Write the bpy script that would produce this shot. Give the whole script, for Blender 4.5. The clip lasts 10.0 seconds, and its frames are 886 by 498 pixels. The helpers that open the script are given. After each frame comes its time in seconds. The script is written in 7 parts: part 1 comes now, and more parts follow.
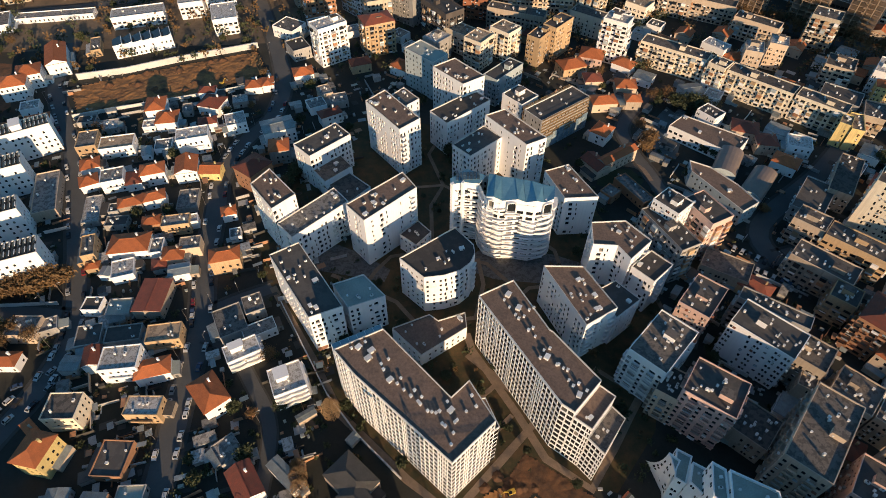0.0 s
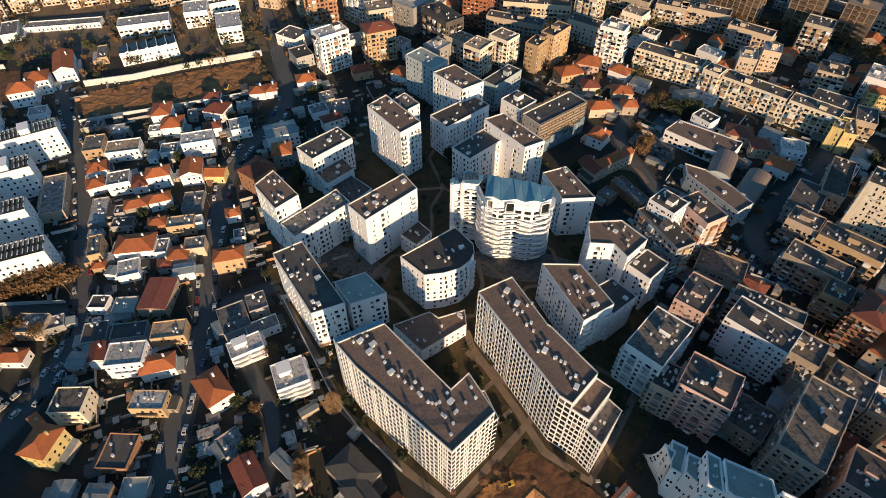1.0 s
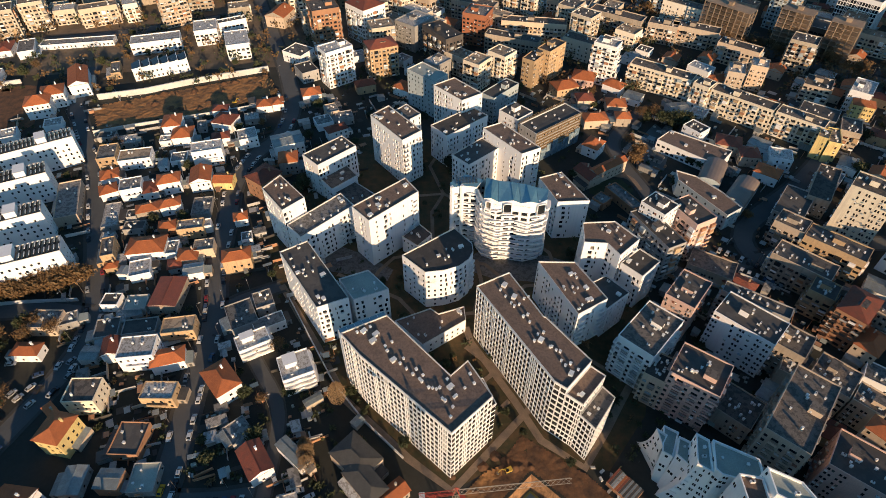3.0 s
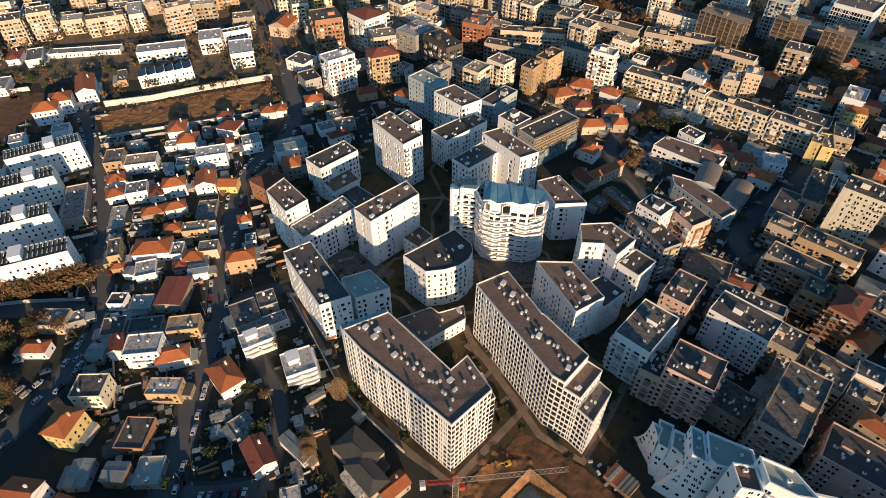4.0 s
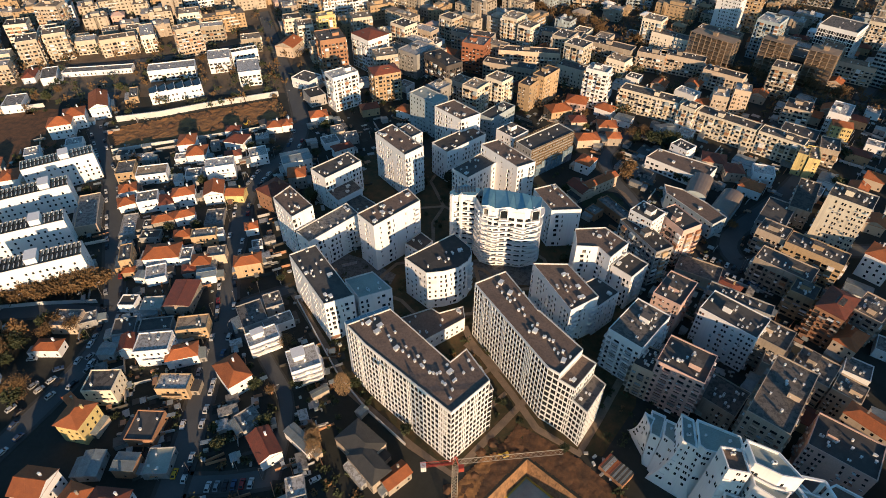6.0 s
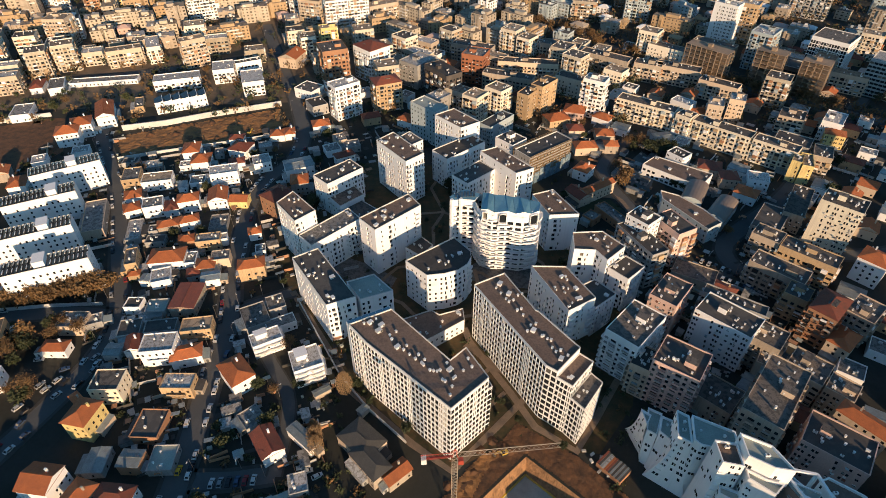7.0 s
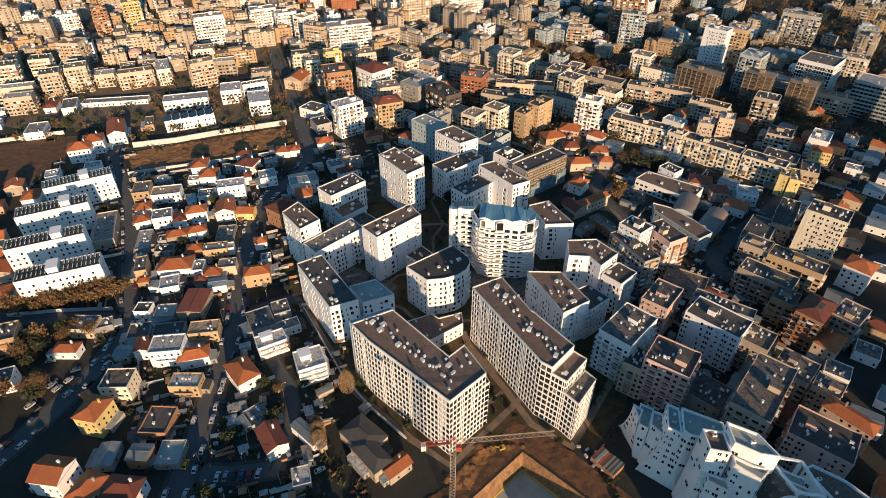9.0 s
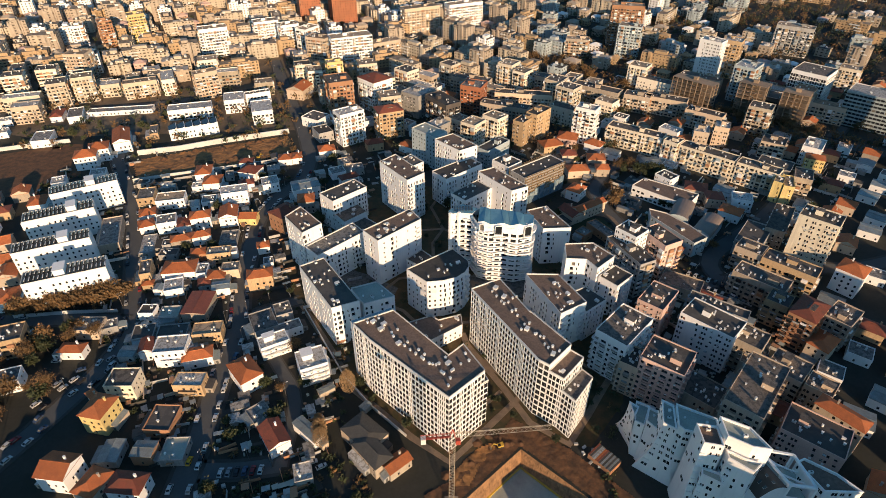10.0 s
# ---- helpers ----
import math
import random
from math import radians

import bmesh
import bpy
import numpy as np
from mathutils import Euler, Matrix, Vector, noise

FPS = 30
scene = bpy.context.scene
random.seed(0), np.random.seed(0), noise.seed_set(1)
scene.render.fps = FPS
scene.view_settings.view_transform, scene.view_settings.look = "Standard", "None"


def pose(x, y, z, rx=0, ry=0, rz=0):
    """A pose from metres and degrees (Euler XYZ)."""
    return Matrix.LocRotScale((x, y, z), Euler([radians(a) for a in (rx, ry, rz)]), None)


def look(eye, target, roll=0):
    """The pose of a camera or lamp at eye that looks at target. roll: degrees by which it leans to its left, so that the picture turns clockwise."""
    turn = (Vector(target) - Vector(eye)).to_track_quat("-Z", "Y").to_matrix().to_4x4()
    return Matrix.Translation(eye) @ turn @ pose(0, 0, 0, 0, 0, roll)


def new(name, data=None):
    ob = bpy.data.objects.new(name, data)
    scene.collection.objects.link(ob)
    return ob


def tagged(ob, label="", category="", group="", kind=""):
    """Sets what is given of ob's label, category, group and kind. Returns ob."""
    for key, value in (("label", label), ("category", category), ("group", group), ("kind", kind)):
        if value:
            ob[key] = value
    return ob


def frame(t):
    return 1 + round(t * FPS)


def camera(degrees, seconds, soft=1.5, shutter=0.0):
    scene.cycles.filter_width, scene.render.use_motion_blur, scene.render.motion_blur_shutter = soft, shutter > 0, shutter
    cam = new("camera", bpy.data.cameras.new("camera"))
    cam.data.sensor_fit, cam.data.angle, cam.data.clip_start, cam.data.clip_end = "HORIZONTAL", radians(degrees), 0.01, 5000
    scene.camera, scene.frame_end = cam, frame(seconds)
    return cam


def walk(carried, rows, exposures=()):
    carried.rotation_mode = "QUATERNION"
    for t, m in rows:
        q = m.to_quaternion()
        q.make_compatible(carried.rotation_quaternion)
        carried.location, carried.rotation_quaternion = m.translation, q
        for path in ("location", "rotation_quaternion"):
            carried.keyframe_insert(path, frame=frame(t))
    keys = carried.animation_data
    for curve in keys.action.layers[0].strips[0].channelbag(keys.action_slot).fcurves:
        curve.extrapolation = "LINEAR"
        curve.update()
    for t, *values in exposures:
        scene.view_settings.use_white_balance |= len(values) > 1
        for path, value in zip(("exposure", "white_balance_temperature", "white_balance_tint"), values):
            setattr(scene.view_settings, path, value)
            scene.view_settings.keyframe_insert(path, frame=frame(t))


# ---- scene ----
cam = camera(74.6, 10.0, soft=0.8)
METRES, EYE = 72.0, 203.0
ROWS = [
    (0.0, 0.0, 0.0, 0.0, 0.18, -48.3, -0.16),
    (0.5, 0.0002, -0.0489, -0.001, 0.18, -47.73, -0.15),
    (1.0, 0.0015, -0.1021, -0.0012, 0.18, -47.13, -0.13),
    (1.5, 0.0013, -0.1512, -0.0017, 0.18, -46.57, -0.13),
    (2.0, 0.0023, -0.204, -0.0021, 0.19, -45.94, -0.12),
    (2.5, 0.0037, -0.2535, -0.0039, 0.2, -45.36, -0.1),
    (4.0, 0.0041, -0.4066, -0.0052, 0.24, -43.61, -0.11),
    (4.5, 0.0047, -0.454, -0.0055, 0.25, -43.05, -0.1),
    (5.0, 0.0053, -0.5051, -0.0066, 0.25, -42.43, -0.09),
    (5.5, 0.0062, -0.5525, -0.0087, 0.26, -41.83, -0.09),
    (7.0, 0.0095, -0.699, -0.0164, 0.29, -39.86, -0.05),
    (7.5, 0.0107, -0.7464, -0.0197, 0.3, -39.21, -0.05),
    (8.0, 0.012, -0.7977, -0.0236, 0.3, -38.51, -0.06),
    (8.5, 0.0133, -0.8457, -0.0277, 0.32, -37.88, -0.07),
    (9.0, 0.0151, -0.8977, -0.0321, 0.33, -37.21, -0.08),
    (9.5, 0.0165, -0.946, -0.0367, 0.33, -36.6, -0.09),
    (10.0, 0.0179, -0.9983, -0.0419, 0.34, -35.94, -0.1),
]
walk(cam, [(t, pose(METRES * x, METRES * y, EYE + METRES * z, 90 + pitch, roll, yaw)) for t, x, y, z, yaw, pitch, roll in ROWS],
     exposures=[(0.0, 0.0, 6250.0, 10.0), (10.0, 0.0, 6250.0, 10.0)])

# ---- light: low golden sun behind the camera's right shoulder, clear blue sky ----
SUN_EL, SUN_AZ = 12.8, -68.0
sun_way = Vector((math.cos(radians(SUN_AZ)) * math.cos(radians(SUN_EL)), math.sin(radians(SUN_AZ)) * math.cos(radians(SUN_EL)), math.sin(radians(SUN_EL))))
world = bpy.data.worlds.new("sky")
scene.world = world
world.use_nodes = True
sky = world.node_tree.nodes.new("ShaderNodeTexSky")
sky.sky_type, sky.sun_disc = "NISHITA", False
sky.ozone_density, sky.dust_density = 3.0, 0.4
sky.sun_elevation, sky.sun_rotation = radians(SUN_EL), radians(90 - SUN_AZ)
background = world.node_tree.nodes["Background"]
background.inputs["Strength"].default_value = 0.136
tint = world.node_tree.nodes.new("ShaderNodeMix")
tint.data_type, tint.blend_type = "RGBA", "MULTIPLY"
tint.inputs[0].default_value, tint.inputs[7].default_value = 1.0, (0.70, 1.0, 1.01, 1.0)
world.node_tree.links.new(sky.outputs["Color"], tint.inputs[6])
world.node_tree.links.new(tint.outputs[2], background.inputs["Color"])
lamp = bpy.data.lights.new("sun", "SUN")
lamp.energy, lamp.angle, lamp.color = 7.0, radians(0.5), (1.0, 0.68, 0.39)
sun = new("sun", lamp)
sun.matrix_world = look(sun_way * 500, (0, 0, 0))


# ---- materials ----
def nodes_of(name):
    mat = bpy.data.materials.new(name)
    mat.use_nodes = True
    tree = mat.node_tree
    return mat, tree, tree.nodes["Principled BSDF"]


def add(tree, kind, **values):
    node = tree.nodes.new(kind)
    for key, value in values.items():
        node.inputs[key].default_value = value
    return node


def mixed(tree, fac, a, b, blend="MIX"):
    node = tree.nodes.new("ShaderNodeMix")
    node.data_type, node.blend_type = "RGBA", blend
    for socket, value in ((node.inputs[0], fac), (node.inputs[6], a), (node.inputs[7], b)):
        if isinstance(value, bpy.types.NodeSocket):
            tree.links.new(value, socket)
        else:
            socket.default_value = value if isinstance(value, float) else (*value, 1.0)
    return node.outputs[2]


def ranged(tree, source, lo, hi, to_lo=0.0, to_hi=1.0):
    node = tree.nodes.new("ShaderNodeMapRange")
    tree.links.new(source, node.inputs[0])
    for i, value in enumerate((lo, hi, to_lo, to_hi)):
        node.inputs[i + 1].default_value = value
    return node.outputs[0]


def surface(name, colour, worn, rough=0.85, coarse=0.12, fine=2.0, vary=0.12, bump=0.15, metal=0.0, tint=None, crisp=False, streak=0.0, speck=0.45):
    """A worn surface: two scales of stain between two colours, a shade of its own for each object, fine relief."""
    mat, tree, shader = nodes_of(name)
    place = tree.nodes.new("ShaderNodeTexCoord").outputs["Object"]
    info = tree.nodes.new("ShaderNodeObjectInfo")
    shifted = tree.nodes.new("ShaderNodeVectorMath")
    tree.links.new(place, shifted.inputs[0])
    scaled = tree.nodes.new("ShaderNodeVectorMath")
    scaled.operation = "SCALE"
    tree.links.new(info.outputs["Location"], scaled.inputs[0])
    scaled.inputs["Scale"].default_value = 1.7
    tree.links.new(scaled.outputs[0], shifted.inputs[1])
    big = add(tree, "ShaderNodeTexNoise", Scale=coarse, Detail=6.0, Roughness=0.65)
    small = add(tree, "ShaderNodeTexNoise", Scale=fine, Detail=4.0, Roughness=0.7)
    for node in (big, small):
        tree.links.new(shifted.outputs[0], node.inputs["Vector"])
    base = mixed(tree, ranged(tree, big.outputs["Fac"], *((0.49, 0.55) if crisp else (0.42, 0.68))), colour, worn)
    if streak:
        runs = add(tree, "ShaderNodeTexNoise", Scale=1.0, Detail=3.0, Roughness=0.6)
        stretch = tree.nodes.new("ShaderNodeVectorMath")
        stretch.operation = "MULTIPLY"
        stretch.inputs[1].default_value = (1.3, 1.3, 0.06)
        tree.links.new(shifted.outputs[0], stretch.inputs[0])
        tree.links.new(stretch.outputs[0], runs.inputs["Vector"])
        base = mixed(tree, ranged(tree, runs.outputs["Fac"], 0.5, 0.75, 0.0, streak), base, tuple(0.45 * c for c in worn))
    base = mixed(tree, ranged(tree, small.outputs["Fac"], 0.3, 0.75, 0.0, speck), base, tuple(0.6 * c for c in worn))
    if tint:
        base = mixed(tree, ranged(tree, info.outputs["Random"], 0.0, 1.0, 0.0, 0.8), base, tint)
    shade = tree.nodes.new("ShaderNodeHueSaturation")
    tree.links.new(base, shade.inputs["Color"])
    tree.links.new(ranged(tree, info.outputs["Random"], 0.0, 1.0, 1.0 - vary, 1.0 + vary), shade.inputs["Value"])
    tree.links.new(shade.outputs[0], shader.inputs["Base Color"])
    relief = add(tree, "ShaderNodeBump", Strength=bump, Distance=0.05)
    tree.links.new(small.outputs["Fac"], relief.inputs["Height"])
    tree.links.new(relief.outputs[0], shader.inputs["Normal"])
    shader.inputs["Roughness"].default_value, shader.inputs["Metallic"].default_value = rough, metal
    return mat


def ribbed(name, colour, worn, pitch, rough, metal=0.0, depth=0.06):
    """Corrugated sheet or rows of roof tiles, ribs running along the object's y."""
    mat, tree, shader = nodes_of(name)
    place = tree.nodes.new("ShaderNodeTexCoord").outputs["Object"]
    wave = add(tree, "ShaderNodeTexWave", Scale=1.0 / pitch, Distortion=0.4)
    wave.inputs["Detail"].default_value = 1.0
    big = add(tree, "ShaderNodeTexNoise", Scale=0.35, Detail=6.0, Roughness=0.7)
    for node in (wave, big):
        tree.links.new(place, node.inputs["Vector"])
    info = tree.nodes.new("ShaderNodeObjectInfo")
    base = mixed(tree, ranged(tree, big.outputs["Fac"], 0.35, 0.7), colour, worn)
    base = mixed(tree, ranged(tree, wave.outputs["Fac"], 0.0, 1.0, 0.0, 0.35), base, tuple(0.5 * c for c in worn))
    shade = tree.nodes.new("ShaderNodeHueSaturation")
    tree.links.new(base, shade.inputs["Color"])
    tree.links.new(ranged(tree, info.outputs["Random"], 0.0, 1.0, 0.75, 1.2), shade.inputs["Value"])
    tree.links.new(shade.outputs[0], shader.inputs["Base Color"])
    relief = add(tree, "ShaderNodeBump", Strength=0.5, Distance=depth)
    tree.links.new(wave.outputs["Fac"], relief.inputs["Height"])
    tree.links.new(relief.outputs[0], shader.inputs["Normal"])
    shader.inputs["Roughness"].default_value, shader.inputs["Metallic"].default_value = rough, metal
    return mat


def glassy(name, dark, pale, share):
    """Window glass seen from outside, with a drawn curtain or blind behind some of the panes."""
    mat, tree, shader = nodes_of(name)
    geo = tree.nodes.new("ShaderNodeNewGeometry")
    info = tree.nodes.new("ShaderNodeObjectInfo")
    mixer = tree.nodes.new("ShaderNodeMath")
    mixer.operation = "ADD"
    tree.links.new(geo.outputs["Random Per Island"], mixer.inputs[0])
    tree.links.new(info.outputs["Random"], mixer.inputs[1])
    part_of = tree.nodes.new("ShaderNodeMath")
    part_of.operation = "FRACT"
    tree.links.new(mixer.outputs[0], part_of.inputs[0])
    tree.links.new(mixed(tree, ranged(tree, part_of.outputs[0], 1.0 - share, 1.0), dark, pale), shader.inputs["Base Color"])
    shader.inputs["Roughness"].default_value = 0.12
    shader.inputs["Specular IOR Level"].default_value = 0.22
    return mat


WALLS = {
    "white": surface("white_render", (0.87, 0.86, 0.86), (0.81, 0.80, 0.80), vary=0.03, coarse=0.07, streak=0.14, speck=0.08),
    "cream": surface("cream_plaster", (0.52, 0.45, 0.37), (0.36, 0.31, 0.26), vary=0.25, tint=(0.50, 0.39, 0.29), streak=0.6),
    "ivory": surface("ivory_plaster", (0.80, 0.72, 0.58), (0.68, 0.60, 0.48), vary=0.05, streak=0.4, speck=0.2),
    "ochre": surface("ochre_plaster", (0.54, 0.38, 0.22), (0.40, 0.29, 0.18), vary=0.15, streak=0.5),
    "yellow": surface("yellow_plaster", (0.78, 0.62, 0.26), (0.62, 0.48, 0.22), streak=0.5),
    "pink": surface("pink_plaster", (0.70, 0.49, 0.42), (0.56, 0.40, 0.35), streak=0.2),
    "grey": surface("grey_plaster", (0.42, 0.41, 0.40), (0.30, 0.29, 0.28), vary=0.2, streak=0.5),
    "brick": surface("brick_red_plaster", (0.42, 0.22, 0.12), (0.32, 0.17, 0.10)),
    "red": surface("red_brown_cladding", (0.40, 0.15, 0.075), (0.29, 0.12, 0.065)),
    "dark": surface("dark_cladding", (0.07, 0.06, 0.055), (0.11, 0.09, 0.08)),
    "awning": surface("faded_awning", (0.30, 0.12, 0.07), (0.20, 0.09, 0.06)),
    "teal": surface("blue_grey_render", (0.45, 0.52, 0.55), (0.36, 0.42, 0.45)),
    "far": surface("weathered_plaster", (0.62, 0.53, 0.41), (0.42, 0.36, 0.28), vary=0.35, tint=(0.72, 0.66, 0.56), streak=0.5),
}
ROOFS = {
    "brown": surface("brown_bitumen", (0.24, 0.165, 0.128), (0.16, 0.115, 0.092), rough=0.95, coarse=0.25, speck=0.9, fine=1.1, vary=0.05, bump=0.3),
    "dark": surface("dark_bitumen", (0.070, 0.066, 0.064), (0.095, 0.088, 0.082), rough=0.9, coarse=0.2, vary=0.25, crisp=True),
    "patchy": surface("patched_roof", (0.15, 0.13, 0.115), (0.075, 0.068, 0.062), rough=0.9, coarse=0.55, vary=0.3, crisp=True),
    "flat": surface("concrete_roof", (0.25, 0.24, 0.23), (0.12, 0.115, 0.11), rough=0.9, coarse=0.6, vary=0.35, crisp=True),
    "pale": surface("pale_roof", (0.55, 0.54, 0.53), (0.30, 0.28, 0.26), rough=0.8, coarse=0.9, vary=0.2, crisp=True),
    "tile": ribbed("orange_tiles", (0.56, 0.17, 0.055), (0.36, 0.115, 0.045), 0.45, 0.8),
    "rust": ribbed("dark_red_tiles", (0.28, 0.07, 0.04), (0.15, 0.06, 0.04), 0.45, 0.8),
    "metal": ribbed("corrugated_sheet", (0.36, 0.42, 0.43), (0.24, 0.25, 0.25), 0.35, 0.5, 0.3),
    # tan: warm sun and haze on distant roofs, put into the base colour
    "tan": surface("sunlit_haze_roof", (0.40, 0.31, 0.22), (0.22, 0.17, 0.125), rough=0.9, coarse=0.4, vary=0.35, crisp=True),
    "slate": ribbed("dark_sheet_roof", (0.105, 0.098, 0.088), (0.07, 0.066, 0.06), 0.6, 0.7),
    "red": ribbed("red_roof_sheet", (0.30, 0.085, 0.05), (0.20, 0.07, 0.045), 0.9, 0.7),
    "teal": surface("blue_grey_membrane", (0.42, 0.45, 0.40), (0.29, 0.32, 0.29), rough=0.6, vary=0.05),
}
# paler brown than the near glass: haze of distance put into the colour
HAZED_FAR_GLASS = glassy("hazed_distant_glass", (0.075, 0.062, 0.05), (0.30, 0.24, 0.18), 0.3)
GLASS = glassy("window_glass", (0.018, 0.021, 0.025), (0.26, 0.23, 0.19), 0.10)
FRAME = surface("window_frame_paint", (0.10, 0.10, 0.10), (0.07, 0.07, 0.07), rough=0.5)
CONCRETE = surface("bare_concrete", (0.36, 0.26, 0.18), (0.24, 0.18, 0.13), vary=0.1)
COPING = surface("pale_coping", (0.72, 0.71, 0.69), (0.55, 0.54, 0.52), vary=0.05)
WHITE_METAL = surface("white_metal", (0.82, 0.82, 0.81), (0.66, 0.65, 0.63), rough=0.5)
ASPHALT = surface("asphalt", (0.084, 0.088, 0.092), (0.112, 0.112, 0.11), rough=0.9, coarse=0.06, fine=1.2, vary=0.0)
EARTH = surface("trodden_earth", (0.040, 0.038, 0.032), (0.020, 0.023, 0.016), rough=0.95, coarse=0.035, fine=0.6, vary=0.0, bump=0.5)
# lighter earth for the north-west, low sunlight put into its colour
SUNLIT_FAR_EARTH = surface("sunlit_far_ground", (0.20, 0.145, 0.095), (0.085, 0.066, 0.046), rough=0.95, coarse=0.03, fine=0.3, vary=0.0)
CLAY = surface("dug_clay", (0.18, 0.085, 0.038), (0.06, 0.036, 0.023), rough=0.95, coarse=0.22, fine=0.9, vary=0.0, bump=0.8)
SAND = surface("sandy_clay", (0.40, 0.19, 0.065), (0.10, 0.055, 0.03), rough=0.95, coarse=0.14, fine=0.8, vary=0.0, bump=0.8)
CUT = surface("cut_clay_wall", (0.36, 0.20, 0.095), (0.17, 0.095, 0.05), rough=0.95, coarse=0.3, fine=1.2, vary=0.0, bump=0.6, streak=0.8)
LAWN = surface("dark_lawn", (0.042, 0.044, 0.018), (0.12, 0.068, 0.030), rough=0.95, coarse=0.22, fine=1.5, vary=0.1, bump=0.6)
PAVING = surface("pale_paving", (0.27, 0.19, 0.13), (0.16, 0.12, 0.088), rough=0.9, coarse=0.15, fine=1.5, vary=0.05)
KERB = surface("kerb_paving", (0.070, 0.066, 0.060), (0.048, 0.046, 0.042), rough=0.9, coarse=0.1, vary=0.0)
STEEL = surface("dull_steel", (0.30, 0.29, 0.28), (0.20, 0.18, 0.16), rough=0.45, metal=0.6)
RED_PAINT = surface("red_paint", (0.45, 0.07, 0.04), (0.32, 0.06, 0.04), rough=0.5)
YELLOW_PAINT = surface("yellow_paint", (0.65, 0.42, 0.05), (0.48, 0.32, 0.06), rough=0.5)
# base colour lightened to stand for pale sky mirrored in the panels
SOLAR = surface("sky_tinted_collector_glass", (0.10, 0.145, 0.175), (0.07, 0.10, 0.125), rough=0.2, vary=0.3)
BARK = surface("bark", (0.11, 0.08, 0.055), (0.07, 0.052, 0.04), rough=0.95, fine=6.0)
LEAVES = {
    "green": surface("dark_leaves", (0.035, 0.048, 0.018), (0.055, 0.058, 0.022), rough=0.8, coarse=0.5, vary=0.3),
    "brown": surface("autumn_twigs", (0.19, 0.108, 0.042), (0.105, 0.066, 0.03), rough=0.85, coarse=0.5, vary=0.3),
}
CRANE = surface("crane_paint", (0.42, 0.36, 0.28), (0.30, 0.25, 0.20), rough=0.6)
TYRE = surface("tyre_rubber", (0.02, 0.02, 0.02), (0.03, 0.03, 0.03))


# ---- mesh tools ----
class Shape:
    """Collects faces of one mesh."""

    def __init__(self):
        self.verts, self.faces, self.slots = [], [], []

    def face(self, points, slot=0):
        n = len(self.verts)
        self.verts.extend(tuple(p) for p in points)
        self.faces.append(tuple(range(n, n + len(points))))
        self.slots.append(slot)

    def prism(self, outline, z0, z1, slot=0, top_slot=None, shift=(0.0, 0.0)):
        n = len(outline)
        low = [(x, y, z0) for x, y in outline]
        high = [(x + shift[0], y + shift[1], z1) for x, y in outline]
        self.face(high, slot if top_slot is None else top_slot)
        self.face(low[::-1], slot)
        for i in range(n):
            j = (i + 1) % n
            self.face((low[i], low[j], high[j], high[i]), slot)

    def box(self, x, y, z, sx, sy, sz, turn=0.0, slot=0):
        """A box on its base at z, turned about its own middle."""
        c, s = math.cos(radians(turn)), math.sin(radians(turn))
        corners = [(x + c * a - s * b, y + s * a + c * b) for a, b in ((-sx / 2, -sy / 2), (sx / 2, -sy / 2), (sx / 2, sy / 2), (-sx / 2, sy / 2))]
        self.prism(corners, z, z + sz, slot)

    def beam(self, a, b, thick, slot=0):
        """A square bar from a to b."""
        a, b = Vector(a), Vector(b)
        way = (b - a).normalized()
        side = way.cross(Vector((0, 0, 1)) if abs(way.z) < 0.95 else Vector((1, 0, 0))).normalized() * thick / 2
        up = way.cross(side).normalized() * thick / 2
        ring = (side + up, up - side, -side - up, side - up)
        for i in range(4):
            j = (i + 1) % 4
            self.face((a + ring[i], b + ring[i], b + ring[j], a + ring[j]), slot)
        self.face([a + r for r in ring], slot)
        self.face([b + r for r in ring[::-1]], slot)

    def tube(self, a, b, ra, rb, sides=8, slot=0):
        a, b = Vector(a), Vector(b)
        way = (b - a).normalized()
        side = way.orthogonal().normalized()
        other = way.cross(side)
        ring = [side * math.cos(i * math.tau / sides) + other * math.sin(i * math.tau / sides) for i in range(sides)]
        for i in range(sides):
            j = (i + 1) % sides
            self.face((a + ring[i] * ra, a + ring[j] * ra, b + ring[j] * rb, b + ring[i] * rb), slot)
        self.face([b + r * rb for r in ring], slot)
        self.face([a + r * ra for r in ring[::-1]], slot)

    def mesh(self, name, materials):
        data = bpy.data.meshes.new(name)
        data.from_pydata(self.verts, [], self.faces)
        for mat in materials:
            data.materials.append(mat)
        if any(self.slots):
            data.polygons.foreach_set("material_index", self.slots)
        data.update()
        return data


def part(name, shape, materials, parent, label="", kind=""):
    """Links a shape (or a mesh made before) as one object under a thing or a part."""
    if isinstance(shape, Shape):
        shape = shape.mesh(name, materials if isinstance(materials, (list, tuple)) else [materials])
    ob = new(name, shape)
    ob.parent = parent
    return tagged(ob, label, kind=kind)


def thing(name, x, y, z, turn, label, category, group="", kind=""):
    ob = new(name)
    ob.matrix_basis = pose(x, y, z, 0, 0, turn)
    return tagged(ob, label, category, group, kind)


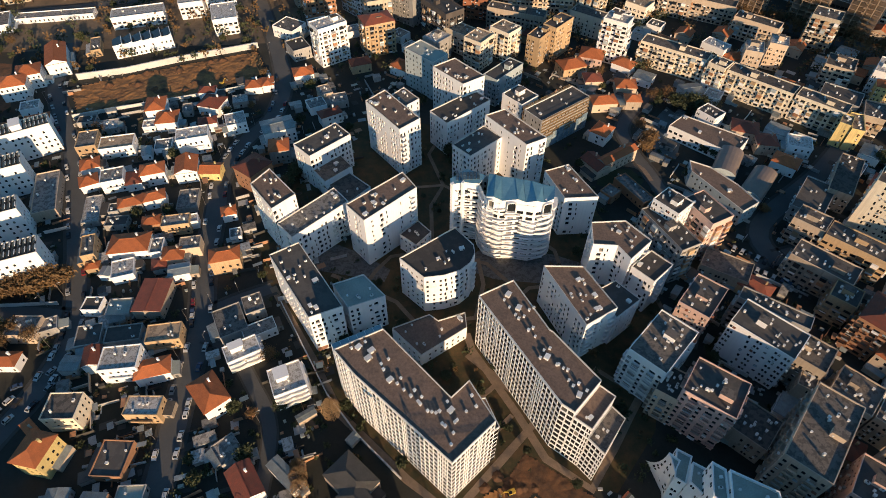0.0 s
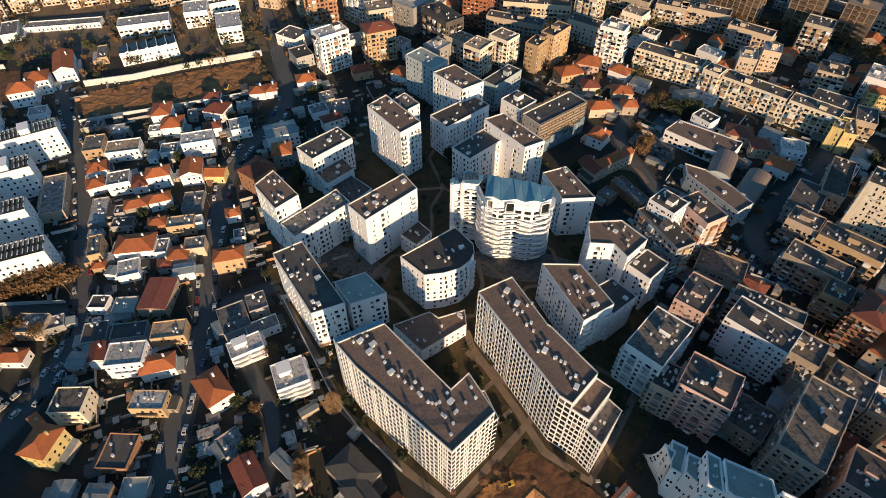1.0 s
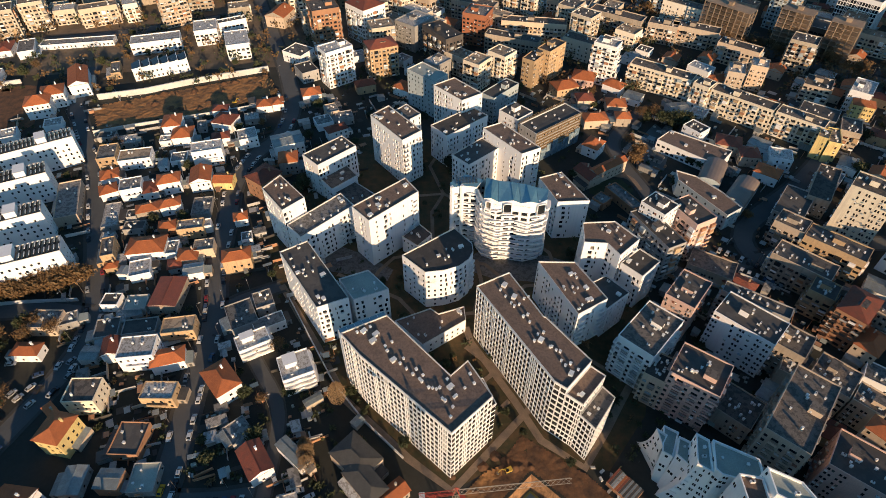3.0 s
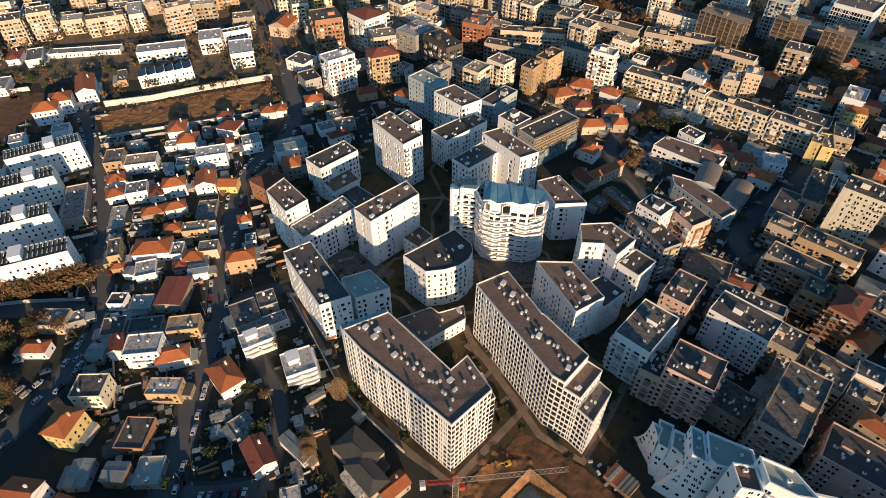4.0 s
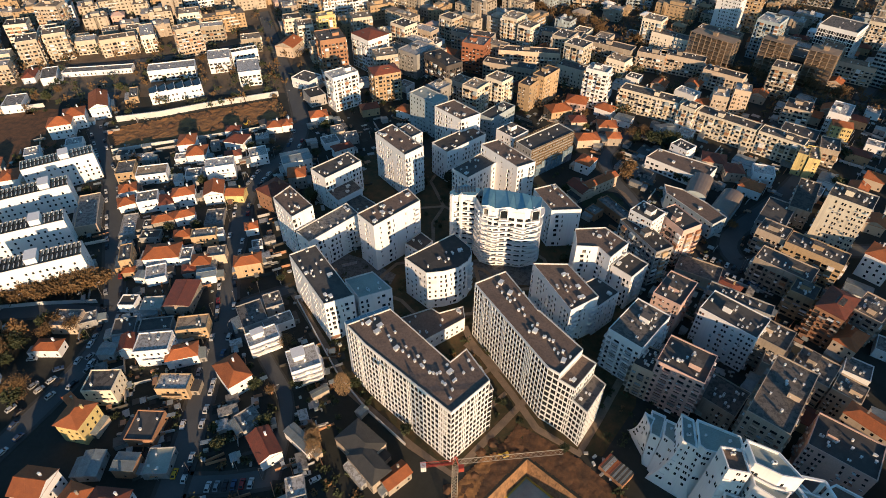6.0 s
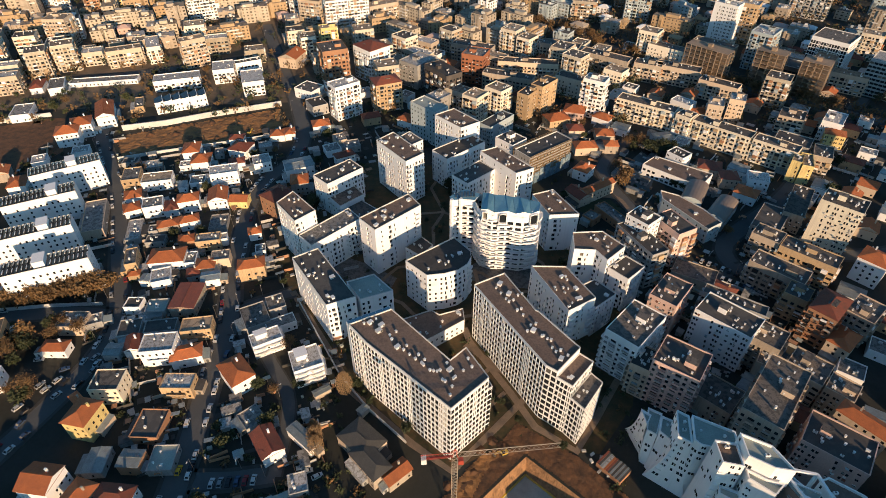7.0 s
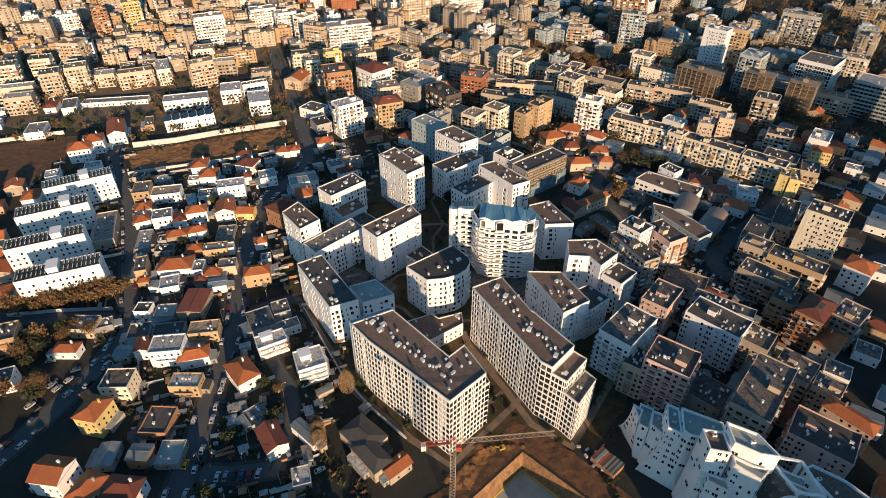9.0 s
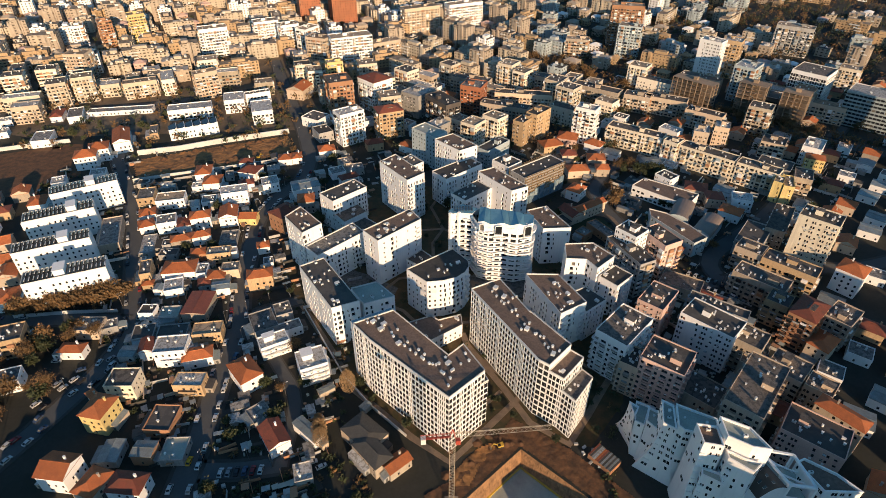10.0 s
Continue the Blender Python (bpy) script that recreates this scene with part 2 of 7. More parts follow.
class Heap:
    """Many meshes joined into one."""

    def __init__(self):
        self.points, self.faces, self.slots, self.materials = [], [], [], []

    def put_mesh(self, data, m):
        start = len(self.points)
        self.points.extend(tuple(m @ v.co) for v in data.vertices)
        own = [self.slot_of(mat) for mat in data.materials]
        for poly in data.polygons:
            self.faces.append(tuple(start + i for i in poly.vertices))
            self.slots.append(own[poly.material_index])

    def put(self, ob, m):
        for o in parts_of(ob):
            self.put_mesh(o.data, m @ o.matrix_basis)

    def slot_of(self, mat):
        if mat not in self.materials:
            self.materials.append(mat)
        return self.materials.index(mat)

    def mesh(self, name):
        data = bpy.data.meshes.new(name)
        data.from_pydata(self.points, [], self.faces)
        for mat in self.materials:
            data.materials.append(mat)
        data.polygons.foreach_set("material_index", self.slots)
        return data


PARTS = {}


def parts_of(ob):
    if ob.name not in PARTS:
        PARTS[ob.name] = list(ob.children)
    return PARTS[ob.name]


def repeat(ob, m):
    """As copy_thing(), for things whose parts lie one level deep; it remembers them, which is quicker for many copies."""
    twin = ob.copy()
    scene.collection.objects.link(twin)
    for o in parts_of(ob):
        p = o.copy()
        scene.collection.objects.link(p)
        p.parent = twin
    twin.matrix_basis = m @ Matrix.Diagonal((*ob.scale, 1))
    return twin


TAKEN = []


def take(x, y, r):
    TAKEN.append((x, y, r))


def free(x, y, r):
    return all((x - a) ** 2 + (y - b) ** 2 > (r + c) ** 2 for a, b, c in TAKEN)


def inset(outline, d):
    """The outline (counter-clockwise) moved inwards by d."""
    result, n = [], len(outline)
    for i in range(n):
        p, q, r = Vector(outline[i - 1]), Vector(outline[i]), Vector(outline[(i + 1) % n])
        a, b = (q - p).normalized(), (r - q).normalized()
        na, nb = Vector((-a.y, a.x)), Vector((-b.y, b.x))
        m = na + nb
        m *= d / max(0.25, m.dot(na))
        result.append((q.x + m.x, q.y + m.y))
    return result


# ---- facades: walls with real recessed openings ----
# openings of one column: start and end in bays, depth, sill and head above the floor
COLUMNS = {
    "slit": ((0.36, 0.60, 0.2, 0.7, 2.4),),
    "window": ((0.26, 0.66, 0.2, 0.75, 2.3),),
    "pair": ((0.16, 0.40, 0.16, 0.85, 2.25), (0.52, 0.76, 0.16, 0.85, 2.25)),
    "loggia": ((0.10, 0.78, 0.65, 0.5, 2.65),),
    "tall": ((0.20, 0.58, 0.3, 0.3, 2.5),),
    "square": ((0.30, 0.62, 0.2, 1.05, 2.1),),
    "broad": ((0.10, 0.88, 0.22, 0.8, 2.25),),
    "none": (),
}
STYLES = {
    "slot": (2.4, ("loggia", "tall", "slit", "loggia", "window", "tall", "none", "window")),
    "sparse": (2.7, ("slit", "none", "square", "none", "loggia", "slit", "none", "none")),
    "pairs": (3.4, ("pair", "pair", "none", "slit", "pair", "square")),
    "balcony": (3.0, ("window", "broad")),
}


def bays(style, rng, n, floor, plan):
    """The openings of one storey."""
    found = []
    for i in range(n):
        if style == "grid":
            if i % 4 == 1:
                marks = ((0.04, 0.45), (0.55, 0.71), (0.79, 0.95))
            elif i % 7 == 3 and floor > 4:
                marks = ((0.06, 0.22), (0.29, 0.45), (0.55, 0.94))
            else:
                marks = ((0.04, 0.45), (0.54, 0.95))
            found += [(i + s, i + e, 0.22, 0.32, 2.78) for s, e in marks]
        elif style in STYLES:
            drift = 0.12 * ((floor * 5 + i * 3) % 3 - 1) if plan[i] in ("slit", "tall", "square", "loggia") else 0.0
            if style in ("slot", "sparse") and (i * 7 + floor * 4) % 11 == 0 and plan[i] != "none":
                continue
            found += [(i + s + drift, i + e + drift, d, lo, hi) for s, e, d, lo, hi in COLUMNS[plan[i]]]
        elif style == "plain":
            if (i * 5 + floor) % 9 > 1:
                found.append((i + 0.32, i + 0.66, 0.16, 0.9, 2.25))
        elif style == "wide":
            if (i * 5 + floor) % 8:
                found.append((i + 0.18, i + 0.82, 0.22, 0.8, 2.3))
        elif style == "band":
            found.append((i + 0.06, i + 0.94, 0.3, 0.8, 2.5))
        elif style == "bands":
            found.append((i + 0.12, i + 0.80, 0.35, 0.7, 2.6))
    return found


PITCH = {"grid": 3.9, "plain": 2.9, "band": 3.0, "bands": 3.4, "wide": 3.2, "blank": 3.0}


def facade(wall, panes, a, b, z0, z1, style, rng, storey=3.0, slot=0):
    """The wall from a to b (its outer face to the right), with its openings; panes takes (middle, width, height, angle)."""
    a, b = Vector(a), Vector(b)
    length = (b - a).length
    way = (b - a) / length
    back = Vector((-way.y, way.x))
    n = int(round(length / (STYLES[style][0] if style in STYLES else PITCH[style])))
    floors = int((z1 - z0 - 0.5) / storey)

    def at(u, z, d=0.0):
        p = a + way * u + back * d
        return (p.x, p.y, z)

    if n < 1 or floors < 1 or style == "blank":
        wall.face((at(0, z0), at(length, z0), at(length, z1), at(0, z1)), slot)
        return
    bay, plan = length / n, []
    if style in STYLES:
        kinds = STYLES[style][1]
        first = rng.randrange(len(kinds))
        plan = [kinds[(first + i) % len(kinds)] for i in range(n)]
    for floor in range(floors):
        base, top, u = z0 + floor * storey, z0 + (floor + 1) * storey, 0.0
        for s, e, d, lo, hi in bays(style, rng, n, floor, plan):
            s, e, lo, hi = max(s * bay, u + 0.05), min(e * bay, length - 0.1), base + lo, base + hi
            if e - s < 0.25:
                continue
            wall.face((at(u, base), at(s, base), at(s, top), at(u, top)), slot)
            wall.face((at(s, base), at(e, base), at(e, lo), at(s, lo)), slot)
            wall.face((at(s, hi), at(e, hi), at(e, top), at(s, top)), slot)
            wall.face((at(s, lo), at(e, lo), at(e, lo, d), at(s, lo, d)), slot)
            wall.face((at(s, hi, d), at(e, hi, d), at(e, hi), at(s, hi)), slot)
            wall.face((at(s, lo), at(s, lo, d), at(s, hi, d), at(s, hi)), slot)
            wall.face((at(e, lo, d), at(e, lo), at(e, hi), at(e, hi, d)), slot)
            panes.append((at((s + e) / 2, (lo + hi) / 2, d), e - s, hi - lo, math.degrees(math.atan2(way.y, way.x))))
            u = e
        wall.face((at(u, base), at(length, base), at(length, top), at(u, top)), slot)
    wall.face((at(0, z0 + floors * storey), at(length, z0 + floors * storey), at(length, z1), at(0, z1)), slot)


PANE = {}


def pane_mesh(w, h):
    """One window: a glass pane in a slim frame with one upright bar."""
    key = (round(w * 5) / 5, round(h * 5) / 5)
    if key not in PANE:
        w, h = key
        s = Shape()
        s.box(0, 0.0, -h / 2, w, 0.04, h)
        s.box(w * 0.1, -0.03, -h / 2 + 0.003, 0.07, 0.06, h - 0.006, 0, 1)
        PANE[key] = s.mesh("window", [GLASS, FRAME])
    return PANE[key]


def glaze(panes, parent, single):
    """Windows as parts of their own where the camera comes near, joined glazing past that."""
    for mid, w, h, turn in panes[:single]:
        ob = part("window", pane_mesh(w, h), None, parent)
        ob.matrix_basis = pose(*mid, 0, 0, turn)
    rest = Shape()
    for mid, w, h, turn in panes[single:]:
        c, s = math.cos(radians(turn)) * w / 2, math.sin(radians(turn)) * w / 2
        x, y, z = mid
        rest.face(((x - c, y - s, z - h / 2), (x + c, y + s, z - h / 2), (x + c, y + s, z + h / 2), (x - c, y - s, z + h / 2)))
    if rest.faces:
        part("glazing", rest, GLASS, parent, kind="stuff")


def flat_roof(outline, h, roof, parent, coping=None, lip=0.55, wide=0.2):
    """Roof deck with a parapet round it."""
    deck = Shape()
    deck.prism(inset(outline, 0.15), h - lip - 0.3, h - lip)
    part("roof", deck, roof, parent)
    edge = Shape()
    outer, inner, n = inset(outline, -0.06), inset(outline, wide), len(outline)
    for i in range(n):
        j = (i + 1) % n
        o0, o1, i0, i1 = outer[i], outer[j], inner[i], inner[j]
        z = h + 0.12
        edge.face(((*o0, z), (*o1, z), (*i1, z), (*i0, z)))
        edge.face(((*o0, h - 0.1), (*o1, h - 0.1), (*o1, z), (*o0, z)))
        edge.face(((*i1, h - lip), (*i0, h - lip), (*i0, z), (*i1, z)))
        edge.face(((*o1, h - 0.1), (*o0, h - 0.1), (*i0, h - 0.1), (*i1, h - 0.1)))
    part("parapet", edge, coping or COPING, parent)


def inside(p, outline):
    hit = False
    for i in range(len(outline)):
        (x0, y0), (x1, y1) = outline[i - 1], outline[i]
        if (y0 > p[1]) != (y1 > p[1]) and p[0] < (x1 - x0) * (p[1] - y0) / (y1 - y0) + x0:
            hit = not hit
    return hit


VENTS = {}


def vent_mesh(kind):
    if kind not in VENTS:
        s = Shape()
        if kind == "vent":
            s.box(0, 0, 0, 0.75, 0.75, 1.0)
            s.box(0, 0, 1.0, 1.0, 1.0, 0.12)
            mats = [WHITE_METAL]
        elif kind == "roof_hatch":
            s.box(0, 0, 0, 2.2, 1.7, 1.0)
            s.box(0, 0, 1.0, 2.35, 1.85, 0.12)
            s.box(0.6, -0.88, 0.15, 0.7, 0.06, 0.75, 0, 1)
            mats = [WHITE_METAL, FRAME]
        elif kind == "air_unit":
            s.box(0, 0, 0.15, 1.5, 0.8, 0.9)
            s.box(-0.5, 0, 0, 0.12, 0.8, 0.15)
            s.box(0.5, 0, 0, 0.12, 0.8, 0.15)
            s.tube((0, 0, 1.05), (0, 0, 1.12), 0.32, 0.32, 10, 1)
            mats = [WHITE_METAL, FRAME]
        else:
            s.tube((0, 0, 0.7), (0, 0, 1.9), 0.55, 0.5, 10)
            for a in range(4):
                s.box(0.35 * math.cos(a * 1.571), 0.35 * math.sin(a * 1.571), 0, 0.06, 0.06, 0.7, 0, 1)
            s.face([(-0.5, -0.7, 0.1), (0.5, -0.7, 0.1), (0.5, -0.1, 1.1), (-0.5, -0.1, 1.1)], 2)
            s.face([(-0.5, -0.06, 1.1), (0.5, -0.06, 1.1), (0.5, -0.7, 0.06), (-0.5, -0.7, 0.06)], 1)
            mats = [WHITE_METAL, STEEL, SOLAR]
        VENTS[kind] = s.mesh(kind, mats)
    return VENTS[kind]


def roof_units(outline, h, parent, rng, count, kinds=("vent", "vent", "vent", "air_unit", "roof_hatch"), turn=0.0, lip=0.55):
    xs, ys = [p[0] for p in outline], [p[1] for p in outline]
    room, made = inset(outline, 1.6), 0
    joined = Heap() if parent.get("joined") else None
    for _ in range(count * 6):
        if made >= count:
            break
        p = (rng.uniform(min(xs), max(xs)), rng.uniform(min(ys), max(ys)))
        if inside(p, room):
            kind = rng.choice(kinds)
            m = pose(p[0], p[1], h - lip, 0, 0, turn + rng.choice((0, 90))) @ Matrix.Scale(rng.uniform(0.7, 1.0), 4)
            made += 1
            if joined:
                joined.put_mesh(vent_mesh(kind), m)
            else:
                part(kind, vent_mesh(kind), None, parent).matrix_basis = m
    if joined and joined.faces:
        part("rooftop_clutter", joined.mesh("rooftop_clutter"), None, parent, kind="stuff")


BALCONY = {}


def balcony_mesh(wide, deep, mats):
    key = (round(wide, 1), mats[0].name, mats[1].name)
    if key not in BALCONY:
        s = Shape()
        s.box(0, 0, -0.12, wide, deep, 0.16)
        s.box(0, -deep / 2 + 0.06, 0.043, wide, 0.10, 0.95, 0, 1)
        for side in (-1, 1):
            s.box(side * (wide / 2 - 0.05), 0.05, 0.042, 0.08, deep - 0.22, 0.95)
        BALCONY[key] = s.mesh("balcony", mats)
    return BALCONY[key]


def balconies(shape, a, b, z0, h, storey, rng, every=2, deep=1.2, parent=None, mats=()):
    """Balcony slabs with solid fronts in front of every second bay."""
    a, b = Vector(a), Vector(b)
    length, way = (b - a).length, (b - a).normalized()
    out, n = Vector((way.y, -way.x)), int(round(length / 3.0))
    if n < 2:
        return
    bay, turn = length / n, math.degrees(math.atan2(way.y, way.x))
    for i in range(1, n, every):
        for f in range(1, int((h - z0 - 0.5) / storey)):
            if rng.random() < 0.12:
                continue
            p, z = a + way * (i + 0.5) * bay + out * deep / 2, z0 + f * storey
            wide = bay * 0.96
            if parent:
                pick = (mats[0], mats[1] if rng.random() < 0.3 else mats[0])
                part("balcony", balcony_mesh(wide, deep, pick), None, parent).matrix_basis = pose(p.x, p.y, z, 0, 0, turn)
                continue
            shape.box(p.x, p.y, z - 0.12, wide, deep, 0.16, turn)
            q = p + out * (deep / 2 - 0.06)
            shape.box(q.x, q.y, z + 0.043, wide, 0.10, 0.95, turn, rng.choice((0, 0, 1, 2, 3)))
            if rng.random() < 0.5:
                shape.box(p.x, p.y, z + 1.0, wide - 0.1, deep - 0.1, storey - 1.3, turn, rng.choice((2, 3, 4, 5, 6)))
            for side in (-1, 1):
                q = p + way * side * (wide / 2 - 0.05)
                shape.box(q.x, q.y, z + 0.042, 0.08, deep - 0.22, 0.95, turn)


def block(outline, h, wall, roof, styles, label, name="apartment_building", category="apartment building", single=0, units=8, z0=0.0, storey=3.0, group="", seed=1, kinds=None, coping=None, turn=0.0, joined=False, lone=False, stacks=()):
    """A flat-roofed building on any outline (counter-clockwise, in the world)."""
    rng = random.Random(seed)
    cx, cy = sum(p[0] for p in outline) / len(outline), sum(p[1] for p in outline) / len(outline)
    take(cx, cy, 0.55 * max(math.dist(p, (cx, cy)) for p in outline) + 3)
    ob = thing(name, cx, cy, z0, 0, label, category, group)
    if joined:
        ob["joined"] = True
    local = [(x - cx, y - cy) for x, y in outline]
    body, panes, slabs = Shape(), [], Shape()
    for i in range(len(local)):
        a, b = local[i], local[(i + 1) % len(local)]
        style = styles if isinstance(styles, str) else styles[i % len(styles)]
        facade(body, panes, a, b, 0, h - z0, style, rng, storey)
        if style == "balcony":
            balconies(slabs, a, b, 0, h - z0, storey, rng, parent=ob if lone else None, mats=(WALLS[wall], WALLS["grey"]))
    for edge, u, wide in stacks:
        a, b = Vector(local[edge]), Vector(local[(edge + 1) % len(local)])
        way = (b - a).normalized()
        p, turn_ = a.lerp(b, u) + Vector((way.y, -way.x)) * 0.66, math.degrees(math.atan2(way.y, way.x))
        for f in range(1, int((h - z0 - 0.5) / storey)):
            part("balcony", balcony_mesh(wide, 1.3, (WALLS["white"], WALLS["white"])), None, ob).matrix_basis = pose(p.x, p.y, f * storey, 0, 0, turn_)
    part("wall", body, WALLS[wall] if isinstance(wall, str) else wall, ob)
    if slabs.faces:
        part("balcony_tier", slabs, [WALLS[wall], WALLS["grey"], WALLS["white"], WALLS["ochre"], GLASS, WALLS["brick"], WALLS["teal"]], ob, kind="stuff")
    if group == "older apartment blocks" or joined:
        bits = Shape()
        for mid, w, tall, way in panes:
            if rng.random() < 0.42:
                ox, oy = math.sin(radians(way)), -math.cos(radians(way))
                pick = rng.random()
                if pick < 0.4:
                    bits.box(mid[0] + 0.5 * ox + w * 0.4 * oy, mid[1] + 0.5 * oy - w * 0.4 * ox, mid[2] - tall / 2 - 0.75, 0.85, 0.35, 0.6, way, 0)
                elif pick < 0.6:
                    bits.box(mid[0] + 0.75 * ox, mid[1] + 0.75 * oy, mid[2] + tall / 2 - 0.1, w + 0.3, 0.95, 0.08, way, rng.choice((1, 2, 3)))
                elif pick < 0.85:
                    bits.box(mid[0] + 0.18 * ox, mid[1] + 0.18 * oy, mid[2] - tall / 2 + tall * rng.uniform(0.25, 0.6), w - 0.04, 0.05, tall * 0.4, way, rng.choice((0, 2, 4)))
                else:
                    bits.box(mid[0] + 0.6 * ox, mid[1] + 0.6 * oy, mid[2] - tall / 2 - 0.2, w + 0.2, 0.7, 0.75, way, rng.choice((2, 4)))
        if bits.faces:
            part("facade_clutter", bits, [WHITE_METAL, WALLS["awning"], WALLS["grey"], WALLS["teal"], WALLS["white"]], ob, "air conditioners, blinds and awnings", kind="stuff")
    panes.sort(key=lambda p: p[0][1])
    glaze(panes, ob, int(single * 0.22))
    flat_roof(local, h - z0, ROOFS[roof], ob, coping)
    roof_units(local, h - z0, ob, rng, units, kinds or ("vent", "vent", "vent", "air_unit", "roof_hatch"), turn)
    return ob


def turned(x, y, w, d, turn):
    c, s = math.cos(radians(turn)), math.sin(radians(turn))
    return [(x + c * a - s * b, y + s * a + c * b) for a, b in ((-w / 2, -d / 2), (w / 2, -d / 2), (w / 2, d / 2), (-w / 2, d / 2))]


SAID = {"ivory": "ivory", "white": "white rendered", "cream": "weathered cream", "ochre": "ochre plastered", "yellow": "yellow", "pink": "dusty pink", "grey": "grey plastered", "brick": "rust-brown", "red": "deep red", "dark": "black-clad", "teal": "blue-grey"}
COVER = {"slate": "low dark sheet roof", "red": "flat dark red roof", "teal": "flat blue-grey roof", "dark": "dark felt roof", "patchy": "cluttered patched roof", "pale": "pale flat roof", "rust": "dark red tiled roof", "tile": "orange tiled roof", "tan": "flat tan roof toned as sunlit", "flat": "flat concrete roof", "metal": "corrugated metal roof", "gable": "gabled orange tile roof", "ridge": "gabled dark red roof"}
COUNT = [0]


def apartment(x, y, w, d, turn, h, wall, roof, style):
    COUNT[0] += 1
    near = 40 < y < 200
    label = "%s apartment block with %s and %s" % (SAID[wall], COVER[roof], "balconies" if style == "balcony" else "small windows")
    storey = 3.0
    ob = block(turned(x, y, w, d, turn), h, wall, "patchy" if roof in ("rust", "tile") else roof, "pairs" if style == "plain" else style, label, units=(12 if near else 6) if h > 9 else 2,
               seed=COUNT[0], kinds=("vent", "tank", "vent", "air_unit", "vent"), turn=turn, storey=storey, coping=WALLS[wall], group="older apartment blocks", joined=not near, lone=y < 150 and x > 60)
    if w > 9 and d > 9 and h > 13:
        hut, dice = Shape(), random.Random(COUNT[0])
        u, v, long, high = dice.uniform(-0.25, 0.25) * w, dice.uniform(-0.15, 0.15) * d, dice.uniform(3.2, 5.5), dice.uniform(2.3, 3.0)
        hut.box(u, v, h - 0.55, long, 3.2, high)
        hut.box(u, v, h - 0.55 + high, long + 0.4, 3.6, 0.16, 0, 1)
        hut.box(u + long / 2 + 0.03, v, h - 0.55, 0.06, 0.9, 2.0, 0, 1)
        p = part("stair_hut", hut, [WALLS[wall], ROOFS["patchy"]], ob)
        p.matrix_basis = pose(0, 0, 0, 0, 0, turn)
    if roof in ("rust", "tile"):
        cover = Shape()
        pitched(cover, w + 0.6, d + 0.6, h + 0.15, "hip", 0.35)
        p = part("tiled_roof", cover, ROOFS[roof], ob)
        p.matrix_basis = pose(0, 0, 0, 0, 0, turn)
    return ob


def pitched(s, w, d, z, kind, slope=0.42):
    """A hipped or gabled roof shell with thick eaves, over w x d."""
    along = w >= d
    half, run = (d / 2, w / 2) if along else (w / 2, d / 2)
    top = z + half * slope
    ridge = run - half * 0.9 if kind == "hip" else run

    def at(u, v, q):
        return (u, v, q) if along else (-v, u, q)

    ridge = max(ridge, 0.2)
    for low, dz in ((0, 0.0),):
        s.face((at(-run, -half, z), at(run, -half, z), at(ridge, 0, top), at(-ridge, 0, top)))
        s.face((at(run, half, z), at(-run, half, z), at(-ridge, 0, top), at(ridge, 0, top)))
        s.face((at(run, -half, z), at(run, half, z), at(ridge, 0, top)), 0 if kind == "hip" else 1)
        s.face((at(-run, half, z), at(-run, -half, z), at(-ridge, 0, top)), 0 if kind == "hip" else 1)
    ring = [at(-run, -half, 0), at(run, -half, 0), at(run, half, 0), at(-run, half, 0)]
    s.prism([(p[0], p[1]) for p in ring], z - 0.22, z - 0.004)
    s.beam(at(-ridge, 0, top + 0.03), at(ridge, 0, top + 0.03), 0.28)


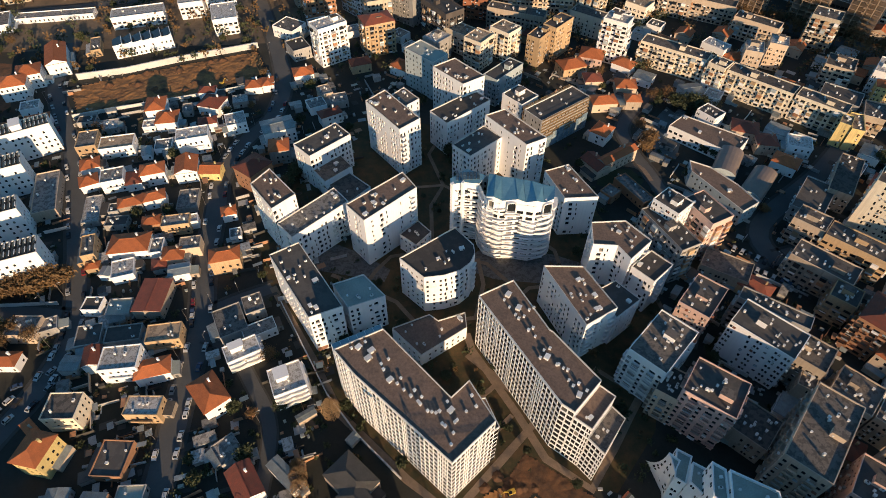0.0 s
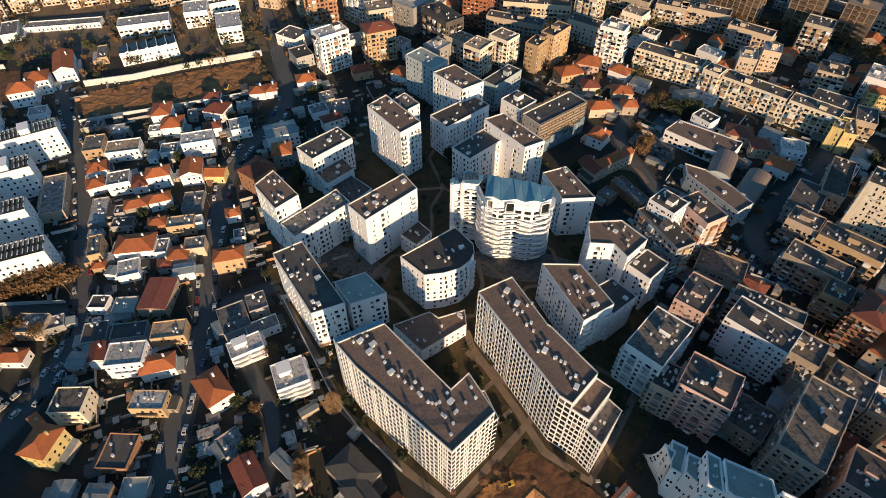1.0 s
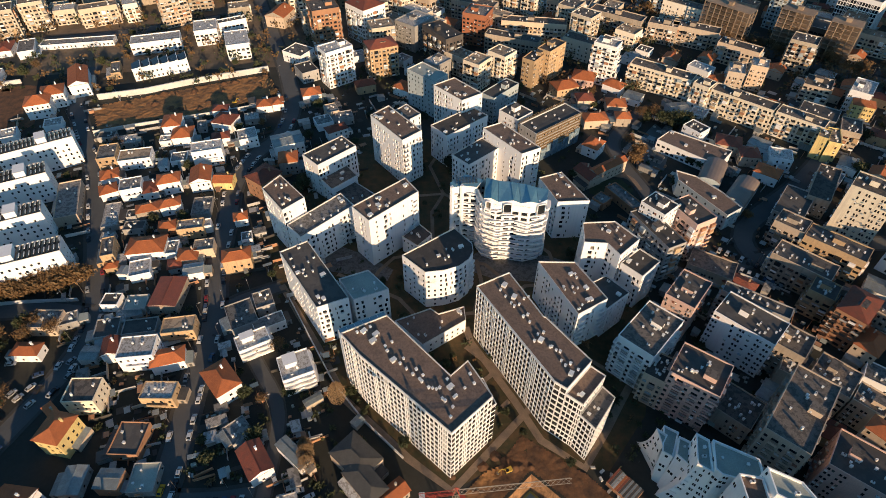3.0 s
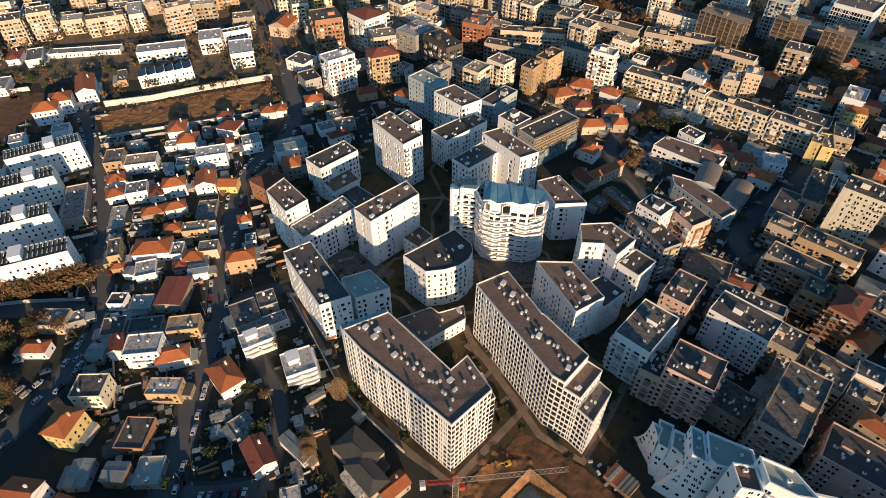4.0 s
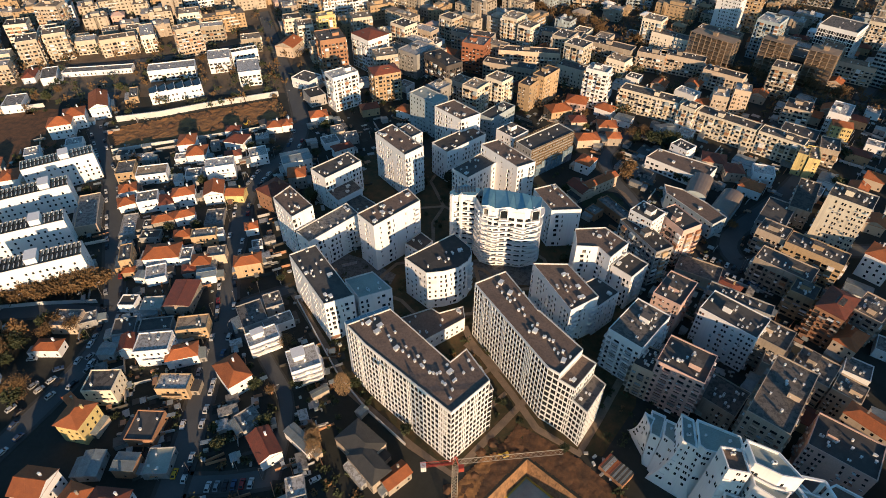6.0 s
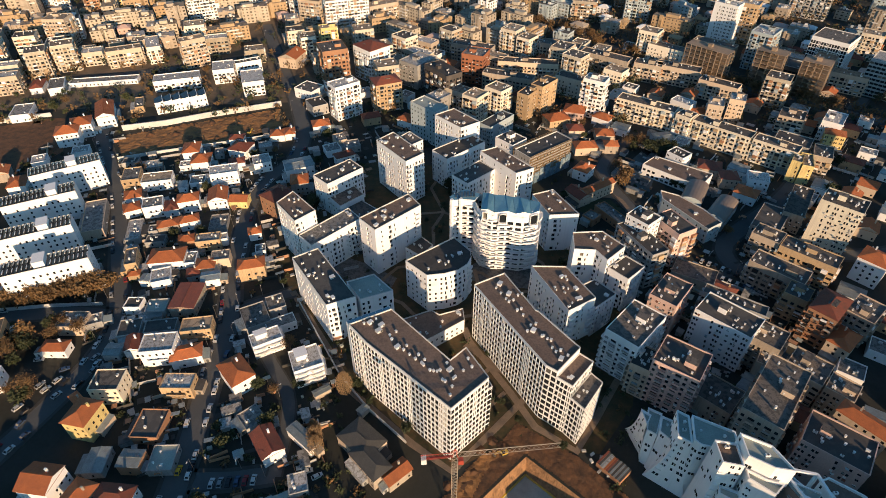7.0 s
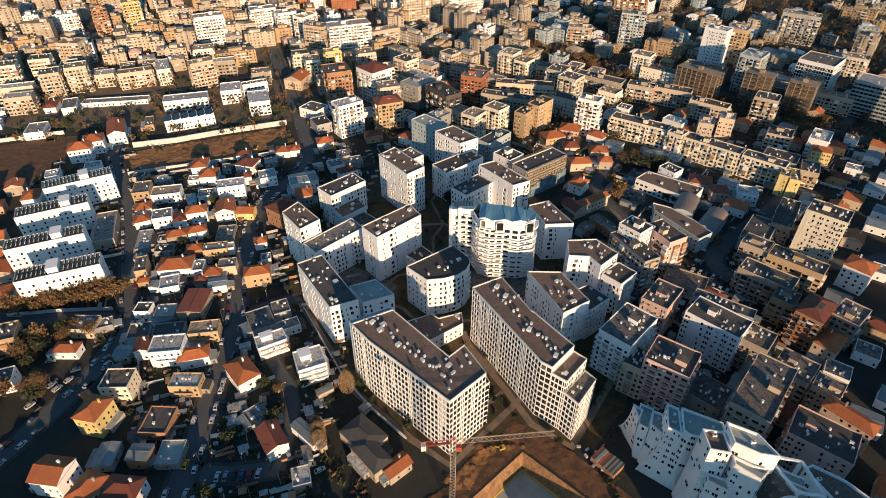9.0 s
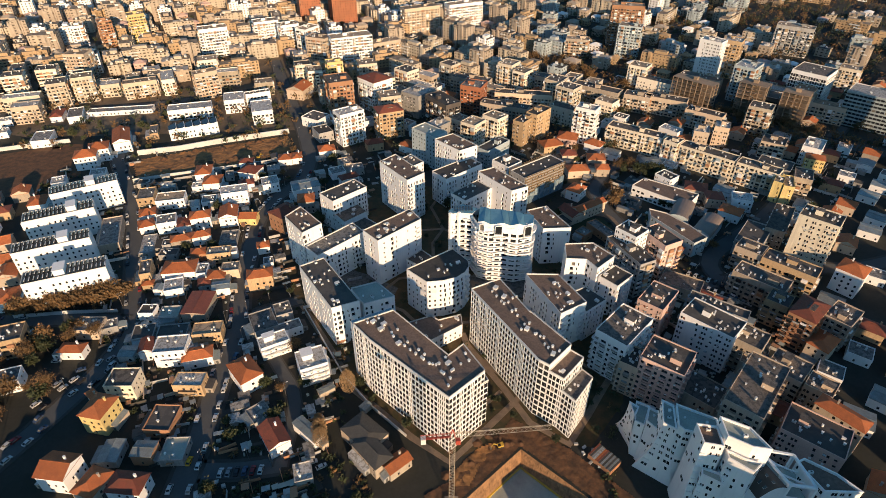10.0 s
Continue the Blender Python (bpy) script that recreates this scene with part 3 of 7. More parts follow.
def house(x, y, w, d, turn, h, roof, wall, joined=False):
    COUNT[0] += 1
    rng = random.Random(COUNT[0])
    take(x, y, 0.5 * max(w, d) + 1)
    ob = thing("house", x, y, 0, turn, "%s %s house with %s" % ("small" if w * d < 90 else "detached", SAID[wall], COVER[roof]), "house", "small houses")
    if joined or y > 120:
        ob["joined"] = True
    walls, panes = Shape(), []
    outline = turned(0, 0, w, d, 0)
    for i in range(4):
        facade(walls, panes, outline[i], outline[(i + 1) % 4], 0, h, "plain", rng, 2.9)
    part("wall", walls, WALLS[wall], ob)
    glaze(panes, ob, 0)
    if not joined and w * d > 55 and rng.random() < 0.8:
        lean, side, long, deep, high = Shape(), rng.choice((-1, 1)), d * rng.uniform(0.4, 0.8), rng.uniform(2.2, 4.0), rng.uniform(2.3, 3.2)
        u0, u1 = sorted((side * (w / 2 + 0.02), side * (w / 2 + deep)))
        v0 = -d / 2 + rng.uniform(0, d - long)
        lean.prism([(u0, v0), (u1, v0), (u1, v0 + long), (u0, v0 + long)], 0, high)
        z0, z1 = (high + 0.7, high + 0.15) if side > 0 else (high + 0.15, high + 0.7)
        lean.face([(u0, v0 - 0.2, z0), (u1, v0 - 0.2, z1), (u1, v0 + long + 0.2, z1), (u0, v0 + long + 0.2, z0)], 1)
        lean.face([(u1, v0 - 0.2, z1 - 0.1), (u0, v0 - 0.2, z0 - 0.1), (u0, v0 + long + 0.2, z0 - 0.1), (u1, v0 + long + 0.2, z1 - 0.1)], 1)
        lean.box((u0 + u1) / 2, v0 - 0.03, 0, 1.0, 0.05, 2.0, 0, 2)
        part("annex", lean, [WALLS[rng.choice(("grey", "cream", wall))], ROOFS[rng.choice(("metal", "teal", "dark", "metal", "pale"))], FRAME], ob, "lean-to annex")
    if roof in ("tile", "rust", "gable", "ridge"):
        cover = Shape()
        pitched(cover, w + 0.9, d + 0.9, h, "hip" if roof in ("tile", "rust") else "gable")
        part("roof", cover, [ROOFS["tile" if roof in ("tile", "gable") else "rust"], WALLS[wall]], ob)
        pipe = Shape()
        pipe.box(w * 0.22, d * 0.18, h + 0.2, 0.7, 0.6, 2.0 + 0.1 * min(w, d))
        pipe.box(w * 0.22, d * 0.18, h + 2.2 + 0.1 * min(w, d), 0.9, 0.8, 0.15)
        part("chimney", pipe, WALLS[wall], ob)
    elif roof in ("metal", "slate", "red"):
        cover = Shape()
        pitched(cover, w + 0.5, d + 0.5, h, "hip" if roof == "slate" else "gable", {"metal": 0.14, "slate": 0.24, "red": 0.07}[roof])
        part("roof", cover, [ROOFS[roof], WALLS[wall]], ob)
    else:
        flat_roof(outline, h, ROOFS[roof], ob, WALLS[wall], 0.45, 0.22)
        roof_units(outline, h, ob, rng, rng.choice((2, 3, 4)), ("tank", "vent", "air_unit"), lip=0.45)
        if h > 6.5:
            rail = Shape()
            rail.box(0, -d / 2 - 0.7, h * 0.45, w * 0.6, 1.3, 0.18)
            rail.box(0, -d / 2 - 1.3, h * 0.45 + 0.18, w * 0.6, 0.1, 0.9)
            part("balcony", rail, WALLS[wall], ob)
    return ob


# ---- ground, streets ----
def sheet(name, outline, z, material, label, category, thick=0.0, kind="structure"):
    s = Shape()
    if thick:
        s.prism(outline, z - thick, z)
    else:
        s.face([(x, y, z) for x, y in outline])
    return tagged(new(name, s.mesh(name, [material])), label, category, kind=kind)


def strip(points, width):
    """Left and right edges of a band along points."""
    left, right = [], []
    for i, p in enumerate(points):
        a, b = Vector(points[max(i - 1, 0)]), Vector(points[min(i + 1, len(points) - 1)])
        way = (b - a).normalized()
        side = Vector((-way.y, way.x)) * width / 2
        left.append((p[0] + side.x, p[1] + side.y))
        right.append((p[0] - side.x, p[1] - side.y))
    return left, right


def churned(name, outline, z, material, step, high, seed, label, category):
    """Uneven dug ground: a fine grid inside the outline, heaved by noise and sinking to nothing at its edge."""
    xs, ys = [p[0] for p in outline], [p[1] for p in outline]
    s, known = Shape(), {}

    def at(i, j):
        if (i, j) not in known:
            x, y = min(xs) + i * step, min(ys) + j * step
            q = Vector((x, y, seed))
            rise = abs(noise.noise(q * 0.22)) * 1.2 + noise.noise(q * 0.6) * 0.5 + abs(noise.noise(q * 0.09)) * 1.2
            known[i, j] = (x + 0.5 * step * noise.noise(q * 3), y + 0.5 * step * noise.noise(q * 2.7 + Vector((9, 4, 1))), z + high * max(0.0, rise)) if inside((x, y), outline) else None
        return known[i, j]

    for i in range(int((max(xs) - min(xs)) / step) + 1):
        for j in range(int((max(ys) - min(ys)) / step) + 1):
            quad = [at(i, j), at(i + 1, j), at(i + 1, j + 1), at(i, j + 1)]
            if all(quad):
                s.face(quad)
    return tagged(new(name, s.mesh(name, [material])), label, category, kind="structure")


STREETS = []


def smooth(points, steps=5):
    result = []
    for i in range(len(points) - 1):
        p = [Vector(points[k]) for k in (max(i - 1, 0), i, i + 1, min(i + 2, len(points) - 1))]
        for s in range(steps):
            t = s / steps
            q = 0.5 * ((2 * p[1]) + (p[2] - p[0]) * t + (2 * p[0] - 5 * p[1] + 4 * p[2] - p[3]) * t * t + (3 * p[1] - p[0] - 3 * p[2] + p[3]) * t ** 3)
            result.append((q.x, q.y))
    return result + [tuple(points[-1])]


def street(name, points, width, label, walk_side=1.5, level=0.02):
    points = smooth(points)
    STREETS.append((points, width))
    left, right = strip(points, width)
    s = Shape()
    for i in range(len(points) - 1):
        s.face([(*right[i], level), (*right[i + 1], level), (*left[i + 1], level), (*left[i], level)])
    tagged(new(name, s.mesh(name, [ASPHALT])), label, "road", kind="structure")
    if walk_side:
        s = Shape()
        l2, r2 = strip(points, width + 2 * walk_side)
        for inner, outer in ((left, l2), (right, r2)):
            for i in range(len(points) - 1):
                a, b, c, d = inner[i], inner[i + 1], outer[i + 1], outer[i]
                s.face([(*a, 0.14), (*b, 0.14), (*c, 0.14), (*d, 0.14)])
                s.face([(*a, 0.0), (*b, 0.0), (*b, 0.14), (*a, 0.14)])
                s.face([(*d, 0.0), (*c, 0.0), (*c, 0.14), (*d, 0.14)])
        tagged(new("pavement", s.mesh("pavement", [KERB])), "raised grey pavement along the street", "pavement", kind="structure")


def on_street(x, y, margin):
    for points, width in STREETS:
        for px, py in points:
            if (x - px) ** 2 + (y - py) ** 2 < (width / 2 + margin) ** 2:
                return True
    return False


PIT = [(74.7, 29.8), (31.8, 68.7), (-8.1, 30.8), (33.3, 8.3)]
FAR = 2600
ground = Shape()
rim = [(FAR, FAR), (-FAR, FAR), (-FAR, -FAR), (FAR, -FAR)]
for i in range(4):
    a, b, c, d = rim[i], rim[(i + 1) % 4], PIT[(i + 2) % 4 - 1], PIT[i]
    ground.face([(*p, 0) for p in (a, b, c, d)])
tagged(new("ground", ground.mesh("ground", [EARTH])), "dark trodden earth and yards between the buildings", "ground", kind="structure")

street("road_west", [(-186, 30), (-173, 60), (-163, 85), (-154.5, 111), (-153.5, 135.4), (-162.9, 160.8), (-181.5, 204.1), (-201.2, 246.5), (-223.8, 284.3), (-242.3, 317), (-246, 340), (-252, 368)], 8.5, "narrow asphalt street between houses and flats")
street("road_middle", [(-97, 20), (-97.2, 54.4), (-97.5, 76.2), (-99.6, 107.5), (-99.9, 129), (-102.5, 144.4), (-108.2, 169.1), (-112.6, 204.6), (-116.2, 232.9), (-110.5, 262.3), (-100.5, 281.8), (-99.3, 314.2), (-110.4, 355.2), (-131.9, 413.7), (-154.2, 472.3), (-180.1, 542.8)], 9.5, "winding asphalt street with parked cars")
street("road_cross_west", [(-300, 139), (-206, 141.3), (-180.5, 142.9), (-157, 140.5)], 8, "asphalt side street", level=0.03)
street("road_cross_east", [(-97, 145.5), (-90.3, 150), (-74, 158)], 6, "short asphalt side street", level=0.03)
street("road_bottom", [(-92, 58.1), (-77.5, 58.6), (-61.8, 61.2)], 7, "asphalt yard street with parked cars", level=0.03)
street("lane", [(-62, 60), (-62.9, 91.3), (-74, 111), (-86, 126), (-98, 132)], 5, "narrow asphalt lane", 0.8, level=0.04)
street("road_yard", [(150, 174), (128, 166), (112, 152), (100, 128)], 5, "narrow asphalt lane between tall blocks", 1.0, level=0.035)
street("road_east", [(260, 196), (231.6, 188.2), (190, 186), (154.4, 176)], 8, "asphalt street in deep shade", level=0.03)
street("road_north_east", [(154.4, 172), (154, 197), (203.8, 240), (254.9, 296), (330, 380)], 9, "wide asphalt street in shade", level=0.04)
street("road_school", [(132.3, 313.5), (114.2, 294.1), (102.5, 274.0), (104.6, 252.9), (109.6, 234.8), (113.5, 216.0), (118, 200)], 6.5, "narrow asphalt street past the school", 1.4, level=0.04)
street("boulevard", [(-20, 590), (114.5, 522), (186, 433), (242, 394), (318, 341), (420, 280)], 14, "broad tree-lined boulevard", 3.0, level=0.06)
street("avenue", [(110, 525), (240, 640), (380, 760), (520, 900)], 14, "broad avenue lined with trees", 3.0, level=0.05)
street("road_far_west", [(-600, 350), (-380, 395), (-252, 425), (-150, 470)], 9, "distant asphalt street", level=0.05)


# sheet over the earth that paints the distant streets and yards as sunlit
sheet("far_ground", [(-330, 352), (-120, 368), (60, 470), (60, 1500), (-1300, 1500), (-560, 420)], 0.012, SUNLIT_FAR_EARTH, "tan ground between distant blocks, coloured as sunlit", "ground")


# ---- gardens and paths of the new quarter ----
def band(name, points, width, z, material, label, category):
    left, right = strip(points, width)
    s = Shape()
    for i in range(len(points) - 1):
        s.face([(*right[i], z), (*right[i + 1], z), (*left[i + 1], z), (*left[i], z)])
        for edge in (left, right):
            s.face([(*edge[i], 0), (*edge[i + 1], 0), (*edge[i + 1], z), (*edge[i], z)])
    return tagged(new(name, s.mesh(name, [material])), label, category, kind="structure")


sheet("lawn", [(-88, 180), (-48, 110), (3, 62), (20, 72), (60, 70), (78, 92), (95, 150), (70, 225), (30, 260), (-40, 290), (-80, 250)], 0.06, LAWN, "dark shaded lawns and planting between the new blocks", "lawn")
PLAZA = surface("grey_plaza_paving", (0.15, 0.145, 0.14), (0.09, 0.085, 0.08), rough=0.9, coarse=0.5, fine=2.0, vary=0.05, crisp=True)
for outline in ([(-58.6, 167.9), (-40.0, 164.0), (-26.0, 161.0), (-23.7, 168.1), (-40.2, 179.0), (-54.0, 185.3), (-68.4, 175.9)], [(22.9, 162.9), (52.3, 159.5), (66.1, 171.3), (51.6, 177.5), (20.9, 183.2), (5.1, 170.8)]):
    sheet("plaza", outline, 0.085, PLAZA, "grey paved plaza between the new blocks", "plaza")
PATHS = [
    [(-75, 158), (-52, 122), (-38, 98), (-12, 74), (3.6, 62.5), (22, 82), (35, 96), (28, 107), (10, 124)],
    [(10, 134), (12, 126), (28.2, 98), (36.7, 81.5), (51.4, 71), (62, 86), (70, 98), (84, 118)],
    [(16, 88), (26, 98)], [(10, 101), (20, 110)], [(-50, 165), (-35, 158), (-20, 150), (-12, 140), (-4, 139), (14, 142), (30, 150), (38, 158), (55, 160)],
    [(-35, 158), (-30, 168), (-24, 176), (-5, 180), (4, 176), (20, 172), (30, 160)], [(14, 142), (18, 160), (16, 175)], [(-5, 180), (-6, 210), (0, 225), (-8, 250), (-2, 265)],
    [(-45, 215), (-25, 222), (0, 225), (28, 205), (52, 180), (55, 160)], [(30, 205), (45, 212)], [(60, 118), (70, 110), (84, 118), (95, 140), (92, 160)],
]
for p in PATHS:
    band("path", p, 3.0 if PATHS.index(p) < 2 else 1.9, 0.11 + 0.012 * PATHS.index(p), PAVING, "pale paved garden path between the blocks", "path")
take(137, 268, 14)
band("lane_wall", [(-70, 150), (-44, 106), (-30, 89), (-14, 74)], 0.4, 1.6, COPING, "pale garden wall beside the lane", "wall")

# ---- excavation ----
pit = Shape()
floor = inset(PIT, 2.2)
for i in range(4):
    j = (i + 1) % 4
    pit.face([(*PIT[i], 0), (*PIT[j], 0), (*floor[j], -8), (*floor[i], -8)])
pit.face([(*p, -8) for p in floor], 1)
tagged(new("excavation", pit.mesh("excavation", [CUT, ROOFS["teal"]])), "deep clay-walled building pit with a concrete base", "pit", kind="structure")
kerb = Shape()
for a, b in ((floor[0], floor[1]), (floor[1], floor[2])):
    kerb.beam((*a, -7.7), (*b, -7.7), 0.7)
tagged(new("pit_kerb", kerb.mesh("pit_kerb", [YELLOW_PAINT])), "yellow-painted kerb round the pit floor", "kerb", kind="structure")
# SAND, brighter than the clay yard, paints the sunlight on this bank
churned("soil_bank", [(3.9, 52.4), (5.2, 59.6), (14.5, 69.2), (20.0, 71.7), (22.4, 69.2), (15.9, 61.5), (11.3, 52.4)], 0.06, SAND, 0.6, 0.45, 5.0, "bank of dug soil beside the pit, coloured orange as sunlit", "earth")
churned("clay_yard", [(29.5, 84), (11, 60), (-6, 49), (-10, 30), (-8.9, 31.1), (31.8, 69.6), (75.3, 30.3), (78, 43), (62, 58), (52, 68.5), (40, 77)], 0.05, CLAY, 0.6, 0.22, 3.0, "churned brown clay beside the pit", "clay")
sheet("court", [(115.0, 272.7), (133.7, 295.7), (140.7, 279.8), (126.3, 246.8), (110.0, 243.7)], 0.07, surface("court_surface", (0.10, 0.125, 0.13), (0.075, 0.09, 0.095), rough=0.8), "grey-blue school sports court", "court")
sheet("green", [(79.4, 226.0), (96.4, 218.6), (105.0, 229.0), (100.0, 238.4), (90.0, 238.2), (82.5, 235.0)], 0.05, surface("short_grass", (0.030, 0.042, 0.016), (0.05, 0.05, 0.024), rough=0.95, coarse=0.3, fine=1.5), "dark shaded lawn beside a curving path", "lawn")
band("path", smooth([(66, 224), (72.2, 233.4), (83.1, 240.0), (94.1, 242.8), (104.5, 240.0), (108, 229)]), 4.0, 0.10, PAVING, "pale curving path round a lawn", "path")


# ---- the new quarter: white blocks with brown roofs ----
GROUP = "blocks of the new quarter"
A = [(-37.0, 105.7), (-28.9, 96.2), (3.0, 67.0), (16.7, 80.3), (8.8, 94.3), (2.8, 88.2), (-20.8, 114.2)]
tower_a = block(A, 33, "white", "brown", ["grid", "grid", "grid", "slot", "slot", "slot", "slot"], "long white block with gridded windows and brown roof", single=300, units=0, storey=3.15, group=GROUP, seed=11, turn=43)
block([(14.2, 91.5), (18.2, 81.6), (14.6, 79.0), (10.5, 91.0)], 26, "white", "brown", "grid", "lower white stair block set against a long block", single=60, units=0, storey=3.15, group=GROUP, seed=12)
B = [(13.2, 129.2), (38.0, 86.3), (41.8, 83.4), (52.1, 94.7), (38.5, 113.8), (37.5, 114.4), (26.5, 136.6)]
tower_b = block(B, 32.5, "white", "brown", ["grid", "grid", "blank", "slot", "slot", "slot", "slot"], "long white slab block with gridded windows and brown roof", single=300, units=0, storey=3.15, group=GROUP, seed=13, turn=60)
block([(41.9, 83.3), (47.0, 79.2), (56.7, 90.5), (52.2, 94.6)], 29.5, "white", "brown", "grid", "stepped white end of the slab block, upper terrace", single=120, units=3, storey=3.15, group=GROUP, seed=14, turn=40)
block([(47.1, 79.1), (51.4, 73.9), (60.4, 85.9), (56.8, 90.4)], 23, "white", "patchy", "grid", "stepped white end of the slab block, lower terrace", single=120, units=4, storey=3.15, group=GROUP, seed=15, turn=40)
block([(-71.0, 156.0), (-50.1, 125.0), (-38.0, 130.3), (-60.1, 163.1)], 24, "white", "dark", ["slot", "slot", "slot", "sparse"], "white block with dark flat roof above the lane", single=130, units=14, group=GROUP, seed=16, turn=-56)
block([(-44.2, 144.0), (-36.6, 132.6), (-22.6, 138.4), (-32.2, 149.2)], 20, "white", "teal", "slot", "lower white wing with a blue-grey roof", single=90, units=5, group=GROUP, seed=17, turn=-50)
block([(-42.0, 180.5), (-33.2, 170.8), (-11.8, 191.6), (-18.5, 202.0)], 29, "white", "brown", ["sparse", "sparse", "sparse", "slot"], "tall white block with blank gable and brown roof", single=100, units=12, group=GROUP, seed=18, turn=44, stacks=[(1, 0.9, 2.4)])
block([(-19.8, 181.0), (-12.1, 174.2), (-5.4, 182.6), (-11.8, 189.8)], 10, "white", "dark", "plain", "low white annexe beside a tall block", units=3, group=GROUP, seed=19, turn=44)
block([(-85.9, 193.5), (-73.3, 177.7), (-64.7, 186.9), (-79.5, 204.0)], 29, "white", "brown", ["slot", "sparse", "slot", "slot"], "white corner tower with brown roof", single=80, units=10, group=GROUP, seed=20, turn=-50)
block([(-72.4, 176.8), (-64.5, 168.5), (-43.0, 191.0), (-50.6, 200.0)], 21, "white", "flat", ["sparse", "slot", "slot", "slot"], "lower white wing beside the corner tower", single=80, units=8, group=GROUP, seed=21, turn=45, stacks=[(1, 0.7, 2.6), (1, 0.9, 2.6)])
block([(-75.0, 232.0), (-65.4, 222.5), (-47.4, 240.2), (-56.2, 249.9)], 21, "white", "dark", ["slot", "slot", "sparse", "slot"], "white block with dark roof behind small houses", single=60, units=12, group=GROUP, seed=22, turn=44)
block([(-66, 224), (-58, 214), (-46, 226), (-53, 235)], 12, "white", "patchy", "plain", "low white terrace house row", units=4, group=GROUP, seed=23, turn=44)
block([(-60, 214), (-46, 202), (-36, 214), (-48, 225)], 9, "white", "patchy", "plain", "low white stepped block with terraces", units=4, group=GROUP, seed=24, turn=44)
block([(-40.3, 256.3), (-21.5, 232.2), (-11.6, 241.6), (-31.0, 266.5)], 30, "white", "brown", ["slot", "slot", "sparse", "slot"], "tall narrow white tower with brown roof", single=80, units=14, group=GROUP, seed=25, turn=-50, stacks=[(1, 0.14, 3.0), (1, 0.85, 2.4)])
block([(-29.1, 268.4), (-20.9, 258.3), (-13.0, 265.9), (-21.7, 276.6)], 25, "white", "patchy", "slot", "white tower wing with pale roof", units=5, group=GROUP, seed=26, turn=-50)
block([(-6.1, 291.3), (10.4, 273.6), (22.4, 282.0), (6.2, 300.3)], 29, "white", "brown", ["slot", "sparse", "slot", "slot"], "white tower with brown roof", single=40, units=9, group=GROUP, seed=27, turn=-48)
block([(-7.3, 260.7), (1.7, 249.6), (25.4, 271.0), (16.6, 280.6)], 21, "white", "dark", "slot", "lower white block with planted roof terrace", single=60, units=9, group=GROUP, seed=28, turn=44, stacks=[(1, 0.1, 2.6), (1, 0.6, 2.6)])
block([(-23.3, 318.3), (-6.3, 301.7), (2.4, 311.5), (-14.0, 328.0)], 25, "teal", "teal", "plain", "blue-grey block with blue-grey roof", single=0, units=5, group=GROUP, seed=29, turn=-45)
block([(39.8, 221.9), (50.1, 227.5), (31.4, 251.3), (21.1, 245.7)], 29, "white", "brown", ["slot", "slot", "slot", "sparse"], "white tower of an angled pair with brown roof", single=60, units=10, group=GROUP, seed=30, turn=-52, stacks=[(0, 0.75, 2.6)])
block([(4.5, 229.6), (13.1, 220.6), (29.3, 235.6), (20.8, 245.4)], 23, "white", "dark", ["slot", "slot", "blank", "slot"], "lower white wing with roof garden", single=60, units=9, group=GROUP, seed=31, turn=44)
block([(47.6, 209.0), (54.4, 190.3), (69.8, 191.3), (59.4, 213.7)], 24, "white", "brown", ["slot", "sparse", "slot", "slot"], "white block with tapering brown roof", single=70, units=8, group=GROUP, seed=32, turn=-66)
block([(63.2, 173.5), (61.8, 160.8), (71.8, 160.1), (75.8, 152.8), (86.4, 162.9), (77.9, 174.5)], 26, "white", "brown", ["slot", "sparse", "sparse", "slot", "slot", "slot"], "kinked white block with brown roof", single=90, units=8, group=GROUP, seed=33, turn=45, stacks=[(3, 0.8, 2.6)])
block([(77.2, 153.3), (84.6, 145.2), (94.4, 154.1), (87.4, 162.0)], 21, "white", "dark", "slot", "lower white wing with roof light", single=70, units=4, group=GROUP, seed=34, turn=45, stacks=[(1, 0.5, 3.0)])
block([(40.6, 150.9), (53.2, 122.1), (66.3, 130.2), (56.5, 150.6)], 24, "white", "brown", ["slot", "sparse", "slot", "slot"], "white wedge-shaped block with brown roof", single=100, units=14, group=GROUP, seed=35, turn=-62, stacks=[(1, 0.16, 3.0), (1, 0.86, 2.4)])
block([(60.0, 141.5), (66.8, 129.0), (78.0, 138.0), (70.0, 147.5)], 19, "white", "dark", "slot", "lower white wing with a small glass roof", single=50, units=3, group=GROUP, seed=36, turn=42)
rounded = [(-17.8, 155.3), (-7.5, 145.2), (0.5, 146.4), (7.0, 149.0), (11.2, 153.2), (13.2, 158.2), (12.8, 163.0), (5.2, 173.0)]
block(rounded, 23, "white", "dark", ["plain", "plain", "slot", "slot", "slot", "slot", "slot", "slot"], "white block with a rounded corner and dark roof", single=100, units=8, group=GROUP, seed=37, turn=20, stacks=[(6, 0.5, 3.0), (4, 0.5, 3.0)])
block([(-20.3, 131.2), (-8.2, 118.8), (9.7, 131.7), (9.1, 139.1), (-1.8, 135.0), (-5.4, 138.0)], 8, "white", "brown", ["plain", "plain", "plain", "plain", "blank", "plain"], "low white kindergarten with brown roof", name="low_building", category="building", single=20, units=9, group="", seed=38, turn=40)

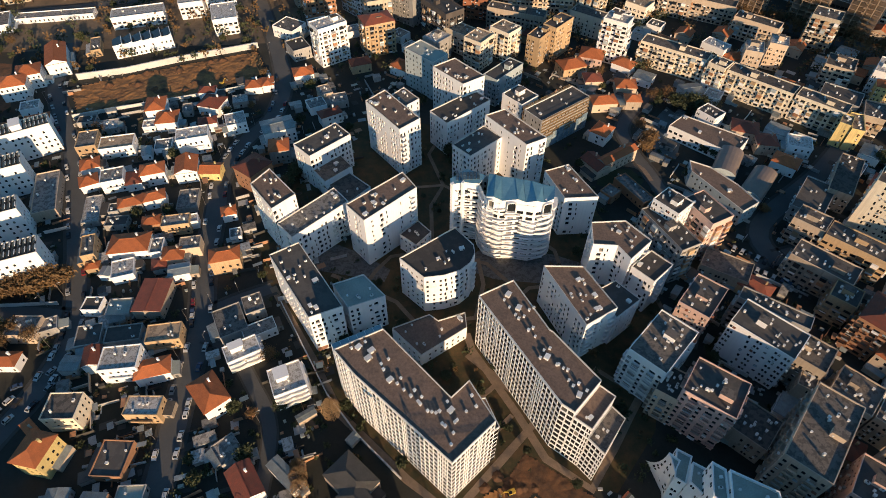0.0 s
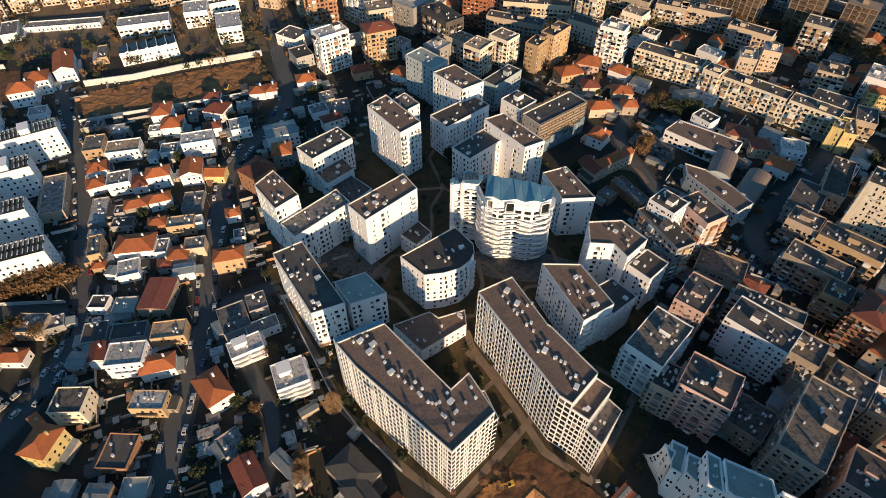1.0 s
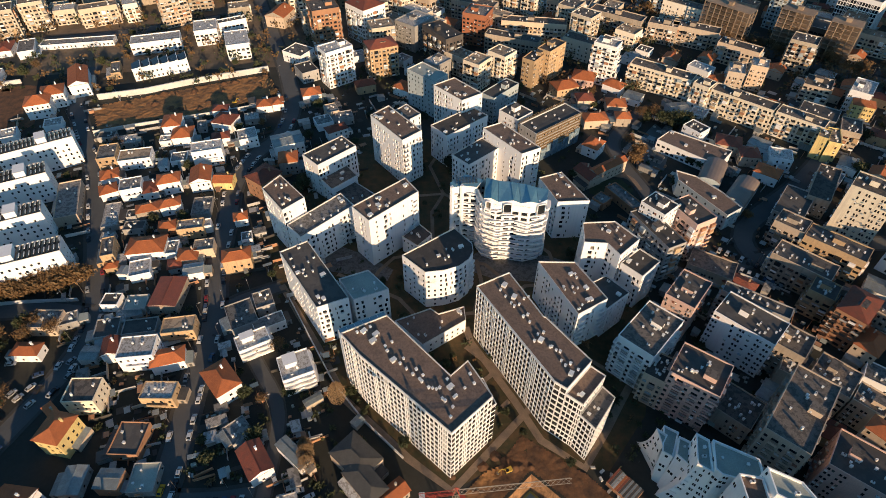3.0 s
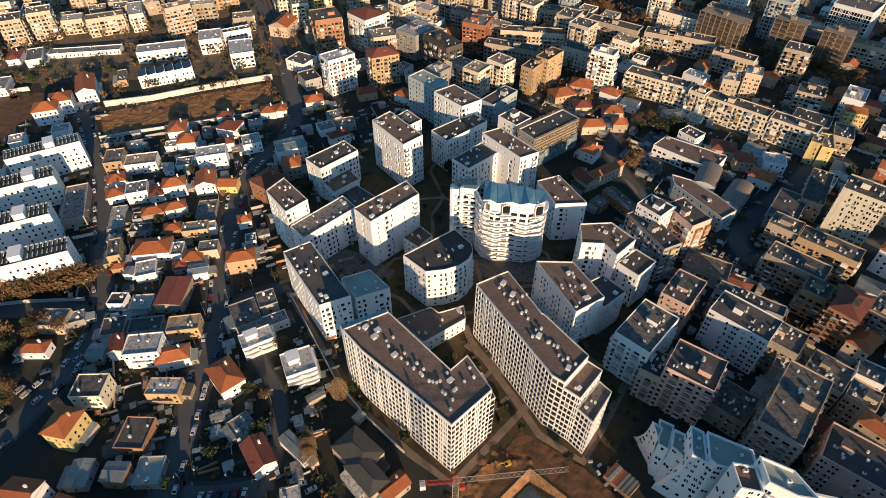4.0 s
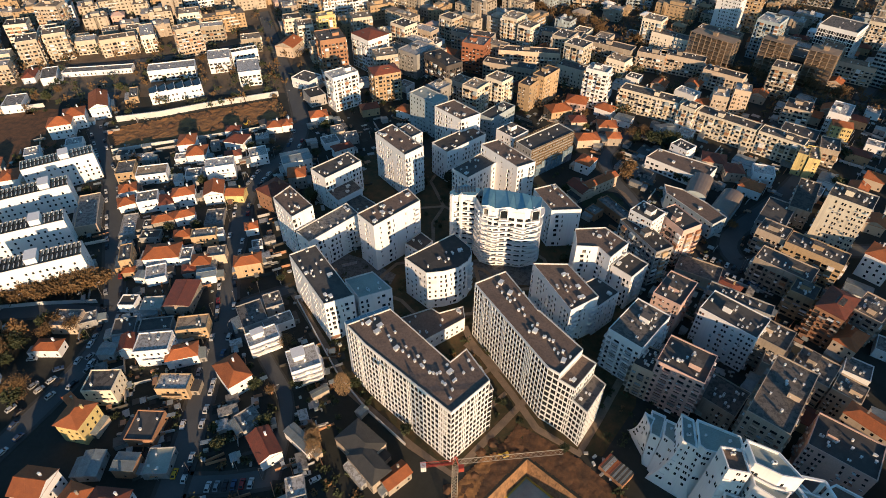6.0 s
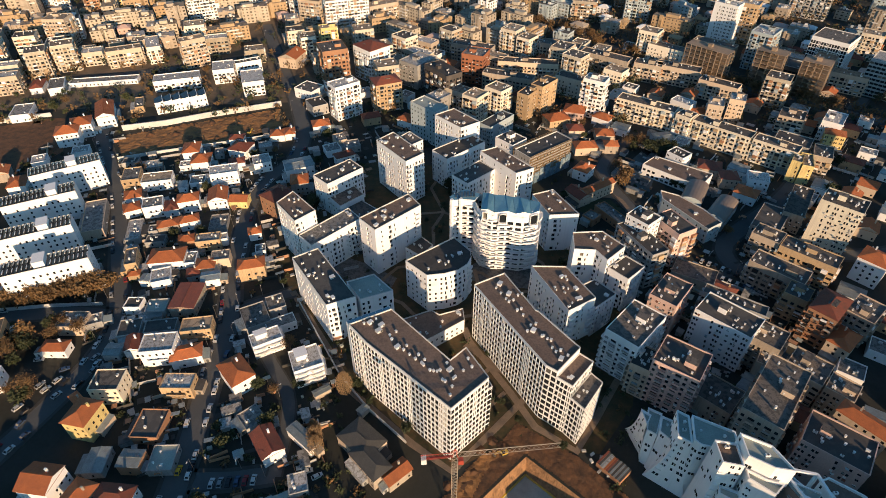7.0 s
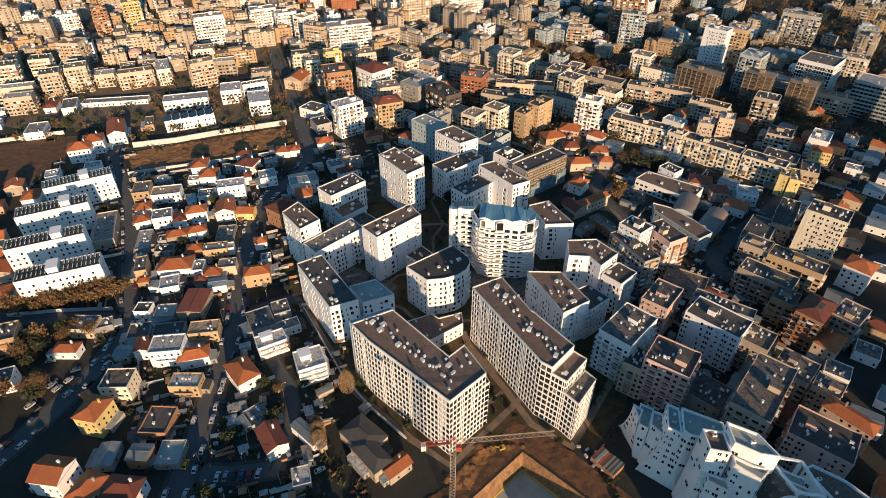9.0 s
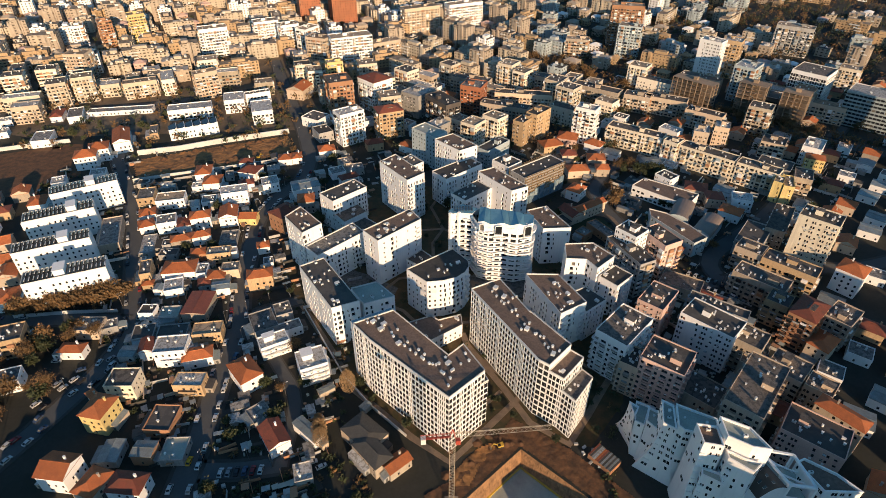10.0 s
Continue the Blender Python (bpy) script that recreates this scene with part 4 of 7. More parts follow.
A_VENTS = [(-26.5, 108.7), (-31.0, 106.2), (-20.4, 100.1), (-19.5, 98.0), (-18.1, 102.0), (-14.7, 92.9), (-12.4, 90.7), (-10.1, 88.5), (-9.0, 90.5), (-6.6, 88.2), (-7.7, 86.6), (-7.0, 85.7), (-13.6, 94.9), (-4.6, 83.4), (-3.3, 83.1), (-2.0, 82.8), (-0.9, 83.3), (1.6, 86.6), (0.0, 79.2), (0.9, 78.4), (3.9, 79.7), (4.6, 80.4), (3.4, 76.2), (7.5, 83.3), (9.4, 88.7), (10.7, 85.0), (2.7, 72.6)]
A_HATCHES = [(-28.6, 106.7), (-17.1, 94.3), (2.7, 83.7), (-24.9, 102.3), (-24.1, 105.3)]
B_VENTS = [(22.4, 127.2), (24.1, 124.0), (26.0, 120.6), (27.0, 119.0), (29.0, 120.0), (31.1, 122.8), (32.9, 123.7), (30.0, 114.1), (31.7, 115.0), (32.1, 111.5), (32.9, 103.0), (36.6, 106.7), (34.5, 106.0), (38.2, 100.4), (38.9, 100.6), (40.2, 99.1), (41.5, 98.4), (41.4, 94.6), (42.5, 92.6), (44.4, 93.4), (46.7, 90.9)]
B_HATCHES = [(27.4, 123.7), (35.3, 103.4), (44.0, 89.4), (24.1, 129.7)]


def set_units(ob, outline, deck, vents, hatches, turn):
    cx, cy = sum(p[0] for p in outline) / len(outline), sum(p[1] for p in outline) / len(outline)
    dice = random.Random(4)
    for kind, spots, size in (("vent", vents, 0.95), ("roof_hatch", hatches, 1.0)):
        for x, y in spots:
            ob_ = part(kind, vent_mesh(kind), None, ob)
            ob_.matrix_basis = pose(x - cx, y - cy, deck, 0, 0, turn + dice.uniform(-4, 4)) @ Matrix.Scale(size * dice.uniform(0.9, 1.1), 4)


set_units(tower_a, A, 33 - 0.55, A_VENTS, A_HATCHES, 43)
set_units(tower_b, B, 32.5 - 0.55, B_VENTS, B_HATCHES, 60)
canopy = Shape()
for k in range(6):
    u0, u1 = k / 6, (k + 1) / 6 - 0.015
    a, b = Vector((-21.0, 114.6)), Vector((-37.3, 106.2))
    out = Vector((-0.46, 0.88)) * 2.6
    p, q = a.lerp(b, u0), a.lerp(b, u1)
    canopy.prism([tuple(q), tuple(p), tuple(p + out), tuple(q + out)][::-1], 31.2, 31.5)
tagged(new("glass_canopy", canopy.mesh("glass_canopy", [surface("pale_blue_glazing", (0.30, 0.42, 0.48), (0.36, 0.46, 0.50), rough=0.2)])), "pale blue glazed canopy along the end of a long block", "canopy", kind="structure")
post = Shape()
post.prism([(-21.6, 117.6), (-23.0, 114.4), (-37.2, 106.8), (-38.6, 108.8)][::-1], 0, 31.19)
tagged(new("stair_tower", post.mesh("stair_tower", [WALLS["white"]])), "white stair tower at the end of a long block", "stair tower", kind="structure")


# ---- landmark with wavy balconies and a blue roof ----
def wavy_tower():
    front = [(2.6, 190.5), (3.2, 186.0), (9.0, 187.5), (15.5, 186.5), (18.0, 177.5), (23.5, 174.8), (30.5, 174.8), (38.5, 173.2), (46.0, 175.4), (48.0, 182.5), (35.5, 188.5), (24.0, 190.5), (20.0, 193.5), (10.5, 197.0)]
    cx, cy, h, storey = 25.0, 183.0, 36.0, 3.15
    take(cx, cy, 26)
    ob = thing("apartment_tower", cx, cy, 0, 0, "white tower with wavy stacked balconies and a blue roof", "apartment building", "blocks of the new quarter")
    local = [(x - cx, y - cy) for x, y in front]
    rng, core, panes = random.Random(3), Shape(), []
    shrunk = inset(local, 0.5)
    for i in range(len(shrunk)):
        facade(core, panes, shrunk[i], shrunk[(i + 1) % len(shrunk)], 0, h - 1.5, "bands" if i in (2, 3, 4, 5, 6, 7) else "slot", rng, storey)
    part("wall", core, WALLS["white"], ob)
    glaze(panes, ob, 60)
    line = smooth([local[i] for i in (3, 4, 5, 6, 7, 8, 9)], 8)
    left = smooth([local[i] for i in (1, 2, 3)], 8)
    for edge, phase, cuts in ((line, 0.0, (0, 6, 13, 19, 26, 33, 40, 48)), (left, 2.0, (0, 5, 10, 16))):
        n, outs = len(edge), []
        for k, p in enumerate(edge):
            a, b = Vector(edge[max(k - 1, 0)]), Vector(edge[min(k + 1, n - 1)])
            way = (b - a).normalized()
            outs.append((Vector(p), Vector((way.y, -way.x))))
        for f in range(1, 11):
            for c in range(len(cuts) - 1):
                lean = math.sin(c * 2.3 + f * 0.62 + phase)
                if f > 8 and (c + f) % 2 or f > 9 and c in (1, 4):
                    continue
                lo, hi, band_ = cuts[c], min(cuts[c + 1], n - 1), Shape()
                rows = []
                for k in range(lo, hi + 1):
                    p, out = outs[k]
                    v = (k - lo) / (hi - lo)
                    d = 0.40 + 0.6 * max(0.0, lean) + 0.55 * math.sin(math.pi * v) * (0.35 + 0.65 * (1 - abs(lean))) + 0.5 * lean * (v - 0.5)
                    top = f * storey + 0.55 + 0.35 * math.sin(math.pi * v + 1.2 * lean)
                    rows.append((p - out * 0.55, p + out * max(d, 0.25), p + out * (max(d, 0.25) - 0.14), top))
                z = f * storey - 0.1
                for (i0, o0, m0, t0), (i1, o1, m1, t1) in zip(rows, rows[1:]):
                    band_.face([(*o0, z - 0.2), (*o1, z - 0.2), (*o1, t1), (*o0, t0)])
                    band_.face([(*o0, t0), (*o1, t1), (*m1, t1), (*m0, t0)])
                    band_.face([(*m1, z), (*m0, z), (*m0, t0), (*m1, t1)])
                    band_.face([(*m0, z), (*m1, z), (*i1, z), (*i0, z)])
                    band_.face([(*o1, z - 0.2), (*o0, z - 0.2), (*i0, z - 0.2), (*i1, z - 0.2)])
                for (i0, o0, m0, t0), flip in ((rows[0], False), (rows[-1], True)):
                    quad = [(*i0, z - 0.2), (*o0, z - 0.2), (*o0, t0), (*i0, t0)]
                    band_.face(quad[::-1] if flip else quad)
                part("balcony", band_, WALLS["white"], ob)
    # tall framed bays under the roof, with bowed white hoods
    for k, (x, y, turn, wide, base) in enumerate(((20.3, 176.4, -25, 2.8, 31.2), (28.5, 174.7, 0, 3.8, 30.2), (43.4, 174.5, 14, 4.0, 29.4))):
        s = Shape()
        for side in (-1, 1):
            s.box(side * (wide / 2 - 0.12), -0.3, 0, 0.24, 1.2, h - base)
        for j in range(8):
            u0, u1 = -wide / 2 + j * wide / 8, -wide / 2 + (j + 1) * wide / 8
            z0, z1 = h - base + 0.45 * math.sin(math.pi * j / 8), h - base + 0.45 * math.sin(math.pi * (j + 1) / 8)
            s.face([(u0, -0.9, z0 - 0.4), (u1, -0.9, z1 - 0.4), (u1, -0.9, z1), (u0, -0.9, z0)])
            s.face([(u0, -0.9, z0), (u1, -0.9, z1), (u1, 2.2, z1), (u0, 2.2, z0)])
            s.face([(u1, -0.9, z1 - 0.4), (u0, -0.9, z0 - 0.4), (u0, 0.4, z0 - 0.4), (u1, 0.4, z1 - 0.4)])
        s.box(0, -0.6, 0, wide - 0.6, 1.0, 0.8)
        s.box(0, 0.0, 0.9, wide - 0.6, 0.06, h - base - 1.4, 0, 1)
        bay_ = part("bay_window", s, [WALLS["white"], GLASS], ob, "tall bay under a bowed white hood")
        bay_.matrix_basis = pose(x - cx, y - cy, base, 0, 0, turn)
    blue = surface("blue_roof_sheet", (0.13, 0.31, 0.42), (0.20, 0.38, 0.47), rough=0.4, vary=0.12, coarse=0.4, speck=0.5)
    crest = [(18.0, 178.0), (21.0, 176.6), (24.5, 175.4), (31.0, 175.4), (34.5, 174.8), (38.5, 174.0), (42.0, 174.4), (46.0, 176.0)]
    rear = [(20.0, 192.5), (22.8, 191.4), (25.5, 190.5), (31.0, 189.5), (34.5, 188.6), (38.0, 187.5), (42.5, 185.8), (47.5, 184.0)]
    lift = (0.2, 1.5, 0.3, 1.2, 0.1, 1.6, 0.4, 1.0)
    for k in range(7):
        s = Shape()
        quad = [crest[k], crest[k + 1], rear[k + 1], rear[k]]
        ups = (lift[k], lift[k + 1], lift[k + 1] * 0.3 + 0.2, lift[k] * 0.3 + 0.2)
        low = [(x - cx, y - cy, h - 1.6) for x, y in quad]
        high = [(x - cx, y - cy, h + u) for (x, y), u in zip(quad, ups)]
        s.face(high)
        for n in range(4):
            s.face((low[n], low[(n + 1) % 4], high[(n + 1) % 4], high[n]), 1)
        s.beam(Vector(high[0]) + Vector((0, 0, 0.08)), Vector(high[3]) + Vector((0, 0, 0.08)), 0.16, 0)
        part("roof_sheet", s, [blue, WALLS["white"]], ob, "faceted blue metal roof sheet")
    s = Shape()
    s.prism([(x - cx, y - cy) for x, y in [(3.0, 190.2), (3.4, 186.4), (9.0, 187.8), (15.5, 187.0), (18.5, 192.5), (10.5, 196.5)]], h - 1.6, h - 0.6, 1, 0)
    part("roof_sheet", s, [blue, WALLS["white"]], ob, "blue metal roof of the lower lobe")
    for k in range(7):
        for j in range(2):
            s = Shape()
            s.box(6.2 - cx + 1.5 * k, 190.0 - cy + 0.15 * k + 2.6 * j, h - 0.6, 1.1, 2.2, 0.35)
            part("roof_light", s, SOLAR, ob)
    fin = Shape()
    fin.prism([(x - cx, y - cy) for x, y in ((3.0, 185.8), (4.0, 184.9), (5.0, 185.4), (4.2, 187.0))], 0, h + 0.6)
    fin.prism([(x - cx, y - cy) for x, y in ((7.6, 186.4), (8.6, 185.9), (9.4, 186.6), (8.6, 188.0))], 0, h + 0.6)
    part("pier", fin, WALLS["white"], ob, "white upright piers of the lower lobe")
    return ob


wavy_tower()


# ---- leaning white building beside the pit ----
FRAME_COURT = [(104.7, 45.2), (108.9, 32.2), (116.5, 31.0), (115.2, 42.7)]
RIDGE, EAVE = [(103.8, 44.2), (108.3, 31.7)], [(101.0, 40.0), (102.7, 33.6)]


def leaning_building():
    cx, cy = 100.0, 55.0
    take(cx, cy, 34)
    ob = thing("sculptural_building", cx, cy, 0, 0, "white sculptural building of leaning wedges with blue-grey roofs", "building")
    rng = random.Random(9)
    wedges = [  # roof outline, height, feet of its corners off the roof's corners, roof, share of walls with windows
        ([(72.7, 68.8), (75.4, 72.6), (72.5, 75.2)], 21.5, ((2.9, -2.4), (1, 0), (-0.4, 6.0)), "teal", 0.75),
        ([(73.2, 68.2), (76.2, 66.2), (80.6, 75.0), (76.2, 77.6)], 19, ((0.8, -1.2), (0, -1.0), (0, 0), (0, 0)), "teal", 0.8),
        ([(76.4, 65.8), (79.6, 61.6), (83.0, 69.6), (79.0, 72.0)], 22, ((-1.0, -1.0), (-2, -1), (0, 0), (0, 0)), "teal", 0.5),
        ([(78.6, 58.8), (82.6, 56.0), (84.8, 66.6), (81.3, 69.0)], 30, ((-4.8, 2.8), (3.8, -4.0), (0, 0), (0, 0)), "teal", 0.9),
        ([(83.0, 56.6), (84.4, 54.8), (92.0, 52.6), (96.8, 53.6), (97.4, 59.6), (85.2, 66.0)], 31.5, ((0, 0), (0, -1), (0, 0), (0, 0), (0, 0), (0, 0)), "teal", 0.7),
        ([(85.4, 44.2), (91.6, 42.8), (92.2, 50.6), (85.6, 51.8)], 39, ((-2.0, -5.0), (2, -4), (0, 0), (-1.0, 0)), "brown", 0.5),
        ([(92.4, 44.6), (98.8, 40.6), (104.6, 39.6), (101.0, 48.0), (92.8, 52.4)], 42, ((0, 0), (0, -2), (1, 0), (0, 0), (0, 0)), "teal", 0.3),
        ([(92.6, 40.4), (98.6, 35.2), (102.6, 38.4), (98.0, 40.2), (93.0, 43.6)], 36.5, ((-2, -4), (0, -4), (2, 0), (0, 0), (0, 0)), "teal", 0.9),
        ([(116.0, 41.5), (119.7, 31.1), (131.7, 30.8), (127.0, 37.2), (119.3, 42.8)], 33, ((-2, 0), (-1, -4), (3, -3), (0, 0), (0, 0)), "brown", 0.6),
        ([(86.6, 40.6), (92.4, 36.8), (93.0, 41.0), (87.6, 43.4)], 27, ((-2, -3), (0, -3), (0, 0), (0, 0)), "teal", 0.9),
        ([(98.0, 53.0), (104.0, 42.0), (118.0, 42.0), (112.0, 51.0)], 24, ((0, 0), (0, 0), (0, 0), (0, 0)), "teal", 0.4),
    ]
    for outline, h, feet, roof, share in wedges:
        top = [(x - cx, y - cy) for x, y in outline]
        s, glass, n, steps = Shape(), Shape(), len(top), int(h / 3.1)

        def at(i, j, u, v):
            """A point of the flared wall between corners i and j, u along it and v up it."""
            ends = [Vector((top[k][0] + feet[k][0] * (1 - v) ** 2.2, top[k][1] + feet[k][1] * (1 - v) ** 2.2, h * v)) for k in (i, j)]
            return ends[0].lerp(ends[1], u)

        for i in range(n):
            j = (i + 1) % n
            long = (at(i, j, 1, 0.6) - at(i, j, 0, 0.6)).length
            cols = max(1, int(long / 2.1))
            for f in range(steps):
                v0, v1 = f / steps, (f + 1) / steps
                s.face([at(i, j, 0, v0), at(i, j, 1, v0), at(i, j, 1, v1), at(i, j, 0, v1)])
                for k in range(cols):
                    if f == 0 or long < 2 or rng.random() > share * 0.75:
                        continue
                    wide = 0.42 if rng.random() < 0.7 else 0.62
                    spans = ((0.5 - wide * 0.6, 0.46), (0.54, 0.5 + wide * 0.6)) if rng.random() < 0.55 else ((0.36, 0.62),)
                    for from_, to in spans:
                        u0, u1 = (k + from_) / cols, (k + to) / cols
                        w0, w1 = v0 + 0.28 / steps, v0 + 0.70 / steps
                        q = [at(i, j, u, v) for u, v in ((u0, w0), (u1, w0), (u1, w1), (u0, w1))]
                        normal = (q[1] - q[0]).cross(q[3] - q[0]).normalized() * 0.06
                        q = [p + normal for p in q]
                        glass.face(q)
                        for m in range(4):
                            e0, e1 = q[m], q[(m + 1) % 4]
                            glass.face([e0 - 2 * normal, e1 - 2 * normal, e1, e0], 1)
            if feet[i][0] < -1.5:
                for f in range(2, steps - 1):
                    v0 = (f + 0.35) / steps
                    a, b = at(i, j, 0.03, v0), at(i, j, 0.24, v0)
                    back = (at(i - 1, i, 0.9, v0) - at(i - 1, i, 1.0, v0)).normalized() * 0.9
                    fin = Shape()
                    lift = Vector((0, 0, 0.35))
                    out = (b - a).cross(Vector((0, 0, 1))).normalized() * 0.5
                    fin.face([a, b, b + out, a + out])
                    fin.face([a + lift, a + out + lift, b + out + lift, b + lift])
                    fin.face([a + out, b + out, b + out + lift, a + out + lift])
                    fin.face([a, a + out, a + out + lift, a + lift])
                    fin.face([b + out, b, b + lift, b + out + lift])
                    part("fin", fin, WALLS["white"], ob)
        part("wall", s, WALLS["white"], ob, "flared white wall")
        if glass.faces:
            part("glazing", glass, [GLASS, FRAME], ob, kind="stuff")
        flat_roof(top, h, ROOFS[roof], ob, WALLS["white"], 0.9, 0.35)
        roof_units(top, h, ob, rng, 2, ("vent", "air_unit"), lip=0.9)
    # sunken roof court inside an open white frame
    court = [(x - cx, y - cy) for x, y in FRAME_COURT]
    s = Shape()
    s.prism(inset(court, 0.4), 0, 28.0, 1, 0)
    part("court_deck", s, [ROOFS["teal"], WALLS["white"]], ob, "sunken roof court")
    for k in range(4):
        a, b = court[k], court[(k + 1) % 4]
        s = Shape()
        s.beam((*a, 34.6), (*b, 34.6), 0.8)
        s.beam((*a, 0), (*a, 34.6), 0.9)
        part("frame_beam", s, WALLS["white"], ob, "white open frame")
    for u in (0.35, 0.68):
        s = Shape()
        p, q = Vector(court[0]).lerp(Vector(court[1]), u), Vector(court[3]).lerp(Vector(court[2]), u)
        s.beam((*p, 34.4), (*q, 31.0), 0.45)
        part("frame_beam", s, WALLS["white"], ob)
    s = Shape()
    mx, my = sum(p[0] for p in court) / 4, sum(p[1] for p in court) / 4
    s.box(mx + 1, my, 28.0, 4.0, 3.2, 2.8, -30)
    s.box(mx + 1, my, 30.8, 4.4, 3.6, 0.2, -30, 1)
    part("roof_room", s, [WALLS["white"], ROOFS["teal"]], ob)
    # dark roof that sweeps down towards the street
    ridge, eave, n = [Vector((*p, 33.6)) for p in RIDGE], [Vector((*p, 24.0)) for p in EAVE], 10
    s = Shape()

    def sweep(u, v):
        a, b = ridge[0].lerp(ridge[1], u), eave[0].lerp(eave[1], u)
        p = a.lerp(b, v)
        return (p.x - cx, p.y - cy, p.z + 2.6 * math.sin(math.pi * v) * (0.6 + 0.4 * u))

    for i in range(n):
        for j in range(n):
            u0, u1, v0, v1 = i / n, (i + 1) / n, j / n, (j + 1) / n
            s.face([sweep(u0, v1), sweep(u1, v1), sweep(u1, v0), sweep(u0, v0)])
        s.face([sweep(i / n, 1), (*sweep(i / n, 1)[:2], 0), (*sweep((i + 1) / n, 1)[:2], 0), sweep((i + 1) / n, 1)][::-1], 1)
        for u in (0, 1):
            s.face([sweep(u, i / n), sweep(u, (i + 1) / n), (*sweep(u, (i + 1) / n)[:2], 0), (*sweep(u, i / n)[:2], 0)], 1)
    part("swept_roof", s, [ROOFS["dark"], WALLS["white"]], ob, "curved dark roof sweeping down")
    for u in (0.25, 0.5, 0.75):
        for v in (0.3, 0.62):
            light = Shape()
            q = [Vector(sweep(u + du, v + dv)) + Vector((0, 0, 0.12)) for du, dv in ((0, 0.11), (0.09, 0.11), (0.09, 0), (0, 0))]
            light.face(q)
            for k in range(4):
                light.face([q[k] - Vector((0, 0, 0.2)), q[(k + 1) % 4] - Vector((0, 0, 0.2)), q[(k + 1) % 4], q[k]], 1)
            part("roof_light", light, [SOLAR, WHITE_METAL], ob)
    return ob


leaning_building()


# ---- tower crane over the pit ----
def tower_crane():
    ob = thing("tower_crane", 4.0, 45.5, 0, 0, "tower crane with lattice mast, pale jib and red counter-jib", "crane")
    mast = Shape()
    w, top = 0.9, 40.0
    legs = [(-w, -w), (w, -w), (w, w), (-w, w)]
    for x, y in legs:
        mast.beam((x, y, 0), (x, y, top), 0.12)
    for k in range(20):
        z0, z1 = k * 2.0, k * 2.0 + 2.0
        for i in range(4):
            a, b = legs[i], legs[(i + 1) % 4]
            mast.beam((*a, z0), (*b, z1), 0.08)
            mast.beam((*a, z1), (*b, z1), 0.08)
    part("mast", mast, CRANE, ob)
    base = Shape()
    base.box(0, 0, 0, 5, 5, 0.9)
    part("base_block", base, CONCRETE, ob)
    way = Vector((32.5, 3.5, 0)).normalized()
    side = Vector((-way.y, way.x, 0))

    def boom(name, start, end, material, step, label):
        s = Shape()
        lines = [side * 0.75, side * -0.75, Vector((0, 0, 1.5))]
        for o in lines:
            s.beam(way * start + o + Vector((0, 0, top)), way * end + o + Vector((0, 0, top)), 0.10)
        n = int(abs(end - start) / step)
        for k in range(n):
            u0, u1 = start + (end - start) * k / n, start + (end - start) * (k + 1) / n
            for i in range(3):
                a, b = lines[i], lines[(i + 1) % 3]
                s.beam(way * u0 + a + Vector((0, 0, top)), way * u1 + b + Vector((0, 0, top)), 0.07)
        return part(name, s, material, ob, label)

    boom("jib", 0.8, 32.8, CRANE, 1.5, "pale lattice jib")
    rear = boom("counter_jib", -0.8, -10.5, RED_PAINT, 1.6, "red counter-jib")
    deck = Shape()
    c, d = way * -5.5, math.degrees(math.atan2(way.y, way.x))
    deck.box(c.x, c.y, top - 0.35, 9.5, 0.7, 0.12, d)
    part("deck", deck, RED_PAINT, rear, "red walkway deck")
    ballast = Shape()
    c = way * -9.6
    for k in (-0.55, 0.0, 0.55):
        p = c + way * k
        ballast.box(p.x, p.y, top - 2.2, 0.5, 1.9, 2.4, d)
    part("counterweight", ballast, COPING, rear, "pale concrete counterweight")
    cab = Shape()
    p = way * 1.6 - side * 1.5
    cab.box(p.x, p.y, top - 2.2, 1.6, 1.4, 2.1, d)
    part("cab", cab, RED_PAINT, ob, "red operator's cab")
    head = Shape()
    for x, y in legs:
        head.beam((x, y, top), (0, 0, top + 3.2), 0.18)
    part("head", head, RED_PAINT, ob)
    return ob


tower_crane()


def digger(x, y, turn, label):
    ob = thing("excavator", x, y, 0.1, turn, label, "excavator", "construction machines")
    ob.scale = (0.72, 0.72, 0.72)
    for sy in (-1.1, 1.1):
        s = Shape()
        s.prism([(-1.9, sy - 0.3), (1.9, sy - 0.3), (1.9, sy + 0.3), (-1.9, sy + 0.3)], 0, 0.8)
        part("track", s, TYRE, ob)
    s = Shape()
    s.box(-0.3, 0, 0.85, 3.2, 2.4, 1.1)
    s.box(-1.6, 0, 1.95, 0.9, 2.2, 0.4)
    part("body", s, YELLOW_PAINT, ob)
    s = Shape()
    s.box(0.6, 0.6, 1.95, 1.3, 1.0, 1.3)
    part("cab", s, GLASS, ob)
    s = Shape()
    s.beam((1.0, -0.3, 1.8), (3.6, -0.3, 4.0), 0.45)
    s.beam((3.6, -0.3, 4.0), (5.2, -0.3, 1.6), 0.35)
    arm = part("arm", s, YELLOW_PAINT, ob)
    s = Shape()
    s.prism([(4.8, -0.9), (5.8, -0.9), (5.8, 0.3), (4.8, 0.3)], 0.6, 1.6)
    part("bucket", s, STEEL, arm, "worn steel bucket")


digger(23.4, 69.7, 200, "yellow tracked excavator standing on the clay")
digger(-138.0, 318.0, 60, "yellow excavator in the hillside dig")


